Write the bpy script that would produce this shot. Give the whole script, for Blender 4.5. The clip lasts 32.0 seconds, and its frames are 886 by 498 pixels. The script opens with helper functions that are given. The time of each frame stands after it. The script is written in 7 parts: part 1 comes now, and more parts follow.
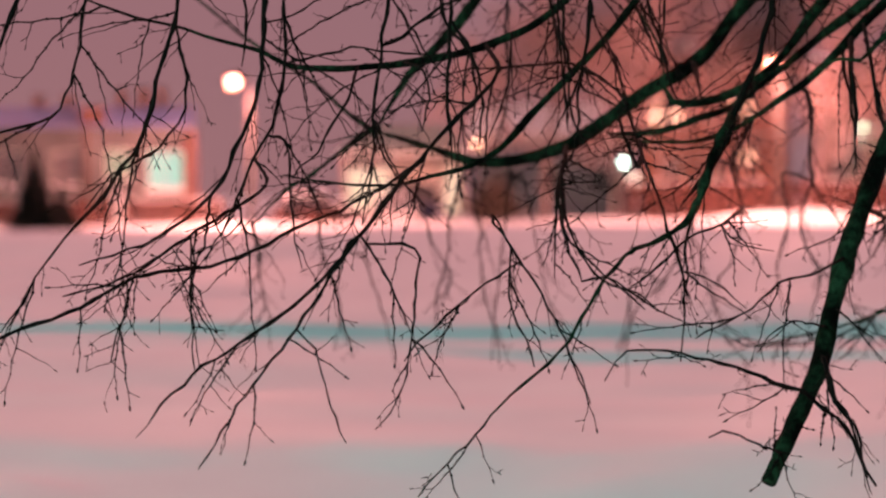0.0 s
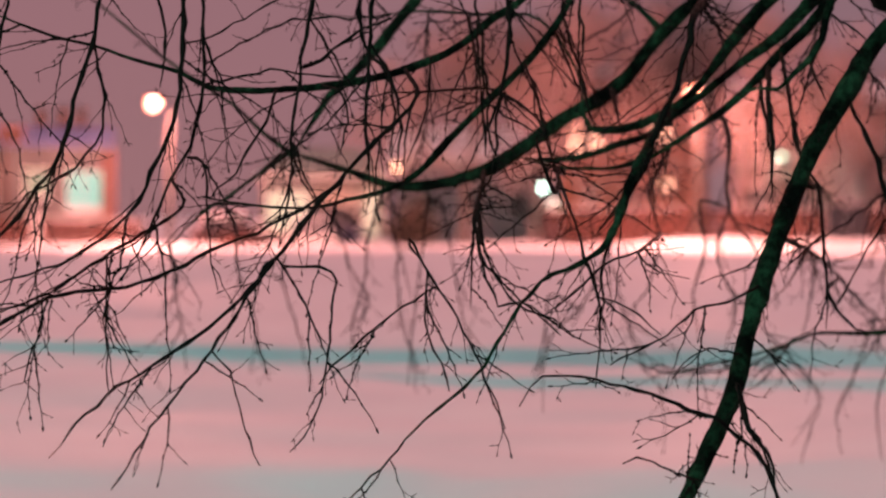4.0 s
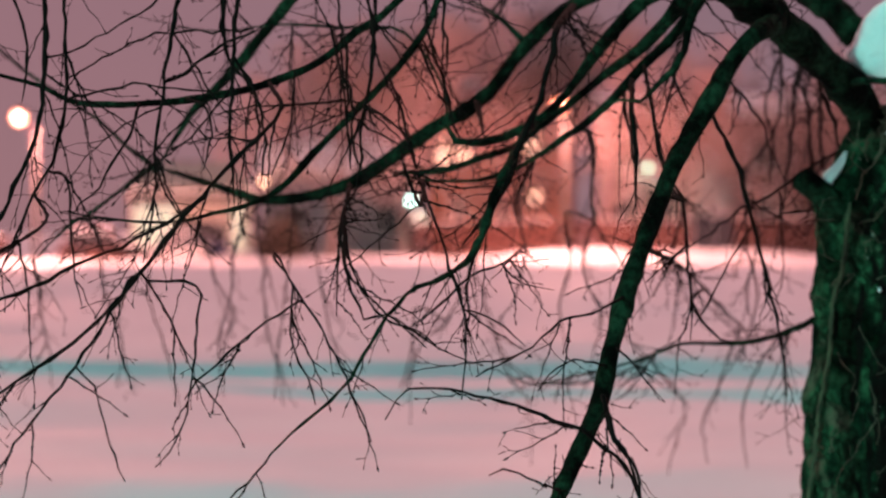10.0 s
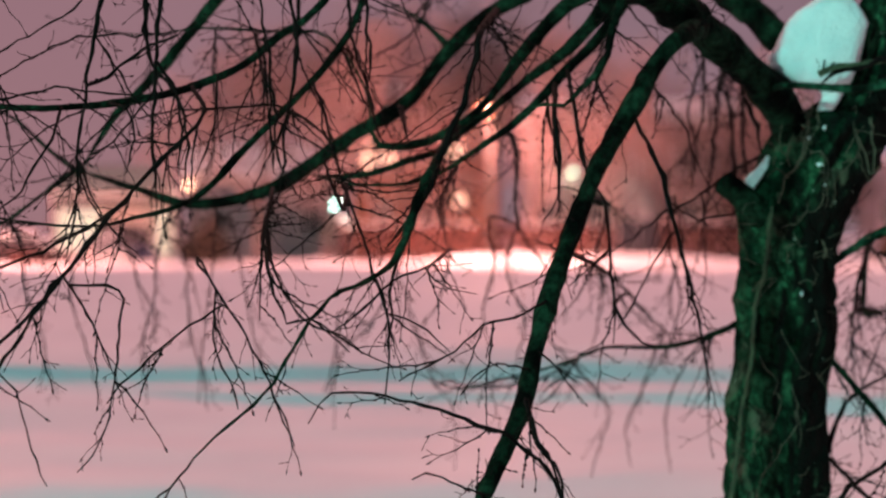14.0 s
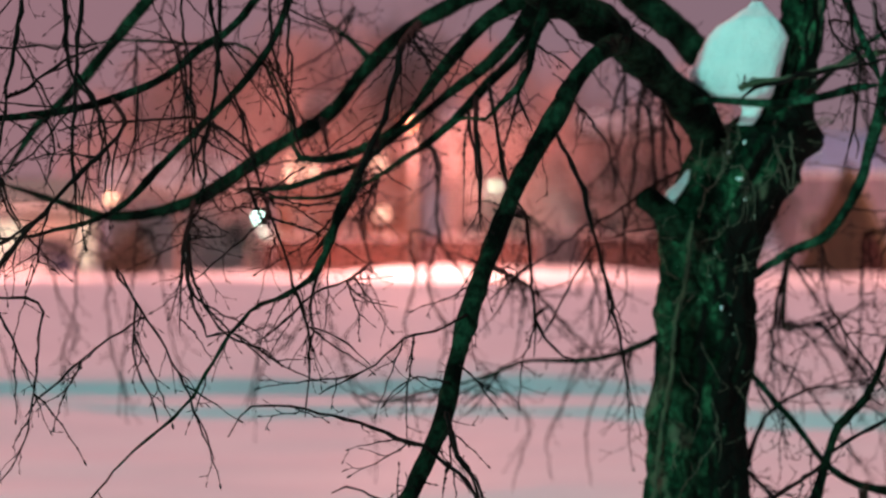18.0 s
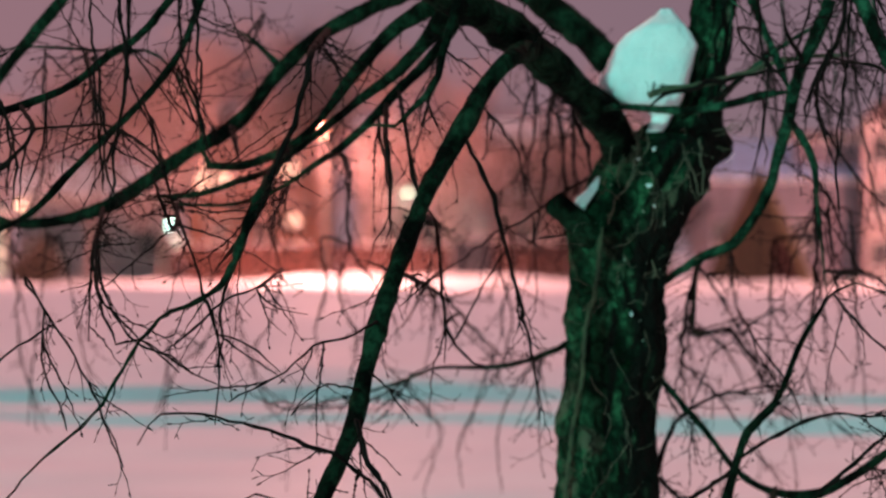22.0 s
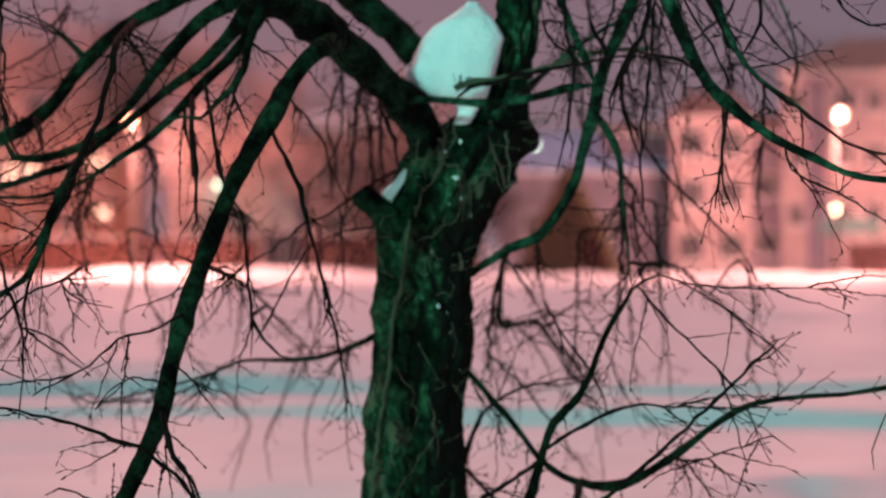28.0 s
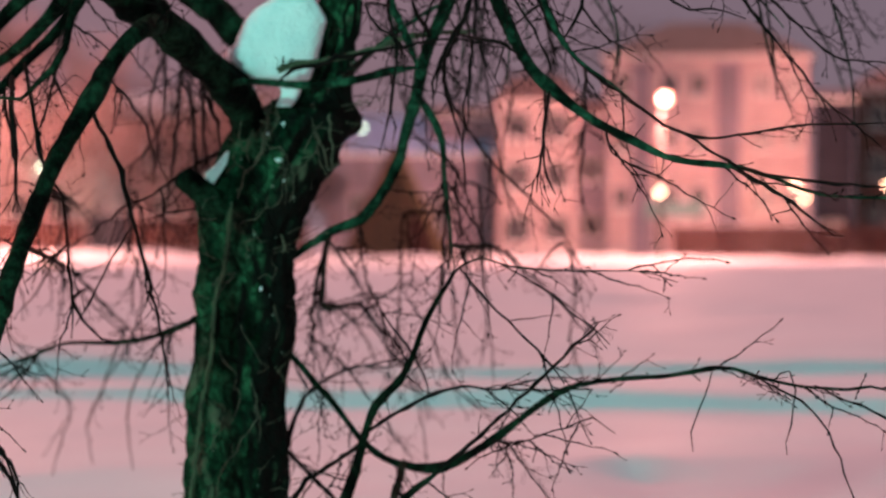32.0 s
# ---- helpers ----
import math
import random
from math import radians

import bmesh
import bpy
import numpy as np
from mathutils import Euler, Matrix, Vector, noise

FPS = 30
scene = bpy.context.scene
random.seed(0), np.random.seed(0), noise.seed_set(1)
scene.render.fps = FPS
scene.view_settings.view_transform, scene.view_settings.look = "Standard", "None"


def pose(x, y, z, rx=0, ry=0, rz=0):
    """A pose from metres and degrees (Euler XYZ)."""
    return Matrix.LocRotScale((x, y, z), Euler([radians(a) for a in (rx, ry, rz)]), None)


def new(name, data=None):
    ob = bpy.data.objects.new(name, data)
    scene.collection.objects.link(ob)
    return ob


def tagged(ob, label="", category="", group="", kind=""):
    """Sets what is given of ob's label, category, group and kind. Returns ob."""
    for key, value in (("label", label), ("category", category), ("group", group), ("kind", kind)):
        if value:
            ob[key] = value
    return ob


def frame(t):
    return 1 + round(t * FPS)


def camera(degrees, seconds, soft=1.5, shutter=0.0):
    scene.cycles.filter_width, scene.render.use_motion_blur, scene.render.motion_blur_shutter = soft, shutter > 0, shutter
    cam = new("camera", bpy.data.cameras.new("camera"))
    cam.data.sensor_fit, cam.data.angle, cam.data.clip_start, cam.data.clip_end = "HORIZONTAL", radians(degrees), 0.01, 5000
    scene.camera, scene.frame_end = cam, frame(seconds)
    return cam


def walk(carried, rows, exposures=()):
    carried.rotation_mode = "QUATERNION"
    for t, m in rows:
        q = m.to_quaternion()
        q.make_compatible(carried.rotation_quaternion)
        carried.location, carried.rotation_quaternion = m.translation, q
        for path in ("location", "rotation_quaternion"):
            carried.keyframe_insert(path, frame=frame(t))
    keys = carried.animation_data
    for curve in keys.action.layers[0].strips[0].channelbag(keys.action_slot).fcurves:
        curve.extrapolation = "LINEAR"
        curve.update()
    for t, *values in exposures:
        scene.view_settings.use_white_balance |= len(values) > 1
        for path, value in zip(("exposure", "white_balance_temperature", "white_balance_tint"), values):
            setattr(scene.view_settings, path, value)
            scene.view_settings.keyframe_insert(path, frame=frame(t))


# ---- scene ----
EYE, ARM = 1.5, 0.167            # eye height; the lens sits ahead of the pivot it pans round
cam = camera(18.18, 32.0, 2.4)
cam.data.dof.use_dof = True      # long lens, wide open, focused among the twigs
cam.data.dof.focus_distance = 6.25
cam.data.dof.aperture_fstop = 3.0
PAN = [                          # seconds, turn to the right, tilt up, roll
    (0, 0.078, -1.112, -0.448),
    (0.5, 0.225, -1.078, -0.344),
    (1, 0.404, -1.045, -0.265),
    (1.5, 0.608, -1.013, -0.172),
    (2, 0.841, -0.961, -0.113),
    (2.5, 1.060, -0.901, -0.027),
    (3, 1.293, -0.826, 0.083),
    (3.5, 1.518, -0.727, 0.216),
    (5.5, 2.494, -0.362, 0.194),
    (6, 2.754, -0.330, 0.183),
    (6.5, 2.990, -0.325, 0.109),
    (7, 3.225, -0.331, 0.081),
    (7.5, 3.452, -0.336, 0.035),
    (8, 3.681, -0.342, 0.003),
    (8.5, 3.881, -0.347, -0.034),
    (9, 4.071, -0.348, -0.054),
    (9.5, 4.264, -0.354, -0.065),
    (10, 4.468, -0.348, -0.101),
    (10.5, 4.660, -0.346, -0.109),
    (11, 4.844, -0.337, -0.089),
    (11.5, 5.039, -0.332, -0.116),
    (12, 5.241, -0.318, -0.116),
    (12.5, 5.430, -0.310, -0.114),
    (13, 5.620, -0.300, -0.108),
    (13.5, 5.813, -0.282, -0.108),
    (14, 6.017, -0.266, -0.093),
    (14.5, 6.210, -0.253, -0.096),
    (16.5, 6.979, -0.160, -0.003),
    (17, 7.180, -0.107, 0.013),
    (17.5, 7.385, -0.051, 0.024),
    (18, 7.615, 0.009, 0.051),
    (18.5, 7.830, 0.061, 0.033),
    (19, 8.043, 0.105, 0.064),
    (19.5, 8.271, 0.137, 0.071),
    (20, 8.516, 0.165, 0.066),
    (20.5, 8.742, 0.179, 0.070),
    (21, 8.963, 0.182, 0.054),
    (21.5, 9.186, 0.169, 0.047),
    (22, 9.431, 0.152, -0.044),
    (22.5, 9.654, 0.142, -0.069),
    (23, 9.890, 0.124, -0.131),
    (23.5, 10.149, 0.092, -0.152),
    (24, 10.440, 0.051, -0.121),
    (24.5, 10.730, 0.014, -0.155),
    (26.5, 12.101, -0.013, -0.160),
    (27, 12.483, -0.015, -0.168),
    (27.5, 12.886, -0.013, -0.133),
    (28, 13.339, -0.011, -0.116),
    (28.5, 13.775, -0.011, -0.102),
    (29, 14.226, -0.050, -0.146),
    (29.5, 14.678, -0.127, -0.157),
    (30, 15.192, -0.232, -0.141),
    (30.5, 15.687, -0.323, -0.057),
    (31, 16.172, -0.368, -0.092),
    (31.5, 16.651, -0.381, 0.009),
    (32, 16.928, -0.378, -0.020),
]
walk(cam, [(t, pose(ARM * math.sin(radians(a)), ARM * math.cos(radians(a)), EYE, 90 + p, -r, -a)) for t, a, p, r in PAN],
     [(0, -0.1, 7200, 22), (3.5, -0.1, 7150, 21), (8, -0.05, 6700, 13), (13, 0, 6500, 10), (32, 0, 6500, 10)])

# ---- sky and lights ----
world = bpy.data.worlds.new("dusk_sky")
scene.world = world
world.use_nodes = True
wn, wl = world.node_tree.nodes, world.node_tree.links
wn.clear()
w_out, w_bg = wn.new("ShaderNodeOutputWorld"), wn.new("ShaderNodeBackground")
w_geo, w_sep = wn.new("ShaderNodeTexCoord"), wn.new("ShaderNodeSeparateXYZ")
wl.new(w_geo.outputs["Generated"], w_sep.inputs[0])


def sky_ramp(channel, *stops):
    ramp = wn.new("ShaderNodeValToRGB")
    while len(ramp.color_ramp.elements) < len(stops):
        ramp.color_ramp.elements.new(0.5)
    for e, (at, c) in zip(ramp.color_ramp.elements, stops):
        e.position, e.color = at, (*c, 1)
    wl.new(channel, ramp.inputs[0])
    return ramp.outputs[0]


# town glow on the low cloud ahead, dim blue-green dusk behind the photographer
left = sky_ramp(w_sep.outputs["Z"], (0.0, (0.34, 0.175, 0.195)), (0.10, (0.31, 0.168, 0.200)), (0.40, (2.30, 0.72, 0.72)), (1.0, (0.95, 0.43, 0.45)))
right = sky_ramp(w_sep.outputs["Z"], (0.0, (0.21, 0.155, 0.190)), (0.10, (0.18, 0.135, 0.175)), (0.40, (2.05, 0.78, 0.78)), (1.0, (0.95, 0.43, 0.45)))
rear = sky_ramp(w_sep.outputs["Z"], (0.0, (0.02, 0.10, 0.135)), (1.0, (0.12, 0.245, 0.295)))


def sky_mix(channel, start, end, a, b):
    mix, span = wn.new("ShaderNodeMix"), wn.new("ShaderNodeMapRange")
    mix.data_type, span.interpolation_type = "RGBA", "SMOOTHSTEP"
    span.inputs[1].default_value, span.inputs[2].default_value = start, end
    wl.new(channel, span.inputs[0])
    wl.new(span.outputs[0], mix.inputs[0])
    wl.new(a, mix.inputs[6])
    wl.new(b, mix.inputs[7])
    return mix.outputs[2]


front = sky_mix(w_sep.outputs["X"], -0.15, 0.55, left, right)
wl.new(sky_mix(w_sep.outputs["Y"], -0.15, 0.75, rear, front), w_bg.inputs[0])
w_bg.inputs["Strength"].default_value = 1.0
wl.new(w_bg.outputs[0], w_out.inputs[0])


def lamp_light(name, at, watts, colour, size):
    data = bpy.data.lights.new(name, "POINT")
    data.energy, data.color, data.shadow_soft_size = watts, colour, size
    ob = new(name, data)
    ob.location = at
    return ob


def spot(azimuth, distance, z=0.0):
    """A place seen in that direction from the pivot; its x runs to the right, its y away."""
    a = radians(azimuth)
    return pose(distance * math.sin(a), distance * math.cos(a), z, 0, 0, -azimuth)


SODIUM = (1.0, 0.36, 0.31)
STREET_LAMPS = [(-3.88, 133.0, 6.92, -0.8, 17500), (6.99, 133.6, 7.55, -0.25, 15500), (21.42, 138.0, 8.0, 0.2, 22000)]
for az, dist, high, arm, watts in STREET_LAMPS:
    lamp_light("street_light", spot(az, dist) @ Vector((arm, -1.75, high - 0.1)), watts, SODIUM, 0.3)
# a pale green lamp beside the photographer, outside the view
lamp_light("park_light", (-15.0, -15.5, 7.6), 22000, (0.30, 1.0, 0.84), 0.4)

# ---- materials ----
def material(name, colour, rough=0.7, second=None, scale=8.0, detail=6.0, bump=0.0, bump_scale=40.0, metal=0.0, stretch=(1, 1, 1), blend=(0.35, 0.65), vary=0.0, gloss=0.3):
    m = bpy.data.materials.new(name)
    m.use_nodes = True
    n, l = m.node_tree.nodes, m.node_tree.links
    b = n["Principled BSDF"]
    b.inputs["Roughness"].default_value, b.inputs["Metallic"].default_value = rough, metal
    co, mp = n.new("ShaderNodeTexCoord"), n.new("ShaderNodeMapping")
    mp.inputs["Scale"].default_value = stretch
    l.new(co.outputs["Object"], mp.inputs[0])
    a, r = n.new("ShaderNodeTexNoise"), n.new("ShaderNodeValToRGB")
    a.inputs["Scale"].default_value, a.inputs["Detail"].default_value = scale, detail
    l.new(mp.outputs[0], a.inputs["Vector"])
    l.new(a.outputs[0], r.inputs[0])
    second = second or tuple(0.75 * c for c in colour)
    r.color_ramp.elements[0].position, r.color_ramp.elements[0].color = blend[0], (*second, 1)
    r.color_ramp.elements[1].position, r.color_ramp.elements[1].color = blend[1], (*colour, 1)
    out = r.outputs[0]
    if vary:
        info, hs, mr = n.new("ShaderNodeObjectInfo"), n.new("ShaderNodeHueSaturation"), n.new("ShaderNodeMapRange")
        l.new(info.outputs["Random"], mr.inputs[0])
        mr.inputs[3].default_value, mr.inputs[4].default_value = 1 - vary, 1 + vary
        l.new(mr.outputs[0], hs.inputs["Value"])
        l.new(out, hs.inputs["Color"])
        out = hs.outputs[0]
    l.new(out, b.inputs["Base Color"])
    if bump:
        c, d = n.new("ShaderNodeTexNoise"), n.new("ShaderNodeBump")
        c.inputs["Scale"].default_value, c.inputs["Detail"].default_value = bump_scale, 5
        l.new(mp.outputs[0], c.inputs["Vector"])
        l.new(c.outputs[0], d.inputs["Height"])
        d.inputs["Strength"].default_value, d.inputs["Distance"].default_value = bump, 0.02
        l.new(d.outputs[0], b.inputs["Normal"])
    b.inputs["Specular IOR Level"].default_value = gloss
    return m


def bark_material(name, moss, dark, coarse, fine, trunk):
    """Mossy bark: green patches over dark plates with cracks between them; on the trunk also grey-brown scars, lichen
    and a painted dark side.
    """
    m = material(name, moss, 0.95, dark, coarse, 10, 1.0, fine, stretch=(1, 1, 0.8), blend=(0.40, 0.62), gloss=0.05)
    n, l = m.node_tree.nodes, m.node_tree.links
    b = n["Principled BSDF"]
    out = b.inputs["Base Color"].links[0].from_socket
    co = n.new("ShaderNodeTexCoord")

    def layer(scale, low, high, colour, kind, detail=8):
        a, r, mix = n.new("ShaderNodeTexNoise"), n.new("ShaderNodeMapRange"), n.new("ShaderNodeMix")
        a.inputs["Scale"].default_value, a.inputs["Detail"].default_value = scale, detail
        l.new(co.outputs["Object"], a.inputs["Vector"])
        l.new(a.outputs[0], r.inputs[0])
        r.inputs[1].default_value, r.inputs[2].default_value = low, high
        mix.data_type, mix.blend_type = "RGBA", kind
        l.new(r.outputs[0], mix.inputs[0])
        l.new(out, mix.inputs[6])
        mix.inputs[7].default_value = (*colour, 1)
        return mix.outputs[2]

    out = layer(fine, 0.62, 0.38, (0.40, 0.36, 0.36), "MULTIPLY")
    if trunk:
        out = layer(7.0, 0.56, 0.64, (0.085, 0.095, 0.060), "MIX")          # bare grey-brown scars
        out = layer(4.2, 0.55, 0.66, (0.10, 0.13, 0.11), "MULTIPLY")        # broad dark patches
        warp, add, mp, vo, r, mix = (n.new("ShaderNode" + k) for k in ("TexNoise", "VectorMath", "Mapping", "TexVoronoi", "MapRange", "Mix"))
        warp.inputs["Scale"].default_value, warp.inputs["Detail"].default_value = 9.0, 7
        add.operation, add.inputs[2].default_value = "MULTIPLY_ADD", (1, 1, 1)
        add.inputs[1].default_value = (0.16, 0.16, 0.16)
        l.new(co.outputs["Object"], warp.inputs["Vector"])
        l.new(warp.outputs["Color"], add.inputs[0])
        l.new(co.outputs["Object"], add.inputs[2])
        l.new(add.outputs[0], mp.inputs[0])
        mp.inputs["Scale"].default_value = (1, 1, 0.5)
        vo.feature, vo.inputs["Scale"].default_value = "DISTANCE_TO_EDGE", 17.0
        l.new(mp.outputs[0], vo.inputs["Vector"])
        l.new(vo.outputs["Distance"], r.inputs[0])
        r.inputs[1].default_value, r.inputs[2].default_value = -0.05, 0.09
        mix.data_type = "RGBA"
        l.new(r.outputs[0], mix.inputs[0])
        mix.inputs[6].default_value = (0.004, 0.006, 0.005, 1)
        l.new(out, mix.inputs[7])
        out = mix.outputs[2]
        bump, old = n.new("ShaderNodeBump"), b.inputs["Normal"].links[0].from_socket
        bump.inputs["Strength"].default_value, bump.inputs["Distance"].default_value = 1.0, 0.012
        l.new(r.outputs[0], bump.inputs["Height"])
        l.new(old, bump.inputs["Normal"])
        l.new(bump.outputs[0], b.inputs["Normal"])
        # shade painted into the bark: right side near black, with a ragged edge
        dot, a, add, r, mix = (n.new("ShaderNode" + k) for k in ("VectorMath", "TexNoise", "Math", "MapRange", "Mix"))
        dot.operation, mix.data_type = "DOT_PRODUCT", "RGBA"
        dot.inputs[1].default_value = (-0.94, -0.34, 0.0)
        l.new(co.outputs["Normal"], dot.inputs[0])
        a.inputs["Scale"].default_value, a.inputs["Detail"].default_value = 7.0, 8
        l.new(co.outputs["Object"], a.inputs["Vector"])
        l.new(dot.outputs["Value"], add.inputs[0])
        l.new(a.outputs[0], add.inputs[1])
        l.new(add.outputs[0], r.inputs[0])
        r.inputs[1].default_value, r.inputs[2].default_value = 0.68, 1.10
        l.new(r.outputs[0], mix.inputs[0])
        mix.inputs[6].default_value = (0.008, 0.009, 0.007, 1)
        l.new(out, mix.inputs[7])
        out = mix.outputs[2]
        out = layer(48.0, 0.70, 0.725, (0.30, 0.34, 0.27), "MIX")
    l.new(out, b.inputs["Base Color"])
    return m


def glowing(name, colour, strength):
    m = bpy.data.materials.new(name)
    m.use_nodes = True
    b = m.node_tree.nodes["Principled BSDF"]
    b.inputs["Base Color"].default_value = (*[0.04 * c for c in colour], 1)
    b.inputs["Emission Color"].default_value, b.inputs["Emission Strength"].default_value = (*colour, 1), strength
    return m


SNOW = material("snow", (0.86, 0.87, 0.88), 0.6, (0.79, 0.80, 0.82), 0.6, 8, 0.35, 9.0)
PACKED = material("packed_snow", (0.84, 0.86, 0.87), 0.55, (0.74, 0.77, 0.79), 14, 8, 0.5, 60.0)
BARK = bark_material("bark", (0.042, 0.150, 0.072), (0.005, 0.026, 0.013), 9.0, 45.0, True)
LIMB_BARK = bark_material("limb_bark", (0.015, 0.045, 0.024), (0.002, 0.003, 0.002), 11.0, 60.0, False)
# mossier, brighter copy of limb bark; the right limbs' lit tone is in it
LIT_MOSS_LIMB = bark_material("lit_mossy_limb_bark", (0.026, 0.100, 0.056), (0.004, 0.010, 0.006), 11.0, 60.0, False)
TWIG = material("twig_bark", (0.010, 0.007, 0.006), 0.9, (0.004, 0.003, 0.003), 30, 4, gloss=0.05)
PALE_TWIG = material("pale_shoot", (0.12, 0.105, 0.068), 0.8, (0.04, 0.035, 0.024), 30, 5)
PALE_GREEN = material("pale_green_branch", (0.075, 0.095, 0.050), 0.85, (0.035, 0.044, 0.026), 18, 8, 0.6, 60)
PLASTER = material("cream_plaster", (0.44, 0.39, 0.34), 0.85, (0.34, 0.30, 0.26), 0.8, 6, 0.2, 12)
ROSE = material("rose_plaster", (0.52, 0.41, 0.40), 0.85, (0.40, 0.31, 0.30), 0.6, 6, 0.2, 12)
GREY = material("grey_plaster", (0.42, 0.41, 0.42), 0.85, (0.33, 0.32, 0.33), 0.6, 6, 0.2, 12)
BRICK = material("brown_brick", (0.30, 0.13, 0.085), 0.85, (0.20, 0.085, 0.055), 3, 6, 0.3, 20)
OLD_BRICK = material("old_dark_brick", (0.15, 0.085, 0.07), 0.9, (0.09, 0.05, 0.042), 3, 6, 0.3, 20)
BLUE_BLACK = material("blue_black_render", (0.018, 0.020, 0.028), 0.9, (0.011, 0.012, 0.018), 0.7, 6, 0.2, 12)
GREEN_TIN = material("grey_green_roof_tin", (0.20, 0.26, 0.24), 0.6, (0.13, 0.17, 0.16), 1.5, 5)
PALE_BLUE = material("pale_blue_roof_tin", (0.36, 0.48, 0.70), 0.6, (0.26, 0.35, 0.54), 1.5, 5)
HUT_WOOD = material("brown_hut_boards", (0.13, 0.085, 0.052), 0.85, (0.07, 0.045, 0.03), 3, 6, 0.3, 20, stretch=(4, 4, 0.4), vary=0.3)
HUT_DOOR = material("dark_red_door_paint", (0.06, 0.016, 0.012), 0.6, (0.035, 0.010, 0.008), 3)
HUT_TAN = material("tan_barge_board", (0.22, 0.16, 0.085), 0.8, (0.13, 0.095, 0.05), 3)
SLATE = material("slate_grey_render", (0.25, 0.225, 0.26), 0.9, (0.18, 0.16, 0.19), 0.7, 6, 0.2, 12)
# roof tone lightened; the street lamp's glow is put into it
PALE_ROOF = material("glow_tinted_roof", (0.42, 0.27, 0.23), 0.8, (0.30, 0.18, 0.15), 1.5, 6, 0.3, 14)
FENCE = material("red_brown_boards", (0.095, 0.036, 0.028), 0.8, (0.05, 0.02, 0.016), 2, 6, 0.3, 20, stretch=(4, 4, 0.4), vary=0.25)
DARK = material("dark_metal", (0.05, 0.052, 0.06), 0.5, (0.03, 0.03, 0.035), 4)
POLE = material("concrete_pole", (0.095, 0.085, 0.08), 0.85, (0.06, 0.055, 0.05), 3, 6, 0.3, 30)
# blue tone stands in for unlit snow on the house roof
BLUE_ROOF = material("blue_snow_shade_roof", (0.13, 0.19, 0.40), 0.5, (0.09, 0.12, 0.27), 1.5, 5)
# even plaster tone, darkened to offset the strong lamp before the house
DULL_PLASTER = material("dull_plaster", (0.135, 0.14, 0.135), 0.9, (0.095, 0.10, 0.095), 0.7, 6, 0.2, 12)
ROOF = material("roof_tin", (0.25, 0.13, 0.105), 0.6, (0.17, 0.085, 0.07), 1.5, 5)
GLASS = material("dark_window_glass", (0.075, 0.07, 0.075), 0.35, (0.045, 0.044, 0.05), 0.5)
WHITE_TRIM = material("white_trim", (0.74, 0.72, 0.69), 0.7, (0.62, 0.60, 0.57), 2)
CONIFER = material("conifer_needles", (0.010, 0.014, 0.009), 0.9, (0.005, 0.007, 0.005), 5)
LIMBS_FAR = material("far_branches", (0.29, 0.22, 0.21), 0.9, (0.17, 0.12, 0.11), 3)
DARK_SHRUB = material("dark_shrub_stems", (0.13, 0.10, 0.075), 0.9, (0.06, 0.045, 0.035), 1.2)
VAN_BLUE = material("dark_blue_paint", (0.012, 0.02, 0.06), 0.35, (0.01, 0.015, 0.045), 1)
GLOBE = glowing("lamp_globe_glow", (1.0, 0.30, 0.14), 4.6)
LIT_TEAL = glowing("lit_window_teal", (0.30, 0.98, 0.80), 0.72)
LIT_PALE = glowing("lit_window_pale", (0.42, 0.75, 0.50), 0.4)
LIT_WHITE = glowing("white_bulb", (0.72, 1.0, 0.74), 5.0)
LIT_GREEN = glowing("green_bulb", (0.50, 1.0, 0.86), 26.0)
LIT_AMBER = glowing("amber_bulb", (1.0, 0.46, 0.30), 20.0)
LIT_ROOM = glowing("warm_window", (1.0, 0.52, 0.36), 6.0)
# glowing panes stand in for the lamp-lit cream shop front
LIT_SHOP = glowing("shop_front_glow", (1.0, 0.86, 0.64), 0.9)


# ---- building blocks ----
def mesh_of(name, verts, faces, mat, smooth=False):
    me = bpy.data.meshes.new(name)
    me.from_pydata([tuple(map(float, v)) for v in verts], [], faces)
    me.materials.append(mat)
    if smooth:
        me.polygons.foreach_set("use_smooth", np.ones(len(me.polygons), dtype=bool))
    me.update()
    return me


def part(name, me, parent=None, label="", at=None, smooth=False, mat=None):
    """A mesh, or a bmesh with its material, as one object under its thing."""
    if isinstance(me, bmesh.types.BMesh):
        data = bpy.data.meshes.new(name)
        me.to_mesh(data)
        me.free()
        data.materials.append(mat)
        if smooth:
            data.polygons.foreach_set("use_smooth", np.ones(len(data.polygons), dtype=bool))
        me = data
    ob = new(name, me)
    ob.parent = parent
    if at is not None:
        ob.matrix_basis = at
    if label:
        ob["label"] = label
    return ob


def box(x0, y0, z0, x1, y1, z1, bevel=0.0):
    bm = bmesh.new()
    bmesh.ops.create_cube(bm, size=1.0, matrix=Matrix.Translation(((x0 + x1) / 2, (y0 + y1) / 2, (z0 + z1) / 2)) @ Matrix.Diagonal((x1 - x0, y1 - y0, z1 - z0, 1)))
    if bevel:
        bmesh.ops.bevel(bm, geom=bm.edges[:], offset=bevel, segments=2, profile=0.6, affect="EDGES")
    return bm


def thing(name, place, label, category, group="", kind=""):
    ob = new(name)
    ob.empty_display_size = 0.2
    ob.matrix_basis = place
    return tagged(ob, label, category, group, kind)


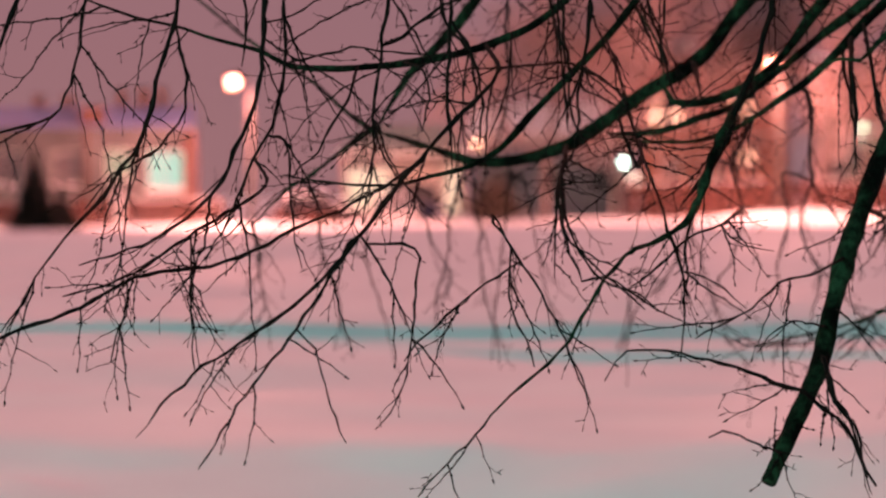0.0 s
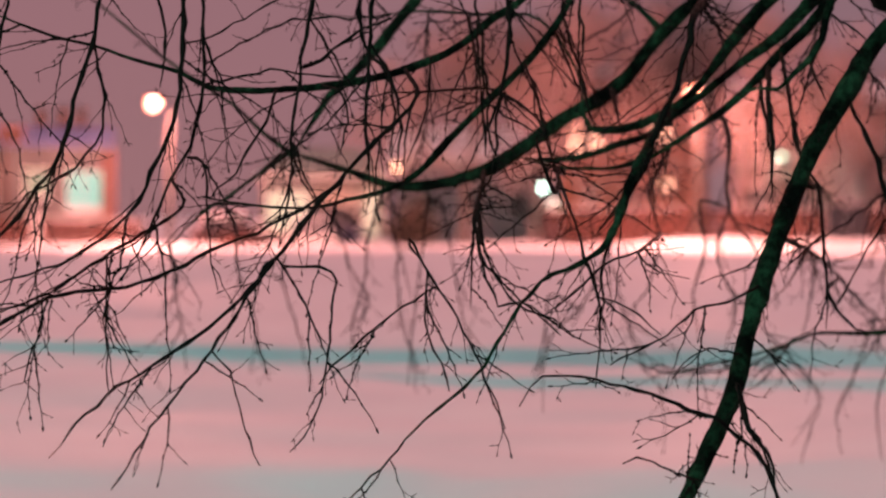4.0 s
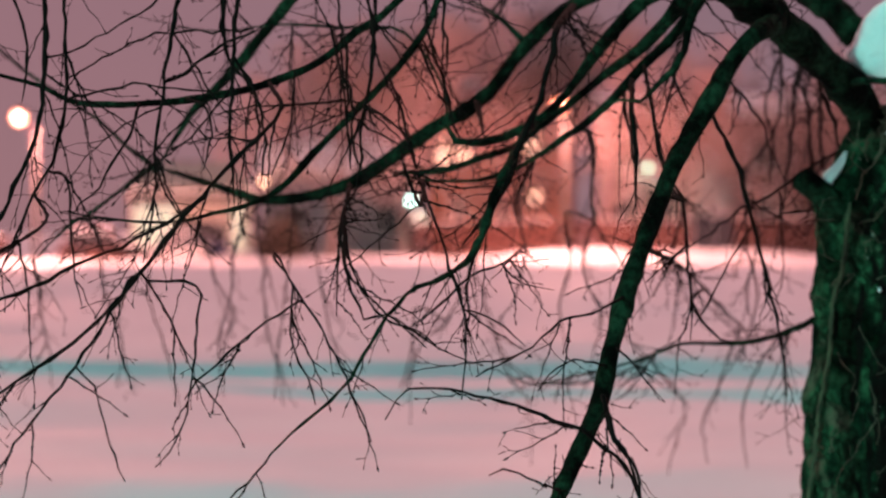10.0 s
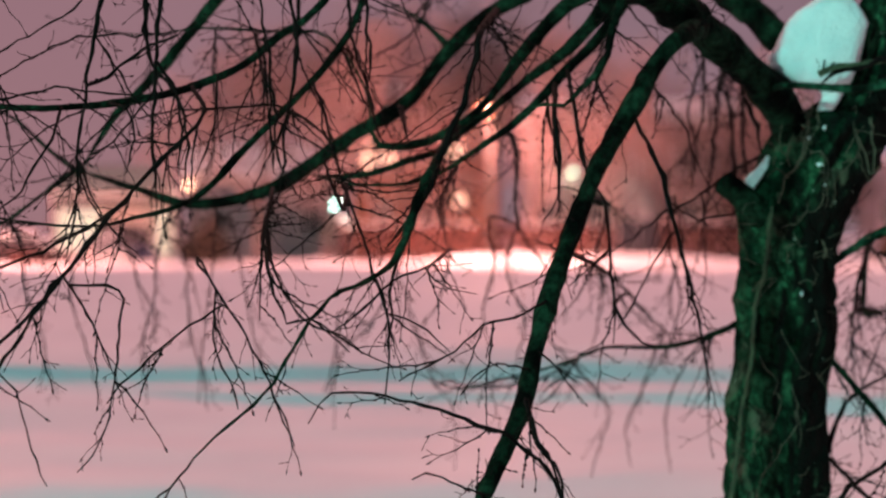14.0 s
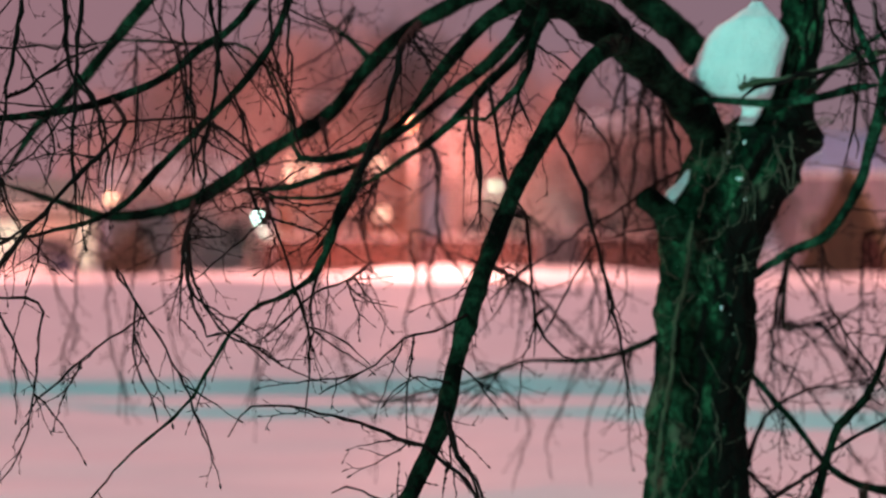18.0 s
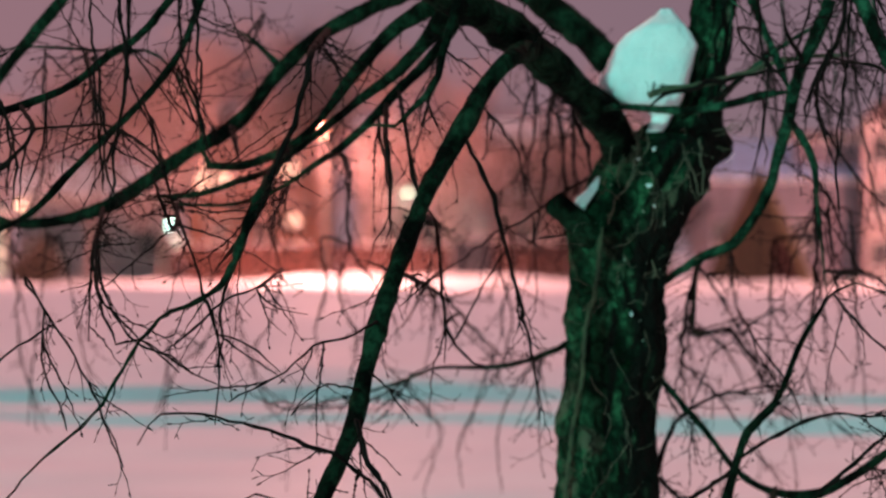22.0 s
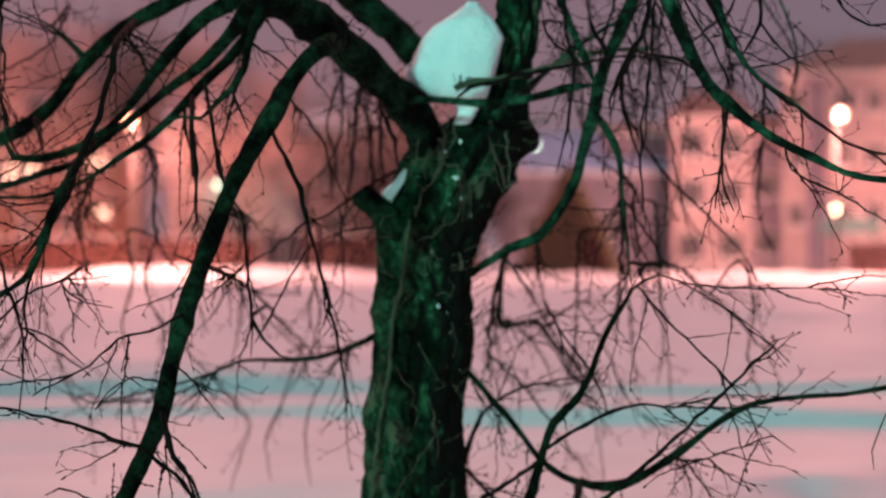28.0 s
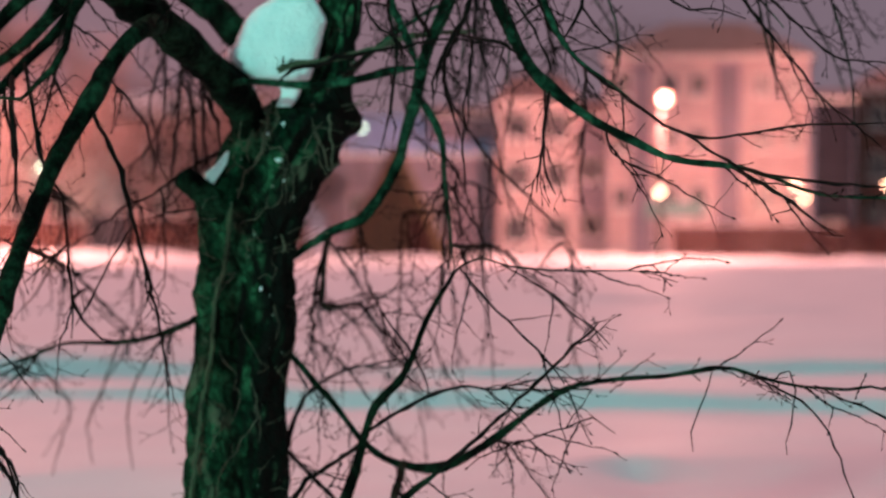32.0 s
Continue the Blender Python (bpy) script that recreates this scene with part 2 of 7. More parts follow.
def spline(points, step):
    """Smooth points (with radius) along a line through the given ones."""
    p = np.array([points[0], *points, points[-1]], float)
    p[0], p[-1] = 2 * p[1] - p[2], 2 * p[-2] - p[-3]
    out = []
    for k in range(1, len(p) - 2):
        a, b, c, d = p[k - 1 : k + 3]
        n = max(1, int(np.linalg.norm(c[:3] - b[:3]) / step))
        for t in np.arange(n) / n:
            out.append(0.5 * (2 * b + (c - a) * t + (2 * a - 5 * b + 4 * c - d) * t * t + (3 * b - a - 3 * c + d) * t**3))
    out.append(p[-2])
    out = np.array(out)
    out[:, 3] = np.clip(out[:, 3], 0.0007, None)
    return out


def tube(verts, faces, path, sides, rng=None, rough=0.0):
    """Adds a tapering tube along path rows of x, y, z, radius."""
    path = np.asarray(path, float)
    t = np.gradient(path[:, :3], axis=0)
    t /= np.linalg.norm(t, axis=1, keepdims=True) + 1e-9
    ref = np.array((0.31, 0.94, 0.12))
    u = np.cross(t, ref)
    u /= np.linalg.norm(u, axis=1, keepdims=True) + 1e-9
    w = np.cross(t, u)
    ang = np.arange(sides) * 2 * np.pi / sides
    r = path[:, 3:4] * np.ones((1, sides))
    if rough:
        r = r * (1 + rough * rng.normal(size=r.shape))
    ring = path[:, None, :3] + r[..., None] * (np.cos(ang)[None, :, None] * u[:, None] + np.sin(ang)[None, :, None] * w[:, None])
    k = len(verts)
    verts.extend(ring.reshape(-1, 3).tolist())
    n = len(path)
    for i in range(n - 1):
        for j in range(sides):
            a, b = k + i * sides + j, k + i * sides + (j + 1) % sides
            faces.append((a, b, b + sides, a + sides))
    faces.append(tuple(k + j for j in range(sides))[::-1])
    faces.append(tuple(k + (n - 1) * sides + j for j in range(sides)))

# ---- snow field ----
def hills(x, y, s, seed):
    """Smooth random relief between about -1 and 1."""
    rng = np.random.default_rng(seed)
    out = 0 * x
    for k in range(10):
        a, f, ph = rng.uniform(0, 6.283), rng.uniform(0.6, 1.7) / s, rng.uniform(0, 6.283)
        out = out + np.sin((x * np.cos(a) * 0.45 + y * np.sin(a)) * f * 6.283 + ph)
    return out / 4.5


def bank(r, at, high, back, step=0.16):
    """A trodden edge: a slow fall towards it, then a small step up, seen from the near side."""
    d = r - at
    return np.where(d < 0, -high * np.exp(np.minimum(d, 0) / back), 0.0) * (d < 0.0) + np.where(d >= 0, -high * np.clip(1 - d / step, 0, 1), 0.0)


def snow_height(az, r):
    x, y = r * np.sin(np.radians(az)), r * np.cos(np.radians(az))
    near = np.clip((r - 5) / 8, 0, 1) * np.clip(1 - (r - 70) / 50, 0.15, 1)
    h = near * (0.120 * hills(x, y, 9, 1) + 0.040 * hills(x, y, 3.1, 2) + 0.011 * hills(x, y, 1.3, 3))
    h = h + 0.30 * hills(x, y, 24, 11) * np.clip((r - 33) / 15, 0, 1) * np.clip((128 - r) / 20, 0, 1)
    h = h + 0.34 * np.clip((r - 33) / 26, 0, 1) - 0.34 * np.clip((r - 59) / 65, 0, 1)
    h = h + 0.12 * np.clip(hills(x * 1.4, y, 1.7, 12), -0.35, 0.6) * np.clip((19 - r) / 3, 0, 1) * np.clip((18 - az) / 14, 0.1, 1)
    wob = 0.16 * hills(x, 0 * y, 6, 4)
    swell = np.exp(-(((az - 9) / 5) ** 2))
    gap = np.clip(0.95 + 0.35 * hills(x, 0 * y, 2.4, 14), 0.5, 1.3)
    h = h + bank(r, 32.2 + 1.9 * swell - 0.02 * az + wob, 0.27 * gap, 1.8, 0.07) + bank(r, 26.6 + 0.9 * swell - 0.05 * az + wob, 0.22 * np.clip((az + 6) / 14, 0.2, 1) * (1.7 - gap), 1.2, 0.08)
    for a0, r0, wide, high in ((2.5, 14.5, 1.3, 0.05), (-1.4, 15.7, 1.0, 0.03), (5.4, 15.6, 1.2, 0.075), (6.6, 14.5, 0.9, 0.06), (-7.5, 14.2, 1.6, 0.05), (-3.6, 14.3, 1.0, 0.03), (0.3, 14.0, 0.8, 0.03), (21.0, 16.2, 1.0, 0.04)):
        side = np.exp(-(((az - a0) / wide) ** 2))
        h = h + side * bank(r, r0 + 0.3 * hills(x, 0 * y, 1.1, 7) - 0.35 * (1 - side), 3.6 * high, 0.9, 0.15)
    h = h - 0.85 * np.clip((18.0 + 1.5 * hills(x, 0.3 * y, 2.2, 8) - r) / 4.0, 0, 1) ** 1.2 * np.clip((13 - az) / 6, 0.1, 1) * np.clip((r - 7) / 5, 0, 1)
    ridge = 0.22 + 0.38 * np.exp(-((az - 9.0) / 4.2) ** 2) + 0.06 * np.exp(-((az - 20.5) / 3.0) ** 2)
    ridge = ridge * (1 + 0.34 * hills(x, 0 * y, 2.2, 5) + 0.24 * hills(x, y, 0.8, 6))
    h = h + ridge * np.exp(-((r - 131.0) / 1.25) ** 2)
    return h


az_line = np.r_[np.arange(-180, -16, 4.0), np.arange(-16, 34, 0.16), np.arange(34, 180, 4.0)]
r_line = np.r_[0.3, 2, 4, 6, 8, np.arange(9, 23, 0.12), np.arange(23, 37, 0.06), np.arange(37, 60, 0.5), np.arange(60, 124, 1.5), np.arange(124, 138, 0.35), 145, 160, 200, 300, 600, 1500, 4500]
ga, gr = np.meshgrid(az_line, r_line, indexing="ij")
gz = np.where((ga > -16) & (ga < 34), snow_height(ga, gr), 0.0) * np.clip((ga + 16) / 2, 0, 1) * np.clip((34 - ga) / 2, 0, 1)
gv = np.stack([gr * np.sin(np.radians(ga)), gr * np.cos(np.radians(ga)), gz], -1).reshape(-1, 3)
na, nr = len(az_line), len(r_line)
gf = [((i * nr + j), ((i + 1) % na * nr + j), ((i + 1) % na * nr + j + 1), (i * nr + j + 1)) for i in range(na) for j in range(nr - 1)]
gf = [f[::-1] for f in gf]
gf.append(tuple(i * nr for i in range(na))[::-1])
ground = part("ground", mesh_of("ground", gv, gf, SNOW, True))
tagged(ground, "open snow field with soft drifts and two trodden edges", "snow", kind="structure")

# ---- street lamps ----
def street_lamp(az, dist, high, arm, watts):
    lamp = thing("street_lamp", spot(az, dist), "tall pale street lamp with a glowing orange globe in the snow", "street lamp", "street lamps along the road")
    v, f = [], []
    tube(v, f, [(0, 0, -0.2, 0.16), (0, 0, 1.2, 0.15), (0, 0, high - 1.0, 0.11), (0, 0, high - 0.5, 0.09)], 12)
    part("post", mesh_of("post", v, f, POLE, True), lamp)
    v, f = [], []
    tube(v, f, spline([(0, 0, high - 0.55, 0.06), (0.1 * arm, -0.1, high + 0.05, 0.05), (0.6 * arm, -0.7, high + 0.38, 0.05), (arm, -1.2, high + 0.34, 0.05)], 0.1), 8)
    part("arm", mesh_of("arm", v, f, DARK, True), lamp)
    bm = bmesh.new()
    bmesh.ops.create_uvsphere(bm, u_segments=20, v_segments=12, radius=0.31)
    part("globe", bm, lamp, "glowing orange globe", pose(arm, -1.2, high), True, GLOBE)
    bm = bmesh.new()
    bmesh.ops.create_cone(bm, cap_ends=True, segments=20, radius1=0.3, radius2=0.1, depth=0.14)
    part("hood", bm, lamp, "", pose(arm, -1.2, high + 0.32), False, DARK)


for row in STREET_LAMPS:
    street_lamp(*row)


# ---- houses ----
def facade(x0, x1, z0, z1, holes, mat, deep=0.25):
    """A front wall with window openings that go in, seen from -y."""
    xs = sorted({x0, x1, *[h[0] for h in holes], *[h[2] for h in holes]})
    zs = sorted({z0, z1, *[h[1] for h in holes], *[h[3] for h in holes]})
    v, f = [], []

    def quad(*p):
        f.append(tuple(range(len(v), len(v) + 4)))
        v.extend(p)

    for a, b in zip(xs, xs[1:]):
        for c, d in zip(zs, zs[1:]):
            if not any(h[0] <= (a + b) / 2 <= h[2] and h[1] <= (c + d) / 2 <= h[3] for h in holes):
                quad((a, 0, c), (b, 0, c), (b, 0, d), (a, 0, d))
    for a, c, b, d in holes:
        quad((a, 0, c), (a, deep, c), (b, deep, c), (b, 0, c))
        quad((a, 0, d), (b, 0, d), (b, deep, d), (a, deep, d))
        quad((a, 0, c), (a, 0, d), (a, deep, d), (a, deep, c))
        quad((b, 0, c), (b, deep, c), (b, deep, d), (b, 0, d))
    return mesh_of("front_wall", v, f, mat)


def window(house, a, c, b, d, glass, frame_mat=None, bars=1):
    """A recessed pane with its frame, bars and sill."""
    frame_mat = frame_mat or WHITE_TRIM
    w = new("window")
    w.parent = house
    part("pane", box(a + 0.02, 0.16, c + 0.02, b - 0.02, 0.19, d - 0.02), w, mat=glass)
    t = 0.07
    bm = box(a, 0.08, c, a + t, 0.16, d)
    for q in ((b - t, 0.08, c, b, 0.16, d), (a + t, 0.08, c, b - t, 0.16, c + t), (a + t, 0.08, d - t, b - t, 0.16, d)):
        more = box(*q)
        me = bpy.data.meshes.new("tmp")
        more.to_mesh(me)
        more.free()
        bm.from_mesh(me)
    part("frame", bm, w, mat=frame_mat)
    for k in range(bars):
        x = a + (b - a) * (k + 1) / (bars + 1)
        part("bar", box(x - 0.03, 0.10, c + t, x + 0.03, 0.155, d - t), w, mat=frame_mat)
    part("sill", box(a - 0.08, -0.10, c - 0.08, b + 0.08, 0.06, c - 0.004, 0.01), w, mat=SNOW)


def gable_roof(x0, x1, y0, y1, z0, z1, over, hip=0.0, thick=0.18):
    """Two slopes with the ridge along x; hip pulls in the ridge's ends."""
    a, b, c, d = x0 - over, x1 + over, y0 - over, y1 + over
    m = (c + d) / 2
    v = [(a, c, z0), (b, c, z0), (b, d, z0), (a, d, z0), (a + hip, m, z1), (b - hip, m, z1)]
    v += [(x, y, z - thick) for x, y, z in v[:4]]
    f = [(0, 1, 5, 4), (2, 3, 4, 5), (1, 2, 5), (3, 0, 4), (0, 6, 7, 1), (1, 7, 8, 2), (2, 8, 9, 3), (3, 9, 6, 0), (9, 8, 7, 6)]
    return v, f


def house(name, az, dist, x0, x1, deep, high, wall, roof_mat, ridge, windows, label, category="house", hip=0.0, snow=True, over=0.3, size=1.0, eaves=None):
    """windows: rows of left, bottom, right, top, glass."""
    h = thing(name, spot(az, dist) @ Matrix.Diagonal((size, size, size, 1)), label, category)
    part("front_wall", facade(x0, x1, -0.2, high, [w[:4] for w in windows], wall), h)
    part("side_wall", box(x0, 0.004, -0.2, x0 + 0.3, deep, high - 0.004), h, mat=wall)
    part("side_wall", box(x1 - 0.3, 0.004, -0.2, x1, deep, high - 0.004), h, mat=wall)
    part("back_wall", box(x0 + 0.3, deep - 0.3, -0.2, x1 - 0.3, deep - 0.004, high - 0.004), h, mat=wall)
    part("ceiling_slab", box(x0 + 0.31, 0.30, high - 0.3, x1 - 0.31, deep - 0.31, high - 0.05), h, mat=wall)
    v, f = gable_roof(x0, x1, 0, deep, high + 0.16, ridge, over, hip)
    part("roof", mesh_of("roof", v, f, roof_mat), h)
    part("eaves_board", box(x0 - over, -over - 0.05, high - 0.06, x1 + over, -over + 0.02, high + 0.12), h, mat=eaves or WHITE_TRIM)
    part("plinth", box(x0 - 0.05, -0.06, -0.2, x1 + 0.05, -0.003, 0.55), h, mat=GREY)
    if snow:
        v, f = gable_roof(x0, x1, 0, deep, high + 0.36, ridge + 0.2, over - 0.05, hip, 0.19)
        part("roof_snow", mesh_of("roof_snow", v, f, SNOW), h, "thick snow on the roof")
    for a, c, b, d, glass in windows:
        window(h, a, c, b, d, glass)
    return h


def chimney(h, x, y, z, w, tall):
    c = part("chimney", box(x - w / 2, y - w / 2, z - 0.6, x + w / 2, y + w / 2, z + tall, 0.03), h, mat=OLD_BRICK)
    part("cap", box(x - w / 2 - 0.08, y - w / 2 - 0.08, z + tall + 0.003, x + w / 2 + 0.08, y + w / 2 + 0.08, z + tall + 0.12, 0.02), c, mat=OLD_BRICK)


h = house("house", -5.13, 138, -15.0, 0.0, 8.0, 4.85, DULL_PLASTER, BLUE_ROOF, 6.15,
          [(-6.75, 2.15, -5.45, 3.85, GLASS), (-4.15, 2.45, -2.9, 3.9, LIT_PALE), (-2.1, 1.9, -0.3, 3.8, LIT_TEAL), (-9.6, 2.15, -8.3, 3.85, GLASS), (-12.6, 2.15, -11.3, 3.85, GLASS)],
          "dull plaster house with bluish roof and bright window", snow=False, eaves=DULL_PLASTER)
for x, w, tall in ((-7.6, 0.5, 0.45), (-6.1, 0.5, 0.45), (-3.4, 0.45, 0.75), (-2.3, 0.55, 0.8), (-1.4, 0.45, 0.8)):
    chimney(h, x, 4.0, 6.15, w, tall)
part("dormer", box(-5.4, 0.2, 5.0, -4.2, 2.0, 6.0, 0.02), h, mat=OLD_BRICK)
part("corner_pilaster", box(-0.35, -0.12, 0.0, 0.35, -0.005, 4.8, 0.02), h, mat=OLD_BRICK)
part("downpipe", box(-5.2, -0.14, 0.0, -4.98, -0.02, 4.8, 0.03), h, mat=OLD_BRICK)

k = house("shop", -0.74, 141, -3.1, 3.1, 6.0, 3.6, PLASTER, GREEN_TIN, 5.2,
          [(-2.9, 0.75, -0.7, 2.9, LIT_SHOP), (2.1, 0.5, 2.95, 2.9, LIT_SHOP), (0.9, 0.0, 1.9, 2.1, GLASS)], "small cream shop with glowing panes as its lit front", "shop", snow=False, hip=1.5)
part("sign_board", box(-2.9, -0.16, 3.0, 2.9, -0.01, 3.45, 0.02), k, mat=DULL_PLASTER)
house("house", 3.2, 152, -6.5, 1.8, 8, 4.6, GREY, ROOF, 6.4, [(-5.4, 1.4, -4.2, 3.0, GLASS), (-2.9, 1.4, -1.7, 3.0, GLASS), (-0.2, 1.4, 1.0, 3.0, GLASS)], "low grey house behind bare trees")
house("house", 6.0, 144, -4.6, 3.0, 9, 7.6, BRICK, ROOF, 9.6,
      [(-4.4, 5.0, -3.55, 6.5, LIT_ROOM), (-3.2, 5.0, -2.5, 5.9, LIT_ROOM), (0.1, 5.55, 1.1, 6.6, LIT_ROOM), (0.5, 3.1, 1.2, 3.7, LIT_ROOM), (-3.6, 1.8, -2.6, 3.4, GLASS), (-1.4, 1.8, -0.4, 3.4, GLASS)], "two-storey brown brick house with lit upper windows behind trees")
house("house", 10.6, 143, -7.4, 7.2, 10, 7.3, ROSE, ROOF, 8.6,
      [(x, z, x + 1.2, z + 1.6, GLASS) for z in (1.6, 4.8) for x in (-6.6, -4.4, 0.6, 3.0, 5.2)], "long two-storey rose plastered building with dark windows", "building")
part("stair_tower", box(-2.0, -0.6, -0.2, -0.6, -0.01, 7.9, 0.03), thing("stair_tower", spot(10.6, 143), "narrow grey stair tower in front of the long building", "tower"), mat=GREY)
house("house", 16.2, 152, -4.4, 4.6, 8, 5.6, SLATE, PALE_BLUE, 8.0, [(-3.2, 2.0, -2.0, 3.5, GLASS), (1.2, 2.0, 2.4, 3.5, GLASS)], "slate grey house with a pale blue roof behind the shrubs", snow=False)

rows3 = [(x, z, x + 1.55, z + 1.6, GLASS) for z in (0.95, 4.1, 7.1) for x in (-2.0, 0.35)]
house("apartment_building", 18.88, 150, -2.35, 2.35, 11, 9.35, ROSE, ROOF, 11.2, rows3, "three-storey pink rendered block with a white cornice", "building", hip=1.2, snow=False, size=0.91)
house("apartment_building", 17.55, 153, -2.6, 2.2, 11, 8.6, SLATE, ROOF, 9.4, [(-0.9, 1.5, 0.3, 3.1, GLASS), (-0.9, 5.0, 0.3, 6.6, GLASS)], "set-back grey wing of the apartment block", "building", snow=False, size=0.91)
house("apartment_building", 20.0, 151.5, -1.8, 1.6, 11, 8.4, SLATE, ROOF, 9.8, [(-0.7, 4.6, 0.7, 6.1, GLASS), (-0.7, 1.2, 0.7, 2.7, GLASS)], "narrow grey link between two apartment blocks", "building", snow=False, size=0.91)
rows4 = [(x, z, x + w, z + 1.35, GLASS) for z in (2.9, 6.4, 9.6) for x, w in ((2.65, 0.45), (3.25, 0.45), (4.35, 0.45), (4.95, 0.45))]
rows4 += [(x, z, x + 1.0, z + 1.4, GLASS) for z in (2.9, 6.4, 9.6) for x in (-5.75, -2.9, -1.2)]
block = house("apartment_building", 22.43, 150, -6.1, 5.85, 12, 11.9, ROSE, PALE_ROOF, 14.4, rows4, "large three-storey pink apartment block with a tiled hipped roof", "building", hip=4.0, snow=False, size=0.91)
# projecting grey panels stand in for the wall's mauve recesses
for x0, x1 in ((0.4, 1.75), (-4.6, -3.5)):
    part("recess_panel", box(x0, -0.28, 0.0, x1, -0.004, 11.6, 0.03), block, "grey panel for a recessed strip", mat=SLATE)
house("apartment_building", 26.6, 153, -3.6, 5.5, 12, 10.0, OLD_BRICK, ROOF, 11.6, [(x, z, x + 1.2, z + 1.5, GLASS) for z in (1.6, 4.8, 7.8) for x in (-2.8, -0.6, 1.6, 3.6)], "far dark brick apartment block with dark windows", "building", hip=1.5, snow=False, size=0.91)
house("shed", 24.95, 148, -1.1, 1.1, 6, 8.9, BLUE_BLACK, DARK, 9.7, [(-0.5, 1.0, 0.5, 2.2, GLASS)], "tall blue-black shed between the blocks", "shed", snow=False, size=0.94)


# ---- the hut behind the tree ----
def hut(az, dist, half, high, deep):
    """A steep gabled hut: upright boards under two slopes that reach the ground, with pale barge boards."""
    h = thing("hut", spot(az, dist), "brown wooden hut with steep roof slopes and tan barge boards", "hut")
    n, gap = 16, 0.03

    def top(x):
        return max(0.12, high * (1 - abs(x) / half) - 0.15)

    for k in range(n):
        x0, x1 = -half + 0.12 + (2 * half - 0.24) * k / n, -half + 0.12 + (2 * half - 0.24) * (k + 1) / n - gap
        low = 2.15 if -0.05 < (x0 + x1) / 2 - 0.75 < 1.0 else -0.1
        if min(top(x0), top(x1)) < low + 0.1:
            continue
        y = 0.015 * (k % 2)
        v = [(x0, y, low), (x1, y, low), (x1, y, top(x1)), (x0, y, top(x0)), (x0, y + 0.04, low), (x1, y + 0.04, low), (x1, y + 0.04, top(x1)), (x0, y + 0.04, top(x0))]
        f = [(0, 1, 2, 3), (5, 4, 7, 6), (4, 0, 3, 7), (1, 5, 6, 2), (3, 2, 6, 7), (4, 5, 1, 0)]
        part("board", mesh_of("board", v, f, HUT_WOOD), h)
    door = part("door", box(0.72, 0.06, 0.0, 1.72, 0.11, 2.13, 0.01), h, "dark red door", mat=HUT_DOOR)
    part("handle", box(0.80, 0.02, 1.0, 0.88, 0.058, 1.16, 0.01), door, mat=DARK)
    part("back_wall", mesh_of("back_wall", [(-half, deep, -0.1), (half, deep, -0.1), (0, deep, high - 0.1)], [(0, 1, 2)], HUT_WOOD), h)
    for side, mat in ((-1, HUT_WOOD), (1, HUT_TAN)):
        tilt = math.degrees(math.atan2(high, half))
        length = math.hypot(high, half)
        at = pose(side * half, 0, 0, 0, (180 + tilt) if side > 0 else -tilt, 0)
        part("roof_slope", box(-0.1, -0.35, 0.03 if side < 0 else -0.18, length, deep, 0.18 if side < 0 else -0.03), h, "", at, mat=ROOF)
        part("barge_board", box(-0.1, -0.42, -0.16, length - 0.05, -0.354, 0.22), h, "", at, mat=mat)


hut(15.95, 135, 2.55, 5.6, 5.0)


# ---- fences ----
def fence(az0, az1, dist, high, label):
    fe = thing("fence", spot(az0, dist), label, "fence")
    length = (az1 - az0) * math.pi / 180 * dist
    n = max(1, round(length / 2.4))
    bend = radians(az1 - az0) / n
    panel = None
    for k in range(n):
        a = az0 + (az1 - az0) * (k + 0.5) / n
        at = spot(az0, dist).inverted() @ spot(a, dist)
        w = length / n
        if panel is None:
            v, f = [], []
            boards = 16
            for j in range(boards):
                x0, x1 = -w / 2 + 0.07 + (w - 0.14) * j / boards, -w / 2 + 0.07 + (w - 0.14) * (j + 0.86) / boards
                z = high - 0.06 * ((j * 7) % 3) / 3
                y = 0.012 * (j % 2)
                i = len(v)
                v += [(x0, y, 0.05), (x1, y, 0.05), (x1, y, z), (x0, y, z), (x0, y + 0.025, 0.05), (x1, y + 0.025, 0.05), (x1, y + 0.025, z), (x0, y + 0.025, z)]
                f += [tuple(i + q for q in s) for s in ((0, 1, 2, 3), (5, 4, 7, 6), (4, 0, 3, 7), (1, 5, 6, 2), (3, 2, 6, 7), (4, 5, 1, 0))]
            panel = tagged(part("board_panel", mesh_of("board_panel", v, f, FENCE), fe, "", at), kind="stuff").data
            post_me = part("post", box(-w / 2 - 0.07, -0.03, -0.1, -w / 2 + 0.066, 0.09, high + 0.12, 0.01), fe, "", at, mat=FENCE).data
            rail_me = part("rail", box(-w / 2 + 0.07, 0.045, high * 0.7, w / 2 - 0.07, 0.085, high * 0.7 + 0.09), fe, "", at, mat=FENCE).data
            snow_me = part("snow_cap", box(-w / 2 + 0.08, -0.05, high + 0.01, w / 2 - 0.08, 0.09, high + 0.06, 0.015), fe, "", at, mat=SNOW).data
        else:
            tagged(part("board_panel", panel, fe, "", at), kind="stuff")
            part("post", post_me, fe, "", at)
            part("rail", rail_me, fe, "", at)
            if k % 3:
                part("snow_cap", snow_me, fe, "", at)


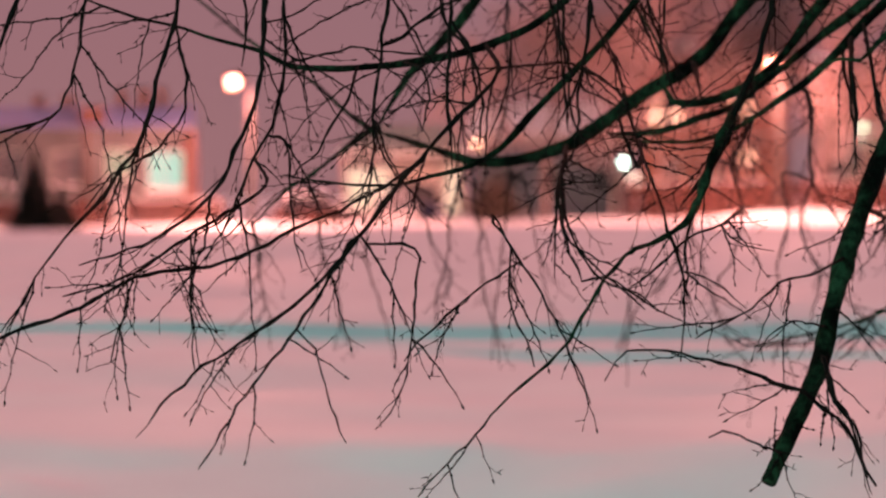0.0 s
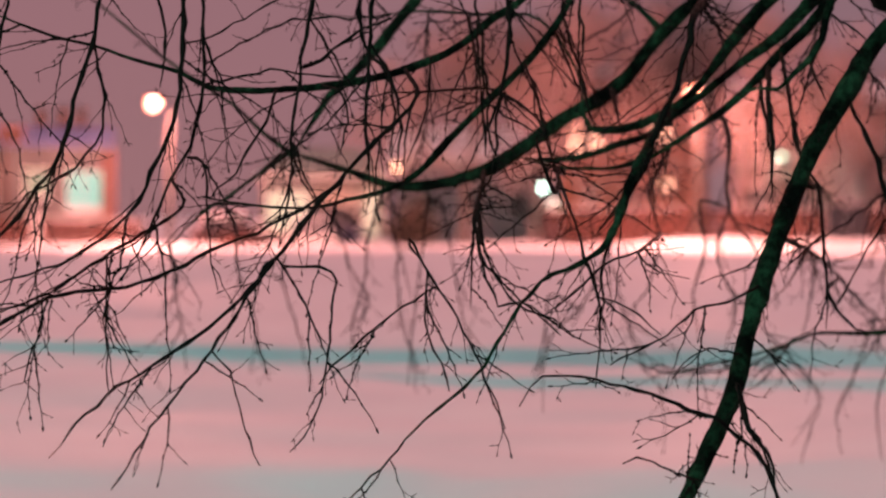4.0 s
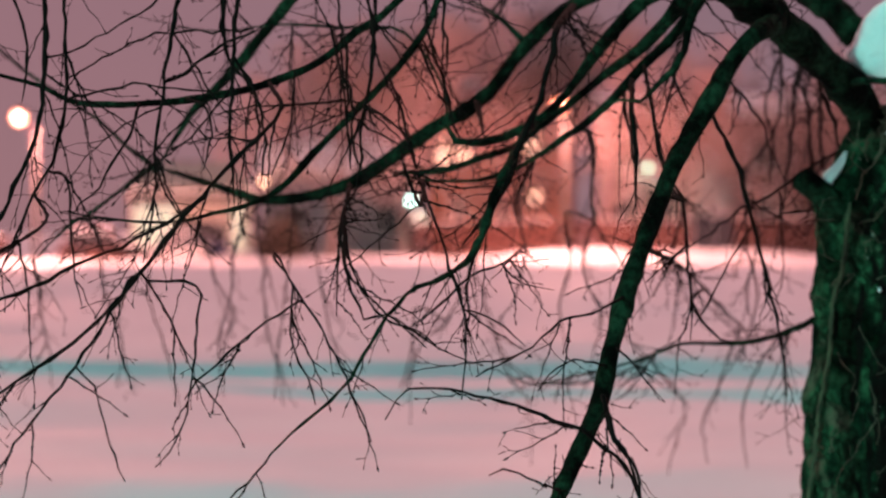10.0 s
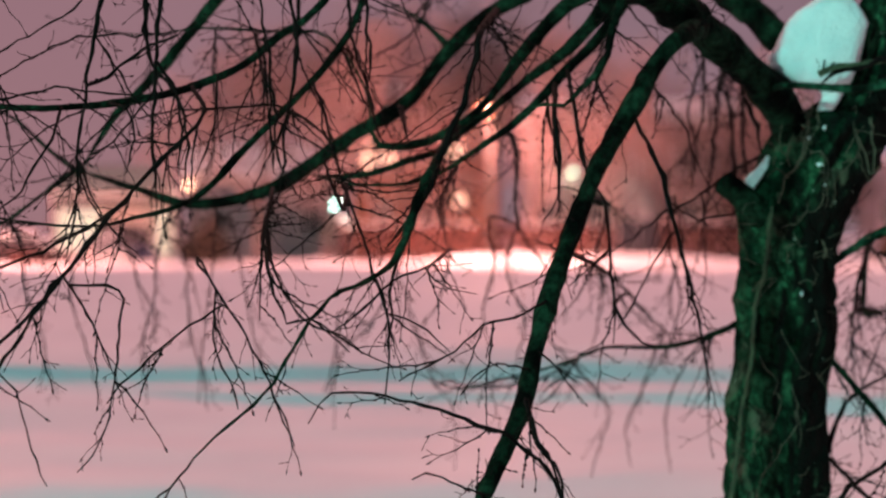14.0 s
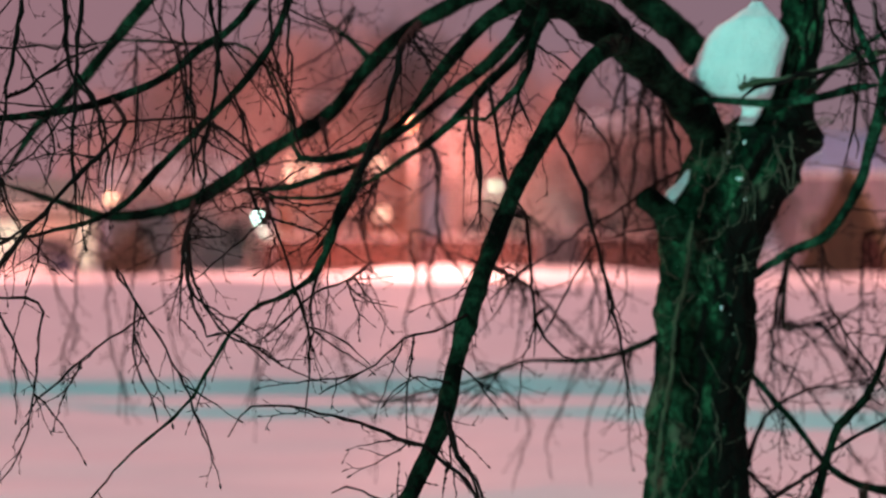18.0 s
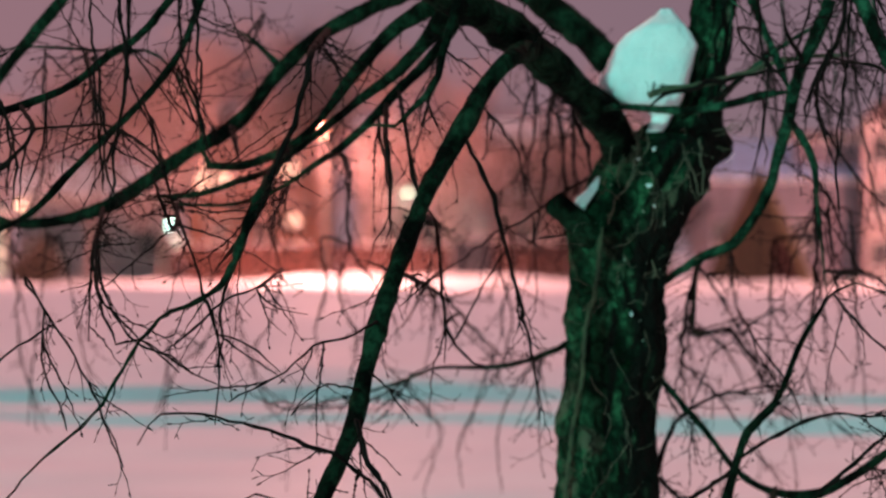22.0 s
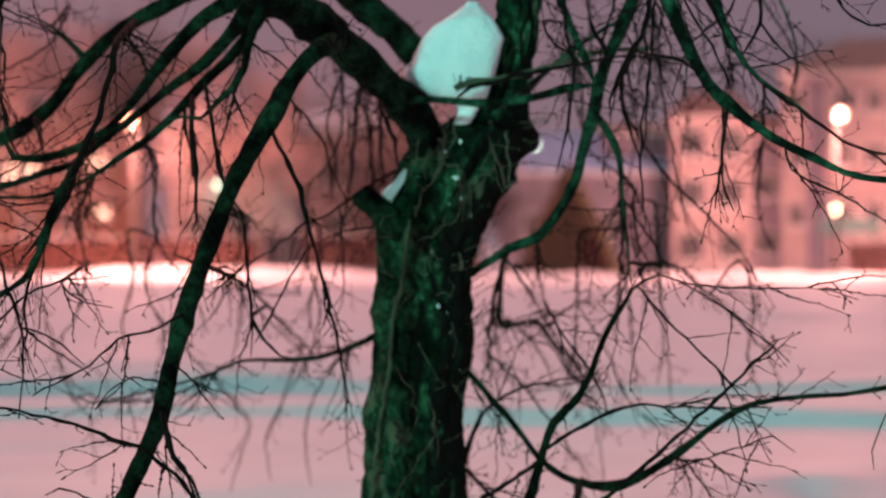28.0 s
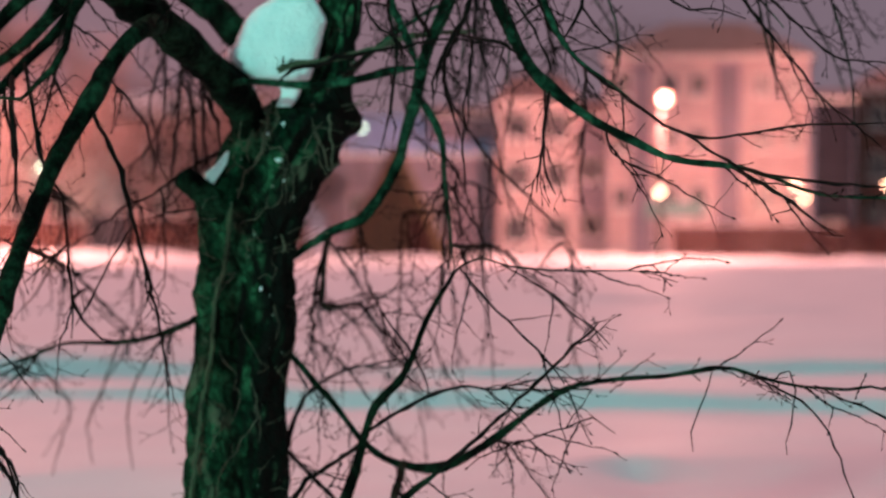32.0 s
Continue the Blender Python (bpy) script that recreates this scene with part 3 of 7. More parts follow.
fence(-10.5, -4.4, 135, 1.35, "low red-brown board fence in front of the pale house")
fence(-2.9, -1.9, 136, 1.1, "short red-brown board fence beside the shop")
fence(3.9, 9.6, 136.6, 2.05, "red-brown board fence behind the snow bank")
fence(10.5, 14.2, 136.6, 2.15, "red-brown board fence along the road")
fence(21.7, 28.0, 135, 1.75, "red-brown board fence below the apartment blocks")
gate = thing("gate", spot(10.05, 136.7), "dark metal double gate in the fence", "gate")
for x in (-1.0, 0.02):
    leaf = part("leaf", box(x, 0, 0.05, x + 0.98, 0.05, 2.3, 0.01), gate, mat=DARK)
    part("handle", box(x + 0.42, -0.05, 1.0, x + 0.50, -0.005, 1.25, 0.01), leaf, mat=POLE)
for az in (-8.57, -6.6):
    p = thing("gate_pillar", spot(az, 131.5), "short plastered gate pillar with a snow cap", "pillar", "gate pillars")
    part("shaft", box(-0.25, -0.25, -0.1, 0.25, 0.25, 1.55, 0.04), p, mat=WHITE_TRIM)
    part("snow_cap", box(-0.3, -0.3, 1.554, 0.3, 0.3, 1.72, 0.07), p, mat=SNOW)


# ---- small lights ----
def bulb(name, az, dist, z, radius, mat, label, pole=True, light=0, colour=(1, 1, 1)):
    b = thing(name, spot(az, dist), label, "lamp")
    bm = bmesh.new()
    bmesh.ops.create_uvsphere(bm, u_segments=14, v_segments=8, radius=radius)
    part("bulb", bm, b, "", pose(0, -0.35, z), True, mat)
    v, f = [], []
    tube(v, f, [(0, -0.3, z + 0.1, 0.04), (0, -0.1, z + 0.22, 0.04), (0, 0.05, z + 0.05, 0.05), (0, 0.05, -0.1 if pole else z - 0.25, 0.06)], 8)
    part("post" if pole else "bracket", mesh_of("post", v, f, DARK, True), b)
    if light:
        lamp_light(name + "_light", spot(az, dist) @ Vector((0, -0.6 - radius, z - radius)), light, colour, 0.1)


bulb("wall_lamp", 0.77, 138, 4.05, 0.12, LIT_AMBER, "small amber lamp on a thin post", True, 150, (1, 0.6, 0.35))
bulb("wall_lamp", 3.81, 140, 3.08, 0.13, LIT_GREEN, "small green-white lamp on a thin post", True, 60, (0.5, 1, 0.85))
bulb("wall_lamp", 8.69, 140.5, 4.75, 0.16, LIT_WHITE, "white lamp on a post before the long building", True, 120, (0.8, 1, 0.8))
# this bulb and its post stand in for a small lit window
bulb("wall_lamp", 15.25, 146, 6.9, 0.14, LIT_WHITE, "white lamp standing in for a lit window by the grey house", True, 200, (0.8, 1, 0.85))
bulb("wall_lamp", 21.40, 127.4, 3.25, 0.14, LIT_AMBER, "small yellow lamp below the street lamp", True, 60, (1, 0.85, 0.55))
bulb("wall_lamp", 24.18, 146, 3.85, 0.15, LIT_AMBER, "amber lamp before the apartment block", True, 150, (1, 0.6, 0.35))
bulb("wall_lamp", 24.36, 146.5, 3.2, 0.14, LIT_AMBER, "lower amber lamp before the apartment block", True)
bulb("wall_lamp", 26.05, 148, 3.9, 0.15, LIT_AMBER, "amber lamp before the far block", True)
sign = thing("lit_sign", spot(21.75, 143), "pale green lit sign board on two legs", "sign")
part("board", box(-1.6, 0, 2.2, 1.4, 0.12, 3.0, 0.03), sign, mat=glowing("sign_glow", (0.40, 0.62, 0.52), 0.3))
for x in (-1.3, 1.1):
    part("leg", box(x - 0.05, 0.03, -0.1, x + 0.05, 0.10, 2.196), sign, mat=DARK)
board = thing("notice_board", spot(4.0, 140), "pale notice board on one leg under the green lamp", "sign")
part("board", box(-0.35, 0, 1.6, 0.4, 0.06, 2.5, 0.02), board, mat=WHITE_TRIM)
part("leg", box(-0.05, 0.01, -0.1, 0.05, 0.05, 1.596), board, mat=DARK)


# ---- parked vehicles ----
def car(name, az, dist, turn, paint, length, high, label, snow):
    c = thing(name, spot(az, dist) @ pose(0, 0, 0, 0, 0, turn), label, "car")
    w, hl = 0.85, length / 2
    belt = high * 0.55
    v = [(-hl, 0.35), (hl, 0.35), (hl, belt * 0.9), (hl * 0.55, belt), (-hl * 0.9, belt), (-hl, belt * 0.95)]
    top = [(hl * 0.50, belt), (hl * 0.22, high), (-hl * 0.72, high), (-hl * 0.9, belt)]

    def slab(profile, half):
        bm = bmesh.new()
        a = [bm.verts.new((x, -half, z)) for x, z in profile]
        b = [bm.verts.new((x, half, z)) for x, z in profile]
        bm.faces.new(a)
        bm.faces.new(b[::-1])
        for i in range(len(a)):
            bm.faces.new((a[i], b[i], b[(i + 1) % len(a)], a[(i + 1) % len(a)])[::-1])
        bmesh.ops.recalc_face_normals(bm, faces=bm.faces[:])
        bmesh.ops.bevel(bm, geom=bm.edges[:], offset=0.06, segments=2, profile=0.6, affect="EDGES")
        return bm

    body = part("body", slab(v, w), c, mat=paint)
    part("cabin", slab(top, w * 0.88), c, mat=GLASS)
    part("roof_panel", box(-hl * 0.70, -w * 0.84, high + 0.004, hl * 0.20, w * 0.84, high + 0.05, 0.02), c, mat=paint)
    if snow:
        part("snow_cover", box(-hl * 0.72, -w * 0.86, high + 0.055, hl * 0.22, w * 0.86, high + 0.22, 0.09), c, "snow on the roof", mat=SNOW)
        part("hood_snow", box(hl * 0.52, -w * 0.8, belt + 0.0, hl * 0.95, w * 0.8, belt + 0.14, 0.06), c, mat=SNOW)
    for x in (-hl * 0.62, hl * 0.62):
        for y in (-w, w):
            bm = bmesh.new()
            bmesh.ops.create_cone(bm, cap_ends=True, segments=20, radius1=0.33, radius2=0.33, depth=0.2)
            wheel = part("wheel", bm, c, "", pose(x, y, 0.33, 90), mat=DARK)
            bm = bmesh.new()
            bmesh.ops.create_cone(bm, cap_ends=True, segments=14, radius1=0.19, radius2=0.17, depth=0.215)
            part("rim", bm, wheel, mat=POLE)
    for y in (-w * 0.7, w * 0.7):
        part("headlight", box(hl - 0.05, y - 0.15, belt * 0.62, hl + 0.02, y + 0.15, belt * 0.82, 0.02), c, mat=WHITE_TRIM)


car("van", -0.55, 137.5, -68, VAN_BLUE, 4.6, 2.05, "dark blue van parked in front of the shop", False)
car("car", -2.55, 133.5, 12, FENCE, 4.2, 1.45, "red-brown car under a layer of snow", True)
car("car", -0.95, 134.6, -80, WHITE_TRIM, 4.0, 1.35, "white car parked at the shop front", True)


# ---- far trees and shrubs ----
def far_tree(az, dist, high, seed, label, spread=0.42, levels=5):
    rng = np.random.default_rng(seed)
    t = thing("bare_tree", spot(az, dist), label, "tree", "bare trees by the road")
    v, f, tv, tf = [], [], [], []

    def grow(p, d, length, r, level):
        n = 4
        rows = [(*p, r)]
        for k in range(n):
            d = d + rng.normal(0, 0.13, 3) + np.array((0, 0, 0.05 if level < 3 else -0.05))
            d = d / np.linalg.norm(d)
            p = p + d * length / n
            rows.append((*p, r * (1 - 0.45 * (k + 1) / n)))
            if level < levels and k > 0:
                for _ in range(2 if level else 1):
                    side = rng.normal(0, 1, 3)
                    side -= d * (side @ d)
                    side /= np.linalg.norm(side) + 1e-9
                    grow(p, d * (1 - spread) + side * rng.uniform(0.45, 0.9), length * rng.uniform(0.5, 0.72), r * 0.5, level + 1)
        if level < 2:
            tube(v, f, rows, 8)
        else:
            tube(tv, tf, [(*q[:3], max(q[3], 0.012)) for q in (rows[0], rows[2], rows[-1])], 3)

    grow(np.array((0, 0, -0.2)), np.array((0.02, 0, 1.0)), high * 0.46, high * 0.017, 0)
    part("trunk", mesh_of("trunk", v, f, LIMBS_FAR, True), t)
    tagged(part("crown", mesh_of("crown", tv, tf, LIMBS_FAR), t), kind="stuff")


for n, (az, dist, high) in enumerate(((2.2, 140, 14), (3.6, 141, 17), (4.9, 139, 16), (5.9, 140, 15), (7.7, 139.5, 16), (8.9, 140, 15), (10.9, 139.5, 12), (12.7, 139.5, 11), (14.0, 141, 10))):
    far_tree(az, dist, high, 20 + n, "tall bare tree standing behind the street lamps")
far_tree(21.0, 178, 15, 41, "bare tree rising behind the apartment blocks")


def shrub(az, dist, wide, high, stems, mat, seed, label):
    rng = np.random.default_rng(seed)
    s = thing("shrub", spot(az, dist), label, "shrub")
    v, f = [], []
    for n in range(stems):
        a, k = rng.uniform(0, 6.283), rng.random() ** 0.6
        lobe = 1 + 0.16 * math.sin(3 * a + seed) + 0.12 * math.sin(5 * a + 2 * seed)
        top = np.array((math.cos(a) * wide / 2 * k * lobe, math.sin(a) * wide / 3 * k, high * lobe * (1 - 0.62 * k) * rng.uniform(0.62, 1.0)))
        base = np.array((top[0] * 0.35, top[1] * 0.35, -0.1))
        mid = base * 0.5 + top * 0.5 + np.array((top[0] * 0.1, 0, high * 0.12))
        if n < 36:
            sv, sf = [], []
            tube(sv, sf, spline([(*base, 0.07), (*mid, 0.05), (*top, 0.014)], 0.3), 6)
            part("stem", mesh_of("stem", sv, sf, mat, True), s)
            continue
        tube(v, f, [(*base, 0.045), (*mid, 0.03), (*top, 0.010)], 3)
        for _ in range(5):
            p = mid + (top - mid) * rng.random()
            q = p + rng.normal(0, 0.34, 3) + np.array((0, 0, 0.15))
            tube(v, f, [(*p, 0.016), (*q, 0.005)], 3)
    tagged(part("stem_mass", mesh_of("stem_mass", v, f, mat), s), kind="stuff")


shrub(1.1, 137, 3.0, 2.6, 260, DARK_SHRUB, 4, "brown shrub beside the shop")


def conifer(az, dist, high, wide, seed):
    rng = np.random.default_rng(seed)
    c = thing("conifer", spot(az, dist), "small dark conifer with drooping needle sprays", "tree")
    v, f = [], []
    tube(v, f, [(0, 0, -0.1, 0.09), (0, 0, high, 0.015)], 8)
    part("trunk", mesh_of("trunk", v, f, LIMBS_FAR, True), c)
    v, f = [], []
    for _ in range(900):
        k = rng.random() ** 0.7
        a, z = rng.uniform(0, 6.283), high * (1 - k) + 0.1
        r = wide / 2 * k * rng.uniform(0.6, 1.1)
        tip = np.array((math.cos(a) * r, math.sin(a) * r, z - 0.15 * r))
        tube(v, f, [(tip[0] * 0.2, tip[1] * 0.2, z + 0.05, 0.03), (*(tip * (0.6, 0.6, 1) + (0, 0, 0.08)), 0.10), (*tip, 0.01)], 4)
    tagged(part("needles", mesh_of("needles", v, f, CONIFER), c), kind="stuff")


conifer(-8.3, 128.5, 3.75, 2.9, 8)
conifer(-7.75, 129.5, 2.0, 1.9, 9)

# ---- the tree ----
TREE_AT = Vector((1.801, 8.000, 0.0))
tree = thing("tree", Matrix.Translation(TREE_AT), "old rough-barked tree with drooping bare limbs and snow in its fork", "tree")


def shoot(rng, start, way, length, radius, droop, depth, verts, faces):
    """A zigzag twig with knobby buds and, while depth lasts, side shoots."""
    p, d = np.array(start, float), np.array(way, float)
    d /= np.linalg.norm(d)
    n = max(3, int(length / rng.uniform(0.020, 0.034)))
    side = np.cross(d, (0.2 * rng.normal(), 1.0, 0.2 * rng.normal()))
    side /= np.linalg.norm(side) + 1e-9
    rows, seg, sign = [(*p, radius)], length / n, 1
    kids = []
    for k in range(n):
        d = d + side * sign * rng.uniform(0.12, 0.32) + np.array((0, 0, -droop * rng.uniform(0.2, 1.0))) * seg * 6 + rng.normal(0, 0.05, 3)
        d /= np.linalg.norm(d)
        r = radius * (1 - 0.62 * (k + 1) / n)
        q = p + d * seg
        rows.append((*(p + d * seg * 0.84), r))
        rows.append((*(p + d * seg * 0.95), r * rng.uniform(1.7, 2.8)))
        rows.append((*q, r * 1.05))
        p = q
        if depth > 0 and k > 0 and rng.random() < 0.27:
            kids.append((p.copy(), d * 0.75 + side * sign * rng.uniform(0.5, 1.1) + rng.normal(0, 0.25, 3), length * rng.uniform(0.14, 0.42) * (1 - 0.4 * k / n), max(r * 0.8, 0.0011)))
        sign = -sign
    rows[-1] = (*(p + d * 0.004), rows[-1][3] * 2.8)
    rows.append((*(p + d * 0.011), 0.0005))
    tube(verts, faces, rows, 5 if radius > 0.002 else 4)
    for s, w, l, r in kids:
        shoot(rng, s, w, l, r, droop * 1.1, depth - 1, verts, faces)


def limb(points, twigs, seed, reach=0.34, name="limb"):
    """A limb through the given places round the tree's foot, and the twigs that grow on it."""
    rng = np.random.default_rng(seed)
    path = spline(points, 0.03)
    thick = path[:, 3].max()
    wob = np.cumsum(rng.normal(0, 0.0007, (len(path), 3)), axis=0)
    wob -= np.linspace(0, 1, len(path))[:, None] * wob[-1]
    path[:, :3] += wob
    path[:, 3] *= 1 + 0.10 * np.sin(np.arange(len(path)) * 0.9 + seed) * rng.uniform(0.2, 1, len(path))
    if thick < 0.010 and len(path) > 6:      # thin branches kink from bud to bud
        run = np.gradient(path[:, :3], axis=0)
        run /= np.linalg.norm(run, axis=1, keepdims=True) + 1e-9
        kink = np.cross(run, (0.0, 1.0, 0.15))
        path[2:-1:2, :3] += kink[2:-1:2] * rng.normal(0.0, 0.0042, (len(path[2:-1:2]), 1))
        path[2:-1:2, 3] *= rng.uniform(1.1, 1.55, len(path[2:-1:2]))
    if thick > 0.012:                        # knots and swellings along the older wood
        for _ in range(int(len(path) / 5)):
            c = rng.integers(len(path))
            path[:, 3] *= 1 + rng.uniform(0.04, 0.15) * np.exp(-(((np.arange(len(path)) - c) / rng.uniform(0.5, 1.3)) ** 2))
    v, f = [], []
    tube(v, f, path, 14 if thick > 0.03 else (9 if thick > 0.012 else 6), rng, 0.05)
    ob = part(name, mesh_of(name, v, f, (LIT_MOSS_LIMB if 0.12 < path[:, 0].mean() < 0.85 and path[:, 2].mean() > 1.45 else LIMB_BARK) if thick > 0.009 else TWIG, True), tree)
    if thick > 0.012:                        # short spurs and buds on the bark
        sv, sf = [], []
        for _ in range(int(len(path) * 0.45)):
            k = rng.integers(len(path))
            out = rng.normal(0, 1, 3) * (1, 1, 0.8)
            out /= np.linalg.norm(out)
            shoot(rng, path[k, :3] + out * path[k, 3] * 0.7, out, path[k, 3] * 0.5 + rng.uniform(0.010, 0.045), rng.uniform(0.0014, 0.0026), 0.0, 0, sv, sf)
        tagged(part("spur_growth", mesh_of("spur_growth", sv, sf, TWIG, True), ob), kind="stuff")
    if not twigs:
        return ob
    length = np.linalg.norm(np.diff(path[:, :3], axis=0), axis=1).sum()
    v, f = [], []
    for _ in range(int(twigs * length / 0.062) + 1):
        k = int(rng.uniform(0.06, 1.0) * (len(path) - 2))
        run = path[k + 1, :3] - path[k, :3]
        run /= np.linalg.norm(run) + 1e-9
        way = 0.9 * run + np.array((rng.normal(0, 0.50), rng.normal(0, 0.42), rng.normal(-0.34, 0.40)))
        big = rng.random() ** 2
        if big > 0.45:
            tv, tf = [], []
            shoot(rng, path[k, :3], way, 0.06 + reach * big, 0.0013 + 0.0016 * big, 0.07, 2, tv, tf)
            part("twig", mesh_of("twig", tv, tf, TWIG, True), ob)
        else:
            shoot(rng, path[k, :3], way, 0.06 + reach * big, 0.0013 + 0.0016 * big, 0.07, 2, v, f)
    if v:
        tagged(part("twig_spray", mesh_of("twig_spray", v, f, TWIG, True), ob), kind="stuff")
    return ob


TRUNK = [(0.000, 0.000, 0.026, 0.1966), (0.003, -0.001, 0.288, 0.1798), (0.007, -0.002, 0.533, 0.1656), (0.010, -0.002, 0.697, 0.1572), (0.010, -0.002, 0.860, 0.1472), (0.009, -0.002, 1.024, 0.1363), (0.026, -0.006, 1.155, 0.1422), (0.033, -0.007, 1.285, 0.1439), (0.038, -0.009, 1.416, 0.1388), (0.049, -0.011, 1.514, 0.1472), (0.074, -0.017, 1.596, 0.1606), (0.114, -0.027, 1.702, 0.1639), (0.157, -0.037, 1.796, 0.1639), (0.209, -0.050, 1.858, 0.1255), (0.257, -0.062, 1.923, 0.0803), (0.278, -0.068, 2.005, 0.0669), (0.297, -0.073, 2.136, 0.0652), (0.316, -0.078, 2.333, 0.0619), (0.344, -0.085, 2.594, 0.0502)]
limb([(-0.423, -0.119, 2.379, 0.0403), (-0.491, -0.056, 2.272, 0.0369), (-0.551, -0.022, 2.266, 0.0271), (-0.656, 0.040, 2.222, 0.0223), (-0.763, 0.101, 2.169, 0.0212), (-0.843, 0.148, 2.119, 0.0207), (-0.932, 0.207, 2.027, 0.0202), (-1.009, 0.264, 1.922, 0.0203), (-1.088, 0.309, 1.857, 0.0216), (-1.185, 0.359, 1.800, 0.0211), (-1.282, 0.409, 1.731, 0.0219), (-1.380, 0.457, 1.668, 0.0207), (-1.479, 0.500, 1.626, 0.0182), (-1.595, 0.546, 1.604, 0.0157), (-1.696, 0.584, 1.604, 0.0124), (-1.797, 0.622, 1.635, 0.0095), (-1.899, 0.659, 1.670, 0.0085), (-2.010, 0.698, 1.704, 0.0014)], 0.75, 518)
limb([(0.123, -0.029, 1.721, 0.0736), (0.034, -0.097, 1.799, 0.0612), (-0.029, -0.178, 1.865, 0.0524), (-0.136, -0.296, 1.946, 0.0482), (-0.245, -0.413, 2.019, 0.0474), (-0.355, -0.530, 2.084, 0.0519), (-0.459, -0.637, 2.134, 0.0511), (-0.577, -0.755, 2.174, 0.0488), (-0.701, -0.885, 2.217, 0.0388), (-0.856, -1.064, 2.281, 0.0314)], 0, 269)
limb([(-0.083, -0.237, 1.906, 0.0380), (0.124, 0.177, 2.028, 0.0362), (0.060, 0.236, 2.090, 0.0424), (0.011, 0.288, 2.157, 0.0442), (-0.076, 0.367, 2.242, 0.0429), (-0.165, 0.443, 2.325, 0.0386)], 0, 746)
limb([(-0.311, -0.483, 2.058, 0.0305), (-0.433, -0.857, 2.007, 0.0243), (-0.507, -0.899, 1.931, 0.0229), (-0.583, -0.962, 1.813, 0.0244), (-0.675, -1.041, 1.669, 0.0218), (-0.744, -1.119, 1.528, 0.0232), (-0.820, -1.214, 1.364, 0.0246), (-0.870, -1.292, 1.231, 0.0215), (-0.926, -1.387, 1.075, 0.0212), (-0.988, -1.460, 0.963, 0.0198), (-1.057, -1.542, 0.841, 0.0185)], 0.7, 513, 0.17)
limb([(-0.909, -1.359, 1.122, 0.0055), (-0.919, -1.580, 1.075, 0.0055), (-0.908, -1.598, 1.031, 0.0046), (-0.891, -1.613, 1.000, 0.0039), (-0.862, -1.640, 0.944, 0.0034), (-0.847, -1.671, 0.864, 0.0014)], 0.7, 863, 0.17)
limb([(-1.373, -0.011, 2.439, 0.0189), (-1.449, 0.020, 2.329, 0.0172), (-1.544, 0.051, 2.235, 0.0166), (-1.622, 0.079, 2.140, 0.0167), (-1.686, 0.101, 2.061, 0.0161), (-1.749, 0.122, 1.981, 0.0148), (-1.829, 0.145, 1.901, 0.0128), (-1.892, 0.163, 1.837, 0.0113), (-1.989, 0.198, 1.684, 0.0014)], 0.75, 61)
limb([(-2.007, 0.412, 1.695, 0.0092), (-2.088, 0.153, 1.626, 0.0049), (-2.167, 0.101, 1.561, 0.0043), (-2.246, 0.050, 1.505, 0.0037), (-2.338, -0.018, 1.418, 0.0014)], 0.75, 185)
limb([(-1.172, -0.827, 2.344, 0.0114), (-1.372, -0.961, 2.065, 0.0101), (-1.473, -1.011, 1.992, 0.0100), (-1.559, -1.057, 1.920, 0.0099), (-1.684, -1.117, 1.863, 0.0098), (-1.821, -1.182, 1.827, 0.0097), (-1.929, -1.235, 1.811, 0.0086), (-2.034, -1.289, 1.803, 0.0075), (-2.151, -1.352, 1.808, 0.0065), (-2.214, -1.391, 1.839, 0.0056), (-2.314, -1.451, 1.863, 0.0040), (-2.399, -1.506, 1.892, 0.0039), (-2.483, -1.561, 1.909, 0.0034), (-2.554, -1.609, 1.932, 0.0029), (-2.612, -1.651, 1.954, 0.0014)], 0.75, 175)
limb([(-1.142, -0.629, 2.354, 0.0121), (-1.187, -0.670, 2.246, 0.0109), (-1.218, -0.699, 2.170, 0.0102), (-1.265, -0.745, 2.049, 0.0092), (-1.310, -0.777, 1.974, 0.0090), (-1.384, -0.818, 1.885, 0.0091), (-1.472, -0.863, 1.797, 0.0090), (-1.572, -0.917, 1.696, 0.0089), (-1.656, -0.965, 1.610, 0.0078), (-1.739, -1.003, 1.568, 0.0060), (-1.821, -1.039, 1.547, 0.0052), (-1.901, -1.076, 1.526, 0.0038), (-2.007, -1.125, 1.526, 0.0033), (-2.110, -1.177, 1.539, 0.0028), (-2.174, -1.210, 1.552, 0.0014)], 0.75, 763)
limb([(-0.498, -0.715, 2.297, 0.0278), (-0.562, -0.663, 2.197, 0.0254), (-0.686, -0.591, 2.113, 0.0195), (-0.755, -0.547, 2.040, 0.0176), (-0.824, -0.499, 1.953, 0.0149), (-0.880, -0.460, 1.871, 0.0108), (-0.937, -0.426, 1.811, 0.0114), (-1.010, -0.390, 1.767, 0.0127), (-1.091, -0.354, 1.741, 0.0121), (-1.165, -0.324, 1.748, 0.0090), (-1.184, -0.309, 1.784, 0.0054), (-1.194, -0.277, 1.885, 0.0041), (-1.236, -0.244, 1.972, 0.0041), (-1.296, -0.211, 2.043, 0.0041), (-1.334, -0.196, 2.062, 0.0042), (-1.456, -0.151, 2.066, 0.0042), (-1.641, -0.088, 2.079, 0.0032), (-1.781, -0.043, 2.065, 0.0026), (-1.922, -0.001, 2.076, 0.0014)], 0.75, 949)
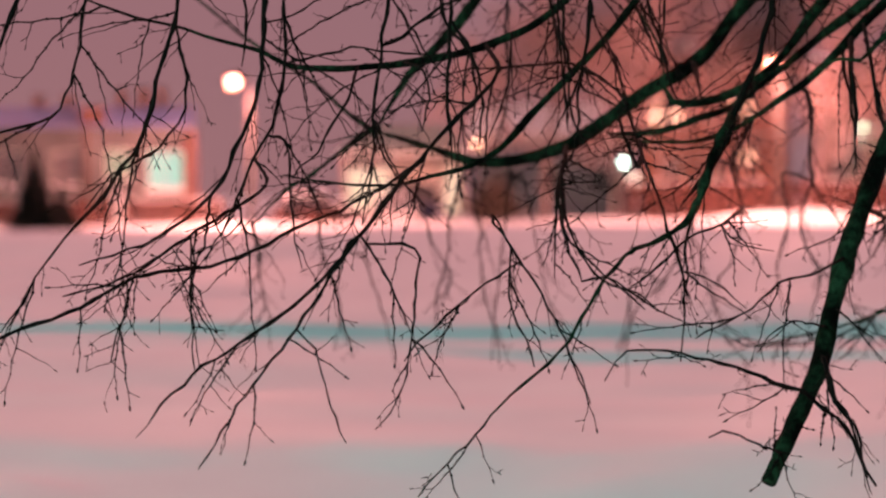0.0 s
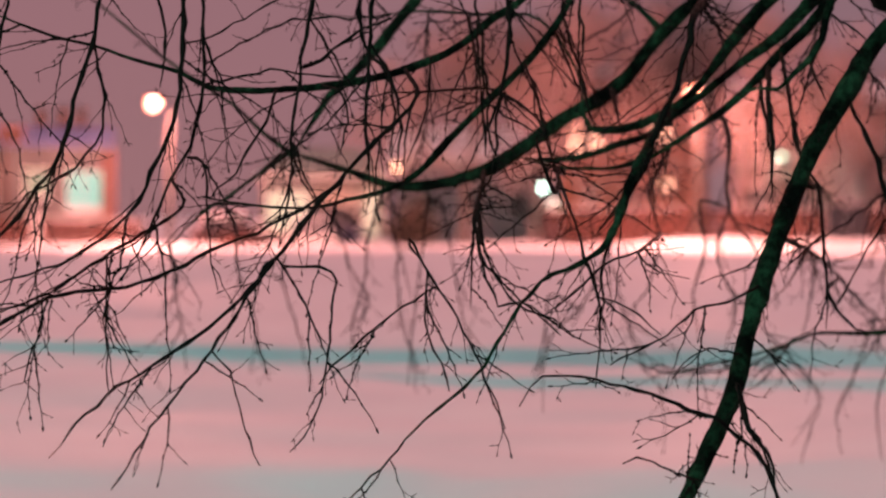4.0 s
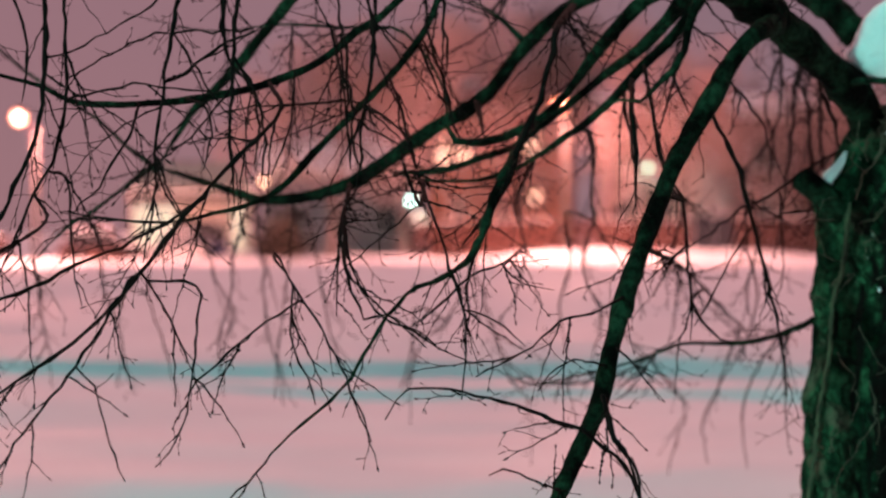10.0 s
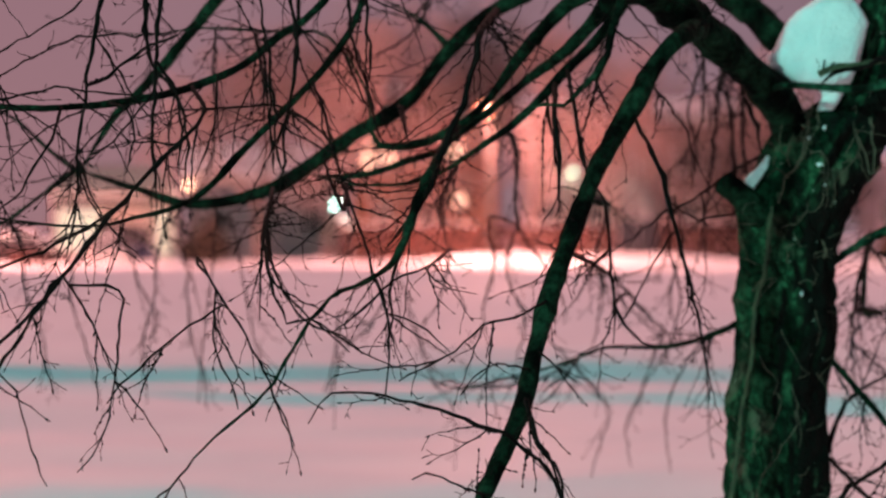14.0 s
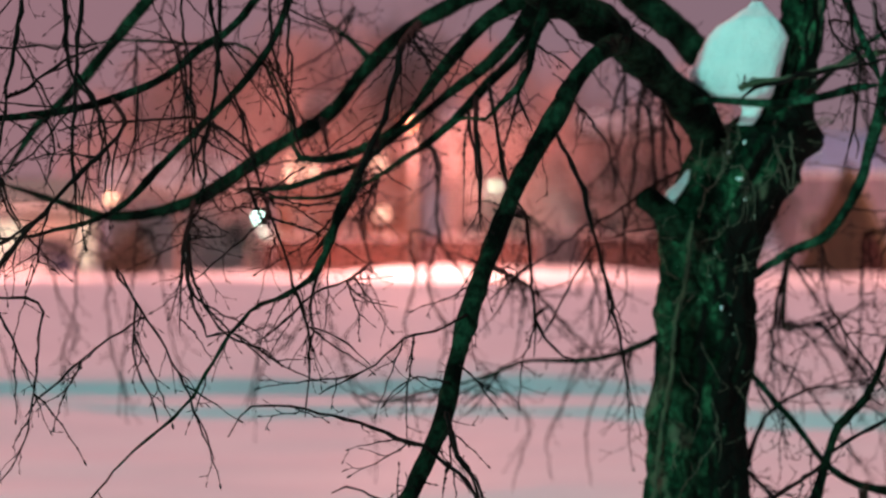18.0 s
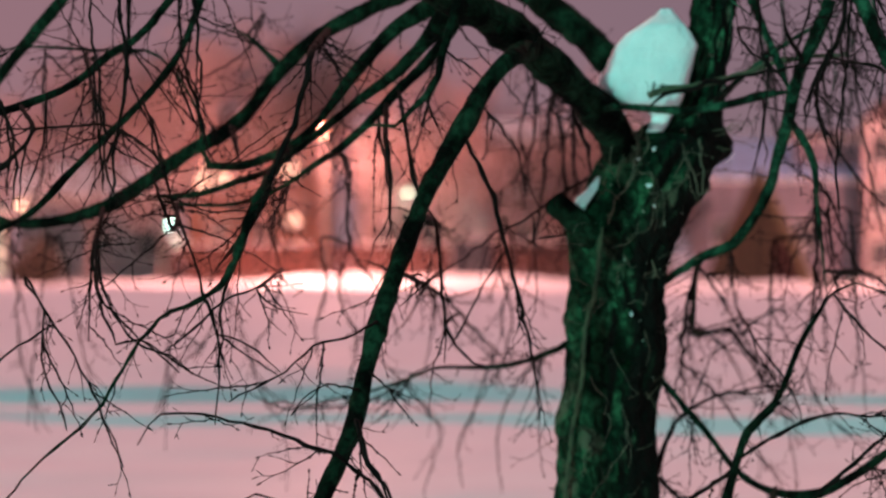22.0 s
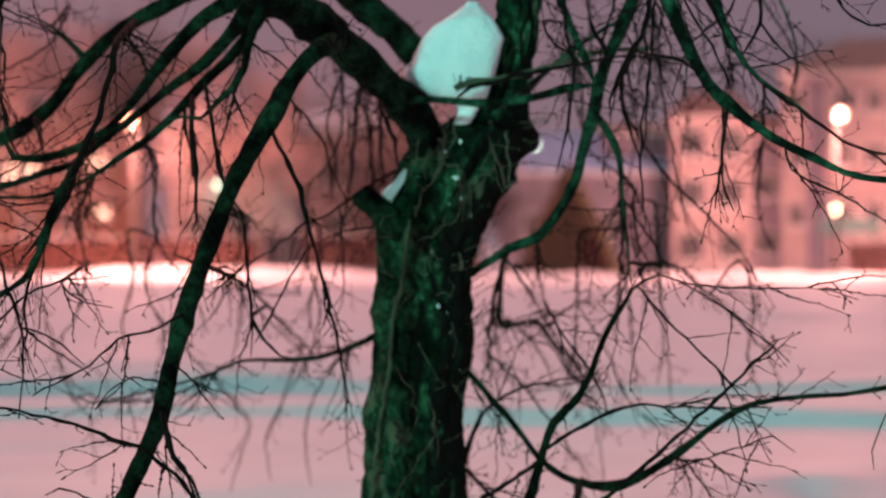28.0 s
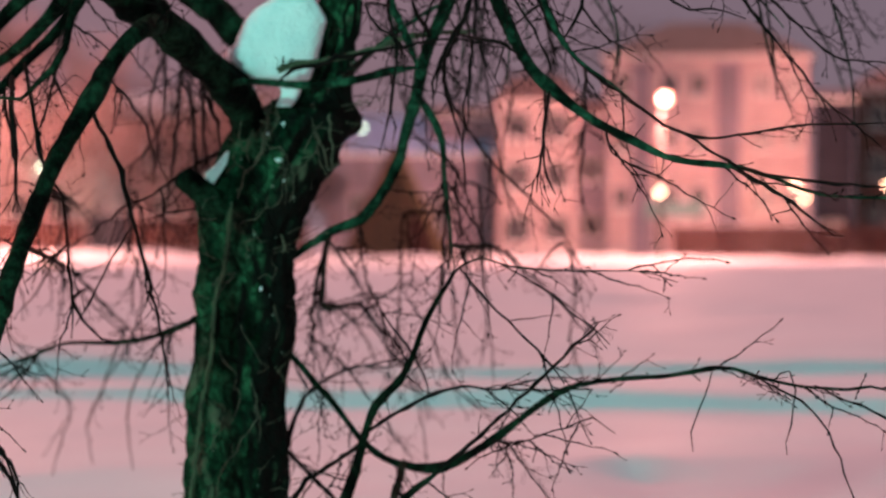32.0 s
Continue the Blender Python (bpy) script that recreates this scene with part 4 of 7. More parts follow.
limb([(-0.554, -0.706, 2.164, 0.0266), (-0.615, -0.623, 2.074, 0.0201), (-0.679, -0.547, 1.996, 0.0162), (-0.759, -0.469, 1.932, 0.0130), (-0.827, -0.403, 1.874, 0.0110), (-0.910, -0.325, 1.805, 0.0080), (-0.995, -0.250, 1.737, 0.0091), (-1.083, -0.185, 1.706, 0.0102), (-1.172, -0.122, 1.676, 0.0092), (-1.263, -0.062, 1.666, 0.0073), (-1.339, -0.013, 1.674, 0.0014)], 0.75, 615)
limb([(-0.452, -0.724, 2.337, 0.0205), (-0.539, -0.673, 2.151, 0.0187), (-0.566, -0.658, 2.093, 0.0167), (-0.628, -0.630, 2.006, 0.0147), (-0.692, -0.605, 1.941, 0.0134), (-0.755, -0.580, 1.868, 0.0114), (-0.834, -0.551, 1.790, 0.0098), (-0.906, -0.528, 1.742, 0.0078), (-0.978, -0.505, 1.693, 0.0061), (-1.051, -0.485, 1.659, 0.0053), (-1.138, -0.462, 1.638, 0.0045), (-1.242, -0.437, 1.639, 0.0045), (-1.347, -0.413, 1.657, 0.0014)], 0.75, 441)
limb([(-0.787, 0.115, 2.154, 0.0078), (-0.980, -1.070, 2.000, 0.0078), (-1.007, -1.101, 1.887, 0.0068), (-1.038, -1.126, 1.796, 0.0068), (-1.074, -1.147, 1.719, 0.0058), (-1.111, -1.174, 1.622, 0.0058), (-1.168, -1.198, 1.540, 0.0041), (-1.231, -1.224, 1.459, 0.0014)], 0.75, 730)
limb([(-0.959, -0.415, 1.798, 0.0099), (-1.107, -1.209, 1.665, 0.0098), (-1.150, -1.260, 1.583, 0.0097), (-1.185, -1.313, 1.496, 0.0085), (-1.229, -1.358, 1.431, 0.0056), (-1.313, -1.409, 1.386, 0.0048), (-1.374, -1.445, 1.361, 0.0040), (-1.423, -1.486, 1.310, 0.0034), (-1.464, -1.532, 1.248, 0.0034), (-1.513, -1.587, 1.174, 0.0034), (-1.559, -1.629, 1.126, 0.0029), (-1.618, -1.677, 1.079, 0.0029), (-1.676, -1.725, 1.032, 0.0024), (-1.727, -1.777, 0.975, 0.0023), (-1.789, -1.835, 0.919, 0.0019), (-1.851, -1.900, 0.853, 0.0014)], 0.7, 628, 0.17)
limb([(-1.178, -1.303, 1.514, 0.0050), (-1.210, -1.215, 1.395, 0.0036), (-1.217, -1.281, 1.303, 0.0025), (-1.231, -1.357, 1.199, 0.0020), (-1.244, -1.423, 1.111, 0.0014)], 0.7, 453, 0.17)
limb([(-1.684, -1.117, 1.863, 0.0050), (-1.663, -1.401, 1.782, 0.0047), (-1.770, -1.479, 1.663, 0.0047), (-1.860, -1.548, 1.559, 0.0046), (-1.924, -1.601, 1.483, 0.0046), (-1.999, -1.668, 1.383, 0.0046), (-2.073, -1.731, 1.298, 0.0038), (-2.145, -1.786, 1.238, 0.0038), (-2.216, -1.838, 1.192, 0.0033), (-2.285, -1.890, 1.147, 0.0028), (-2.353, -1.943, 1.103, 0.0028), (-2.392, -1.982, 1.058, 0.0023), (-2.419, -2.013, 1.019, 0.0014), (-2.441, -2.034, 0.997, 0.0009)], 0.7, 618, 0.17)
limb([(-1.886, -1.569, 1.529, 0.0039), (-1.961, -1.678, 1.433, 0.0038), (-2.022, -1.749, 1.348, 0.0033), (-2.093, -1.840, 1.240, 0.0033), (-2.139, -1.900, 1.171, 0.0028), (-2.196, -1.967, 1.103, 0.0027), (-2.240, -2.028, 1.036, 0.0023), (-2.272, -2.078, 0.982, 0.0018), (-2.303, -2.121, 0.939, 0.0014)], 0.7, 835, 0.17)
limb([(-1.833, -1.528, 1.590, 0.0040), (-1.929, -1.362, 1.522, 0.0035), (-2.032, -1.423, 1.470, 0.0035), (-2.109, -1.469, 1.439, 0.0035), (-2.197, -1.524, 1.395, 0.0039), (-2.258, -1.565, 1.364, 0.0039), (-2.355, -1.626, 1.341, 0.0039), (-2.427, -1.672, 1.336, 0.0038), (-2.485, -1.712, 1.325, 0.0038), (-2.543, -1.756, 1.290, 0.0038), (-2.610, -1.810, 1.249, 0.0038), (-2.677, -1.861, 1.228, 0.0037), (-2.742, -1.912, 1.206, 0.0037), (-2.826, -1.986, 1.157, 0.0014)], 0.7, 245, 0.17)
limb([(-2.218, -1.567, 1.587, 0.0037), (-2.209, -1.312, 1.524, 0.0035), (-2.296, -1.401, 1.459, 0.0035), (-2.380, -1.487, 1.409, 0.0035), (-2.462, -1.578, 1.347, 0.0029), (-2.530, -1.651, 1.311, 0.0024), (-2.630, -1.754, 1.284, 0.0014)], 0.75, 367)
limb([(-2.344, -1.522, 2.218, 0.0045), (-2.378, -1.590, 1.970, 0.0039), (-2.389, -1.613, 1.886, 0.0046), (-2.413, -1.635, 1.815, 0.0046), (-2.436, -1.668, 1.701, 0.0046), (-2.459, -1.692, 1.625, 0.0038), (-2.495, -1.715, 1.563, 0.0038), (-2.542, -1.742, 1.501, 0.0038), (-2.589, -1.770, 1.439, 0.0033), (-2.647, -1.801, 1.379, 0.0024), (-2.692, -1.835, 1.294, 0.0024), (-2.748, -1.872, 1.211, 0.0014)], 0.75, 697)
limb([(-2.397, -1.527, 1.891, 0.0034), (-2.376, -1.558, 1.806, 0.0034), (-2.373, -1.598, 1.703, 0.0029), (-2.403, -1.628, 1.639, 0.0029), (-2.451, -1.661, 1.588, 0.0024), (-2.522, -1.702, 1.551, 0.0019), (-2.579, -1.748, 1.476, 0.0014)], 0.75, 299)
limb([(-2.203, -1.412, 2.236, 0.0064), (-2.199, -1.501, 1.981, 0.0055), (-2.197, -1.546, 1.856, 0.0055), (-2.202, -1.584, 1.753, 0.0046), (-2.226, -1.616, 1.676, 0.0046), (-2.256, -1.649, 1.599, 0.0046), (-2.286, -1.677, 1.536, 0.0038), (-2.334, -1.711, 1.474, 0.0033), (-2.417, -1.760, 1.413, 0.0028), (-2.511, -1.810, 1.378, 0.0024), (-2.580, -1.849, 1.355, 0.0014)], 0.75, 821)
limb([(-2.168, -1.410, 2.236, 0.0046), (-2.156, -1.467, 1.983, 0.0040), (-2.149, -1.502, 1.833, 0.0039), (-2.158, -1.524, 1.742, 0.0039), (-2.180, -1.544, 1.664, 0.0034), (-2.218, -1.567, 1.587, 0.0034), (-2.255, -1.593, 1.498, 0.0029), (-2.292, -1.618, 1.410, 0.0014)], 0.75, 558)
limb([(-2.568, -1.444, 2.235, 0.0038), (-2.597, -1.512, 1.983, 0.0035), (-2.613, -1.550, 1.847, 0.0034), (-2.635, -1.584, 1.730, 0.0029), (-2.671, -1.606, 1.679, 0.0029), (-2.731, -1.632, 1.660, 0.0029), (-2.778, -1.653, 1.647, 0.0029), (-2.849, -1.686, 1.616, 0.0014)], 0.75, 312)
limb([(-2.602, -1.448, 2.280, 0.0064), (-2.711, -1.571, 2.024, 0.0055), (-2.744, -1.610, 1.946, 0.0054), (-2.765, -1.640, 1.881, 0.0054), (-2.785, -1.676, 1.804, 0.0014)], 0.75, 562)
limb([(-1.874, -1.300, 2.253, 0.0056), (-1.912, -1.331, 1.998, 0.0048), (-1.926, -1.343, 1.905, 0.0040), (-1.939, -1.354, 1.812, 0.0035), (-1.953, -1.366, 1.720, 0.0035), (-1.954, -1.376, 1.641, 0.0030), (-1.967, -1.390, 1.522, 0.0025), (-1.981, -1.402, 1.430, 0.0014)], 0.75, 308)
limb([(-1.750, -1.300, 2.252, 0.0056), (-1.766, -1.336, 1.997, 0.0048), (-1.774, -1.354, 1.877, 0.0040), (-1.782, -1.371, 1.758, 0.0035), (-1.776, -1.388, 1.639, 0.0030), (-1.770, -1.400, 1.560, 0.0014)], 0.75, 117)
limb([(-1.971, -1.417, 1.389, 0.0031), (-1.857, -1.400, 1.377, 0.0030), (-1.853, -1.471, 1.300, 0.0025), (-1.857, -1.543, 1.226, 0.0024), (-1.869, -1.615, 1.153, 0.0019), (-1.882, -1.687, 1.081, 0.0019), (-1.912, -1.754, 1.024, 0.0014), (-1.943, -1.801, 0.991, 0.0014)], 0.7, 739, 0.17)
limb([(-2.111, -1.864, 1.213, 0.0023), (-2.075, -1.847, 1.167, 0.0019), (-2.048, -1.903, 1.097, 0.0018), (-2.029, -1.959, 1.029, 0.0018), (-2.001, -2.003, 0.979, 0.0014)], 0, 467)
limb([(-2.372, -1.478, 1.414, 0.0024), (-2.353, -1.689, 1.311, 0.0019), (-2.349, -1.754, 1.214, 0.0019), (-2.342, -1.802, 1.142, 0.0014), (-2.333, -1.822, 1.113, 0.0009)], 0.7, 645, 0.17)
limb([(-2.500, -1.638, 1.323, 0.0024), (-2.496, -1.712, 1.238, 0.0019), (-2.523, -1.775, 1.179, 0.0019), (-2.520, -1.806, 1.144, 0.0014), (-2.486, -1.838, 1.119, 0.0009)], 0.7, 279, 0.17)
limb([(-1.634, -1.402, 1.375, 0.0026), (-1.679, -1.401, 1.454, 0.0025), (-1.628, -1.444, 1.363, 0.0025), (-1.566, -1.492, 1.273, 0.0025), (-1.517, -1.541, 1.171, 0.0024), (-1.493, -1.570, 1.109, 0.0019), (-1.464, -1.609, 1.028, 0.0014)], 0.7, 273, 0.17)
limb([(-1.634, -1.402, 1.375, 0.0025), (-1.642, -1.457, 1.298, 0.0025), (-1.637, -1.503, 1.235, 0.0025), (-1.607, -1.555, 1.173, 0.0019), (-1.590, -1.603, 1.112, 0.0014)], 0.7, 26, 0.17)
limb([(-1.505, -1.147, 1.557, 0.0040), (-1.512, -1.474, 1.402, 0.0030), (-1.477, -1.524, 1.299, 0.0024), (-1.427, -1.550, 1.312, 0.0020), (-1.353, -1.593, 1.275, 0.0019), (-1.317, -1.618, 1.244, 0.0014)], 0.7, 756, 0.17)
limb([(-1.977, -1.648, 1.413, 0.0030), (-1.928, -1.476, 1.327, 0.0025), (-1.895, -1.538, 1.258, 0.0024), (-1.866, -1.600, 1.190, 0.0014)], 0.7, 542, 0.17)
limb([(-1.616, -1.454, 1.345, 0.0025), (-1.696, -1.530, 1.301, 0.0024), (-1.760, -1.551, 1.251, 0.0024), (-1.812, -1.571, 1.201, 0.0024), (-1.851, -1.586, 1.164, 0.0019), (-1.883, -1.600, 1.126, 0.0014)], 0.7, 328, 0.17)
limb([(-0.802, -1.476, 0.824, 0.0030), (-0.830, -1.496, 0.865, 0.0040), (-0.861, -1.527, 0.933, 0.0039), (-0.903, -1.555, 0.988, 0.0039), (-0.958, -1.581, 1.028, 0.0047), (-1.025, -1.609, 1.063, 0.0046), (-1.144, -1.660, 1.112, 0.0038), (-1.236, -1.700, 1.140, 0.0029), (-1.301, -1.728, 1.154, 0.0024), (-1.391, -1.768, 1.157, 0.0024), (-1.417, -1.785, 1.134, 0.0014), (-1.444, -1.810, 1.092, 0.0014)], 0.7, 268, 0.17)
limb([(-0.931, -1.560, 1.126, 0.0040), (-0.910, -1.516, 1.036, 0.0040), (-0.883, -1.550, 1.000, 0.0030), (-0.861, -1.612, 0.915, 0.0029), (-0.845, -1.672, 0.833, 0.0014)], 0.7, 318, 0.17)
limb([(-1.022, -1.501, 0.902, 0.0028), (-1.123, -1.901, 0.963, 0.0023), (-1.164, -1.947, 0.985, 0.0018), (-1.204, -1.989, 0.995, 0.0018), (-1.238, -2.026, 0.987, 0.0014)], 0.7, 880, 0.17)
limb([(-0.825, -1.222, 1.350, 0.0030), (-0.948, -1.522, 1.314, 0.0025), (-1.032, -1.572, 1.297, 0.0024), (-1.102, -1.628, 1.242, 0.0019), (-1.184, -1.687, 1.201, 0.0019), (-1.238, -1.725, 1.179, 0.0014)], 0.4, 747, 0.24)
limb([(-0.886, -1.321, 1.184, 0.0030), (-0.976, -1.531, 1.205, 0.0020), (-1.022, -1.591, 1.202, 0.0019), (-1.069, -1.664, 1.181, 0.0014), (-1.103, -1.739, 1.147, 0.0010)], 0, 141)
limb([(0.031, -0.007, 1.246, 0.0123), (-0.081, 0.018, 1.255, 0.0117), (-0.120, 0.070, 1.234, 0.0092), (-0.159, 0.122, 1.211, 0.0081), (-0.227, 0.206, 1.183, 0.0082), (-0.297, 0.286, 1.172, 0.0071), (-0.383, 0.382, 1.169, 0.0061), (-0.442, 0.446, 1.161, 0.0052), (-0.516, 0.530, 1.120, 0.0046), (-0.591, 0.611, 1.091, 0.0039), (-0.716, 0.738, 1.051, 0.0033), (-0.812, 0.831, 1.020, 0.0034), (-0.877, 0.893, 1.035, 0.0027), (-0.942, 0.959, 1.068, 0.0014)], 0.75, 461)
limb([(-0.583, -0.962, 1.813, 0.0050), (-0.549, -1.054, 1.711, 0.0051), (-0.504, -1.005, 1.614, 0.0051), (-0.466, -0.956, 1.515, 0.0043), (-0.406, -0.873, 1.341, 0.0038), (-0.373, -0.817, 1.224, 0.0028), (-0.339, -0.746, 1.073, 0.0014)], 0.4, 215, 0.24)
limb([(-0.696, -0.924, 1.680, 0.0032), (-0.665, -1.024, 1.585, 0.0032), (-0.642, -0.971, 1.500, 0.0032), (-0.624, -0.908, 1.400, 0.0033), (-0.608, -0.864, 1.327, 0.0027), (-0.602, -0.799, 1.224, 0.0014)], 0.4, 249, 0.24)
limb([(-0.194, 1.342, 1.311, 0.0040), (-0.599, -0.799, 1.318, 0.0039), (-0.570, -0.804, 1.268, 0.0033), (-0.527, -0.812, 1.224, 0.0028), (-0.491, -0.818, 1.217, 0.0014)], 0, 786)
limb([(-0.013, 0.093, 1.733, 0.0037), (-0.162, -0.131, 1.669, 0.0036), (-0.268, -0.169, 1.596, 0.0030), (-0.353, -0.195, 1.564, 0.0030), (-0.456, -0.233, 1.500, 0.0024), (-0.593, -0.294, 1.391, 0.0014)], 0.75, 18)
limb([(0.140, 1.125, 1.567, 0.0031), (-0.139, -0.101, 1.560, 0.0024), (-0.192, -0.117, 1.557, 0.0024), (-0.279, -0.146, 1.532, 0.0014)], 0, 53)
limb([(-0.542, -0.911, 2.286, 0.0137), (-0.601, -0.932, 2.099, 0.0124), (-0.629, -0.942, 2.013, 0.0109), (-0.640, -0.949, 1.956, 0.0091), (-0.671, -0.954, 1.906, 0.0091), (-0.710, -0.956, 1.870, 0.0070), (-0.753, -0.960, 1.827, 0.0051), (-0.803, -0.961, 1.831, 0.0038), (-0.860, -0.962, 1.813, 0.0014)], 0.5, 828, 0.2)
limb([(-0.743, -0.585, 1.882, 0.0045), (-0.735, -0.622, 1.782, 0.0039), (-0.708, -0.561, 1.680, 0.0034), (-0.692, -0.481, 1.546, 0.0014)], 0.75, 750)
limb([(-0.169, -0.331, 1.968, 0.0050), (-0.075, 0.047, 1.894, 0.0059), (-0.037, 0.069, 1.813, 0.0050), (-0.004, 0.103, 1.699, 0.0014)], 0.75, 560)
limb([(-1.415, -0.810, 2.271, 0.0060), (-1.415, -0.858, 2.167, 0.0051), (-1.415, -0.913, 2.049, 0.0051), (-1.428, -0.968, 1.932, 0.0043), (-1.437, -1.009, 1.846, 0.0014)], 0.75, 809)
limb([(-1.807, -0.800, 2.266, 0.0082), (-1.800, -0.832, 2.163, 0.0070), (-1.792, -0.878, 2.019, 0.0060), (-1.780, -0.905, 1.933, 0.0043), (-1.725, -0.935, 1.862, 0.0037), (-1.705, -0.968, 1.763, 0.0032), (-1.719, -1.000, 1.665, 0.0014)], 0.75, 47)
limb([(-0.914, 0.195, 2.046, 0.0117), (-1.019, 0.163, 2.138, 0.0050), (-1.117, 0.172, 2.187, 0.0014)], 0.75, 574)
limb([(-1.263, -0.432, 1.642, 0.0043), (-1.326, -1.216, 1.567, 0.0041), (-1.371, -1.397, 1.644, 0.0035), (-1.391, -1.513, 1.693, 0.0014)], 0.75, 640)
limb([(-1.493, -0.138, 2.069, 0.0036), (-1.514, -1.220, 1.889, 0.0036), (-1.491, -1.293, 1.805, 0.0030), (-1.502, -1.406, 1.669, 0.0014)], 0.75, 474)
limb([(-1.474, -0.807, 1.610, 0.0042), (-1.512, -1.174, 1.513, 0.0036), (-1.501, -1.242, 1.405, 0.0031), (-1.438, -1.311, 1.327, 0.0025), (-1.375, -1.369, 1.275, 0.0020), (-1.326, -1.417, 1.231, 0.0014)], 0.7, 860, 0.17)
limb([(0.336, -1.124, 2.315, 0.0227), (0.369, -1.192, 2.181, 0.0205), (0.387, -1.229, 2.107, 0.0179), (0.414, -1.283, 2.005, 0.0165), (0.452, -1.344, 1.903, 0.0151), (0.505, -1.404, 1.832, 0.0138), (0.569, -1.472, 1.767, 0.0112), (0.644, -1.546, 1.717, 0.0099), (0.728, -1.631, 1.668, 0.0077), (0.831, -1.735, 1.650, 0.0066), (0.910, -1.820, 1.618, 0.0041), (0.977, -1.895, 1.584, 0.0035), (1.087, -2.020, 1.576, 0.0030), (1.152, -2.097, 1.569, 0.0014)], 0.65, 339, 0.2)
limb([(0.832, -1.730, 1.650, 0.0049), (0.889, -1.834, 1.598, 0.0036), (0.933, -1.929, 1.537, 0.0025), (0.967, -2.009, 1.485, 0.0014)], 0.65, 176, 0.2)
limb([(0.428, -1.259, 2.261, 0.0080), (0.461, -1.318, 2.130, 0.0069), (0.480, -1.351, 2.057, 0.0059), (0.520, -1.405, 1.957, 0.0050), (0.585, -1.470, 1.871, 0.0042), (0.661, -1.541, 1.800, 0.0037), (0.736, -1.611, 1.743, 0.0031), (0.800, -1.668, 1.722, 0.0031), (0.874, -1.735, 1.734, 0.0026), (0.967, -1.822, 1.749, 0.0026), (1.113, -1.967, 1.751, 0.0014)], 0.65, 618, 0.2)
limb([(0.736, -1.611, 1.743, 0.0026), (0.765, -1.718, 1.697, 0.0026), (0.832, -1.765, 1.648, 0.0031), (0.933, -1.832, 1.624, 0.0031), (1.021, -1.894, 1.614, 0.0030), (1.139, -1.979, 1.600, 0.0014)], 0, 580)
limb([(0.892, -1.323, 2.255, 0.0042), (0.942, -1.436, 2.118, 0.0038), (0.973, -1.504, 2.043, 0.0032), (1.012, -1.588, 1.954, 0.0026), (1.042, -1.656, 1.882, 0.0026), (1.062, -1.709, 1.825, 0.0021), (1.102, -1.783, 1.768, 0.0021), (1.148, -1.872, 1.698, 0.0014)], 0.65, 665, 0.2)
limb([(0.971, -1.355, 2.240, 0.0036), (1.009, -1.491, 2.101, 0.0032), (1.044, -1.584, 2.025, 0.0026), (1.084, -1.695, 1.935, 0.0026), (1.114, -1.756, 1.912, 0.0021), (1.183, -1.890, 1.896, 0.0014)], 0.65, 955, 0.2)
limb([(0.489, -1.386, 1.853, 0.0036), (0.422, -1.538, 1.756, 0.0031), (0.384, -1.607, 1.659, 0.0025), (0.360, -1.658, 1.591, 0.0014)], 0.75, 821)
limb([(0.039, -0.009, 1.426, 0.0123), (0.146, -0.034, 1.413, 0.0117), (0.195, -0.074, 1.449, 0.0117), (0.264, -0.131, 1.498, 0.0124), (0.333, -0.185, 1.530, 0.0131), (0.385, -0.242, 1.611, 0.0145), (0.413, -0.288, 1.690, 0.0144), (0.428, -0.334, 1.785, 0.0158), (0.443, -0.376, 1.871, 0.0171), (0.448, -0.412, 1.948, 0.0192), (0.461, -0.448, 2.017, 0.0170), (0.485, -0.492, 2.093, 0.0183), (0.509, -0.550, 2.198, 0.0210)], 0.75, 345)
limb([(-0.061, -0.214, 1.889, 0.0092), (-0.056, -0.336, 1.916, 0.0088), (0.052, -0.387, 1.909, 0.0099), (0.138, -0.429, 1.903, 0.0112), (0.251, -0.488, 1.920, 0.0119), (0.335, -0.532, 1.940, 0.0111), (0.405, -0.570, 1.949, 0.0014)], 0.2, 759, 0.2)
limb([(0.041, -0.382, 1.909, 0.0029), (0.071, -0.441, 1.945, 0.0047), (0.126, -0.475, 1.955, 0.0065), (0.208, -0.528, 1.976, 0.0056), (0.316, -0.599, 2.002, 0.0035), (0.449, -0.689, 2.017, 0.0029), (0.579, -0.782, 1.990, 0.0014)], 0.2, 304, 0.2)
limb([(0.443, -0.380, 1.878, 0.0112), (0.441, -0.515, 1.818, 0.0112), (0.475, -0.510, 1.748, 0.0099), (0.484, -0.496, 1.670, 0.0066), (0.500, -0.482, 1.576, 0.0047), (0.518, -0.464, 1.466, 0.0042), (0.530, -0.452, 1.387, 0.0014)], 0.75, 884)
limb([(0.195, -0.459, 1.912, 0.0118), (0.363, -0.141, 2.002, 0.0091), (0.429, -0.206, 2.064, 0.0068), (0.507, -0.282, 2.125, 0.0068), (0.598, -0.368, 2.184, 0.0014)], 0.4, 818, 0.24)
limb([(0.466, -0.457, 2.032, 0.0056), (0.384, -0.559, 2.101, 0.0056), (0.354, -0.607, 2.174, 0.0014)], 0.75, 144)
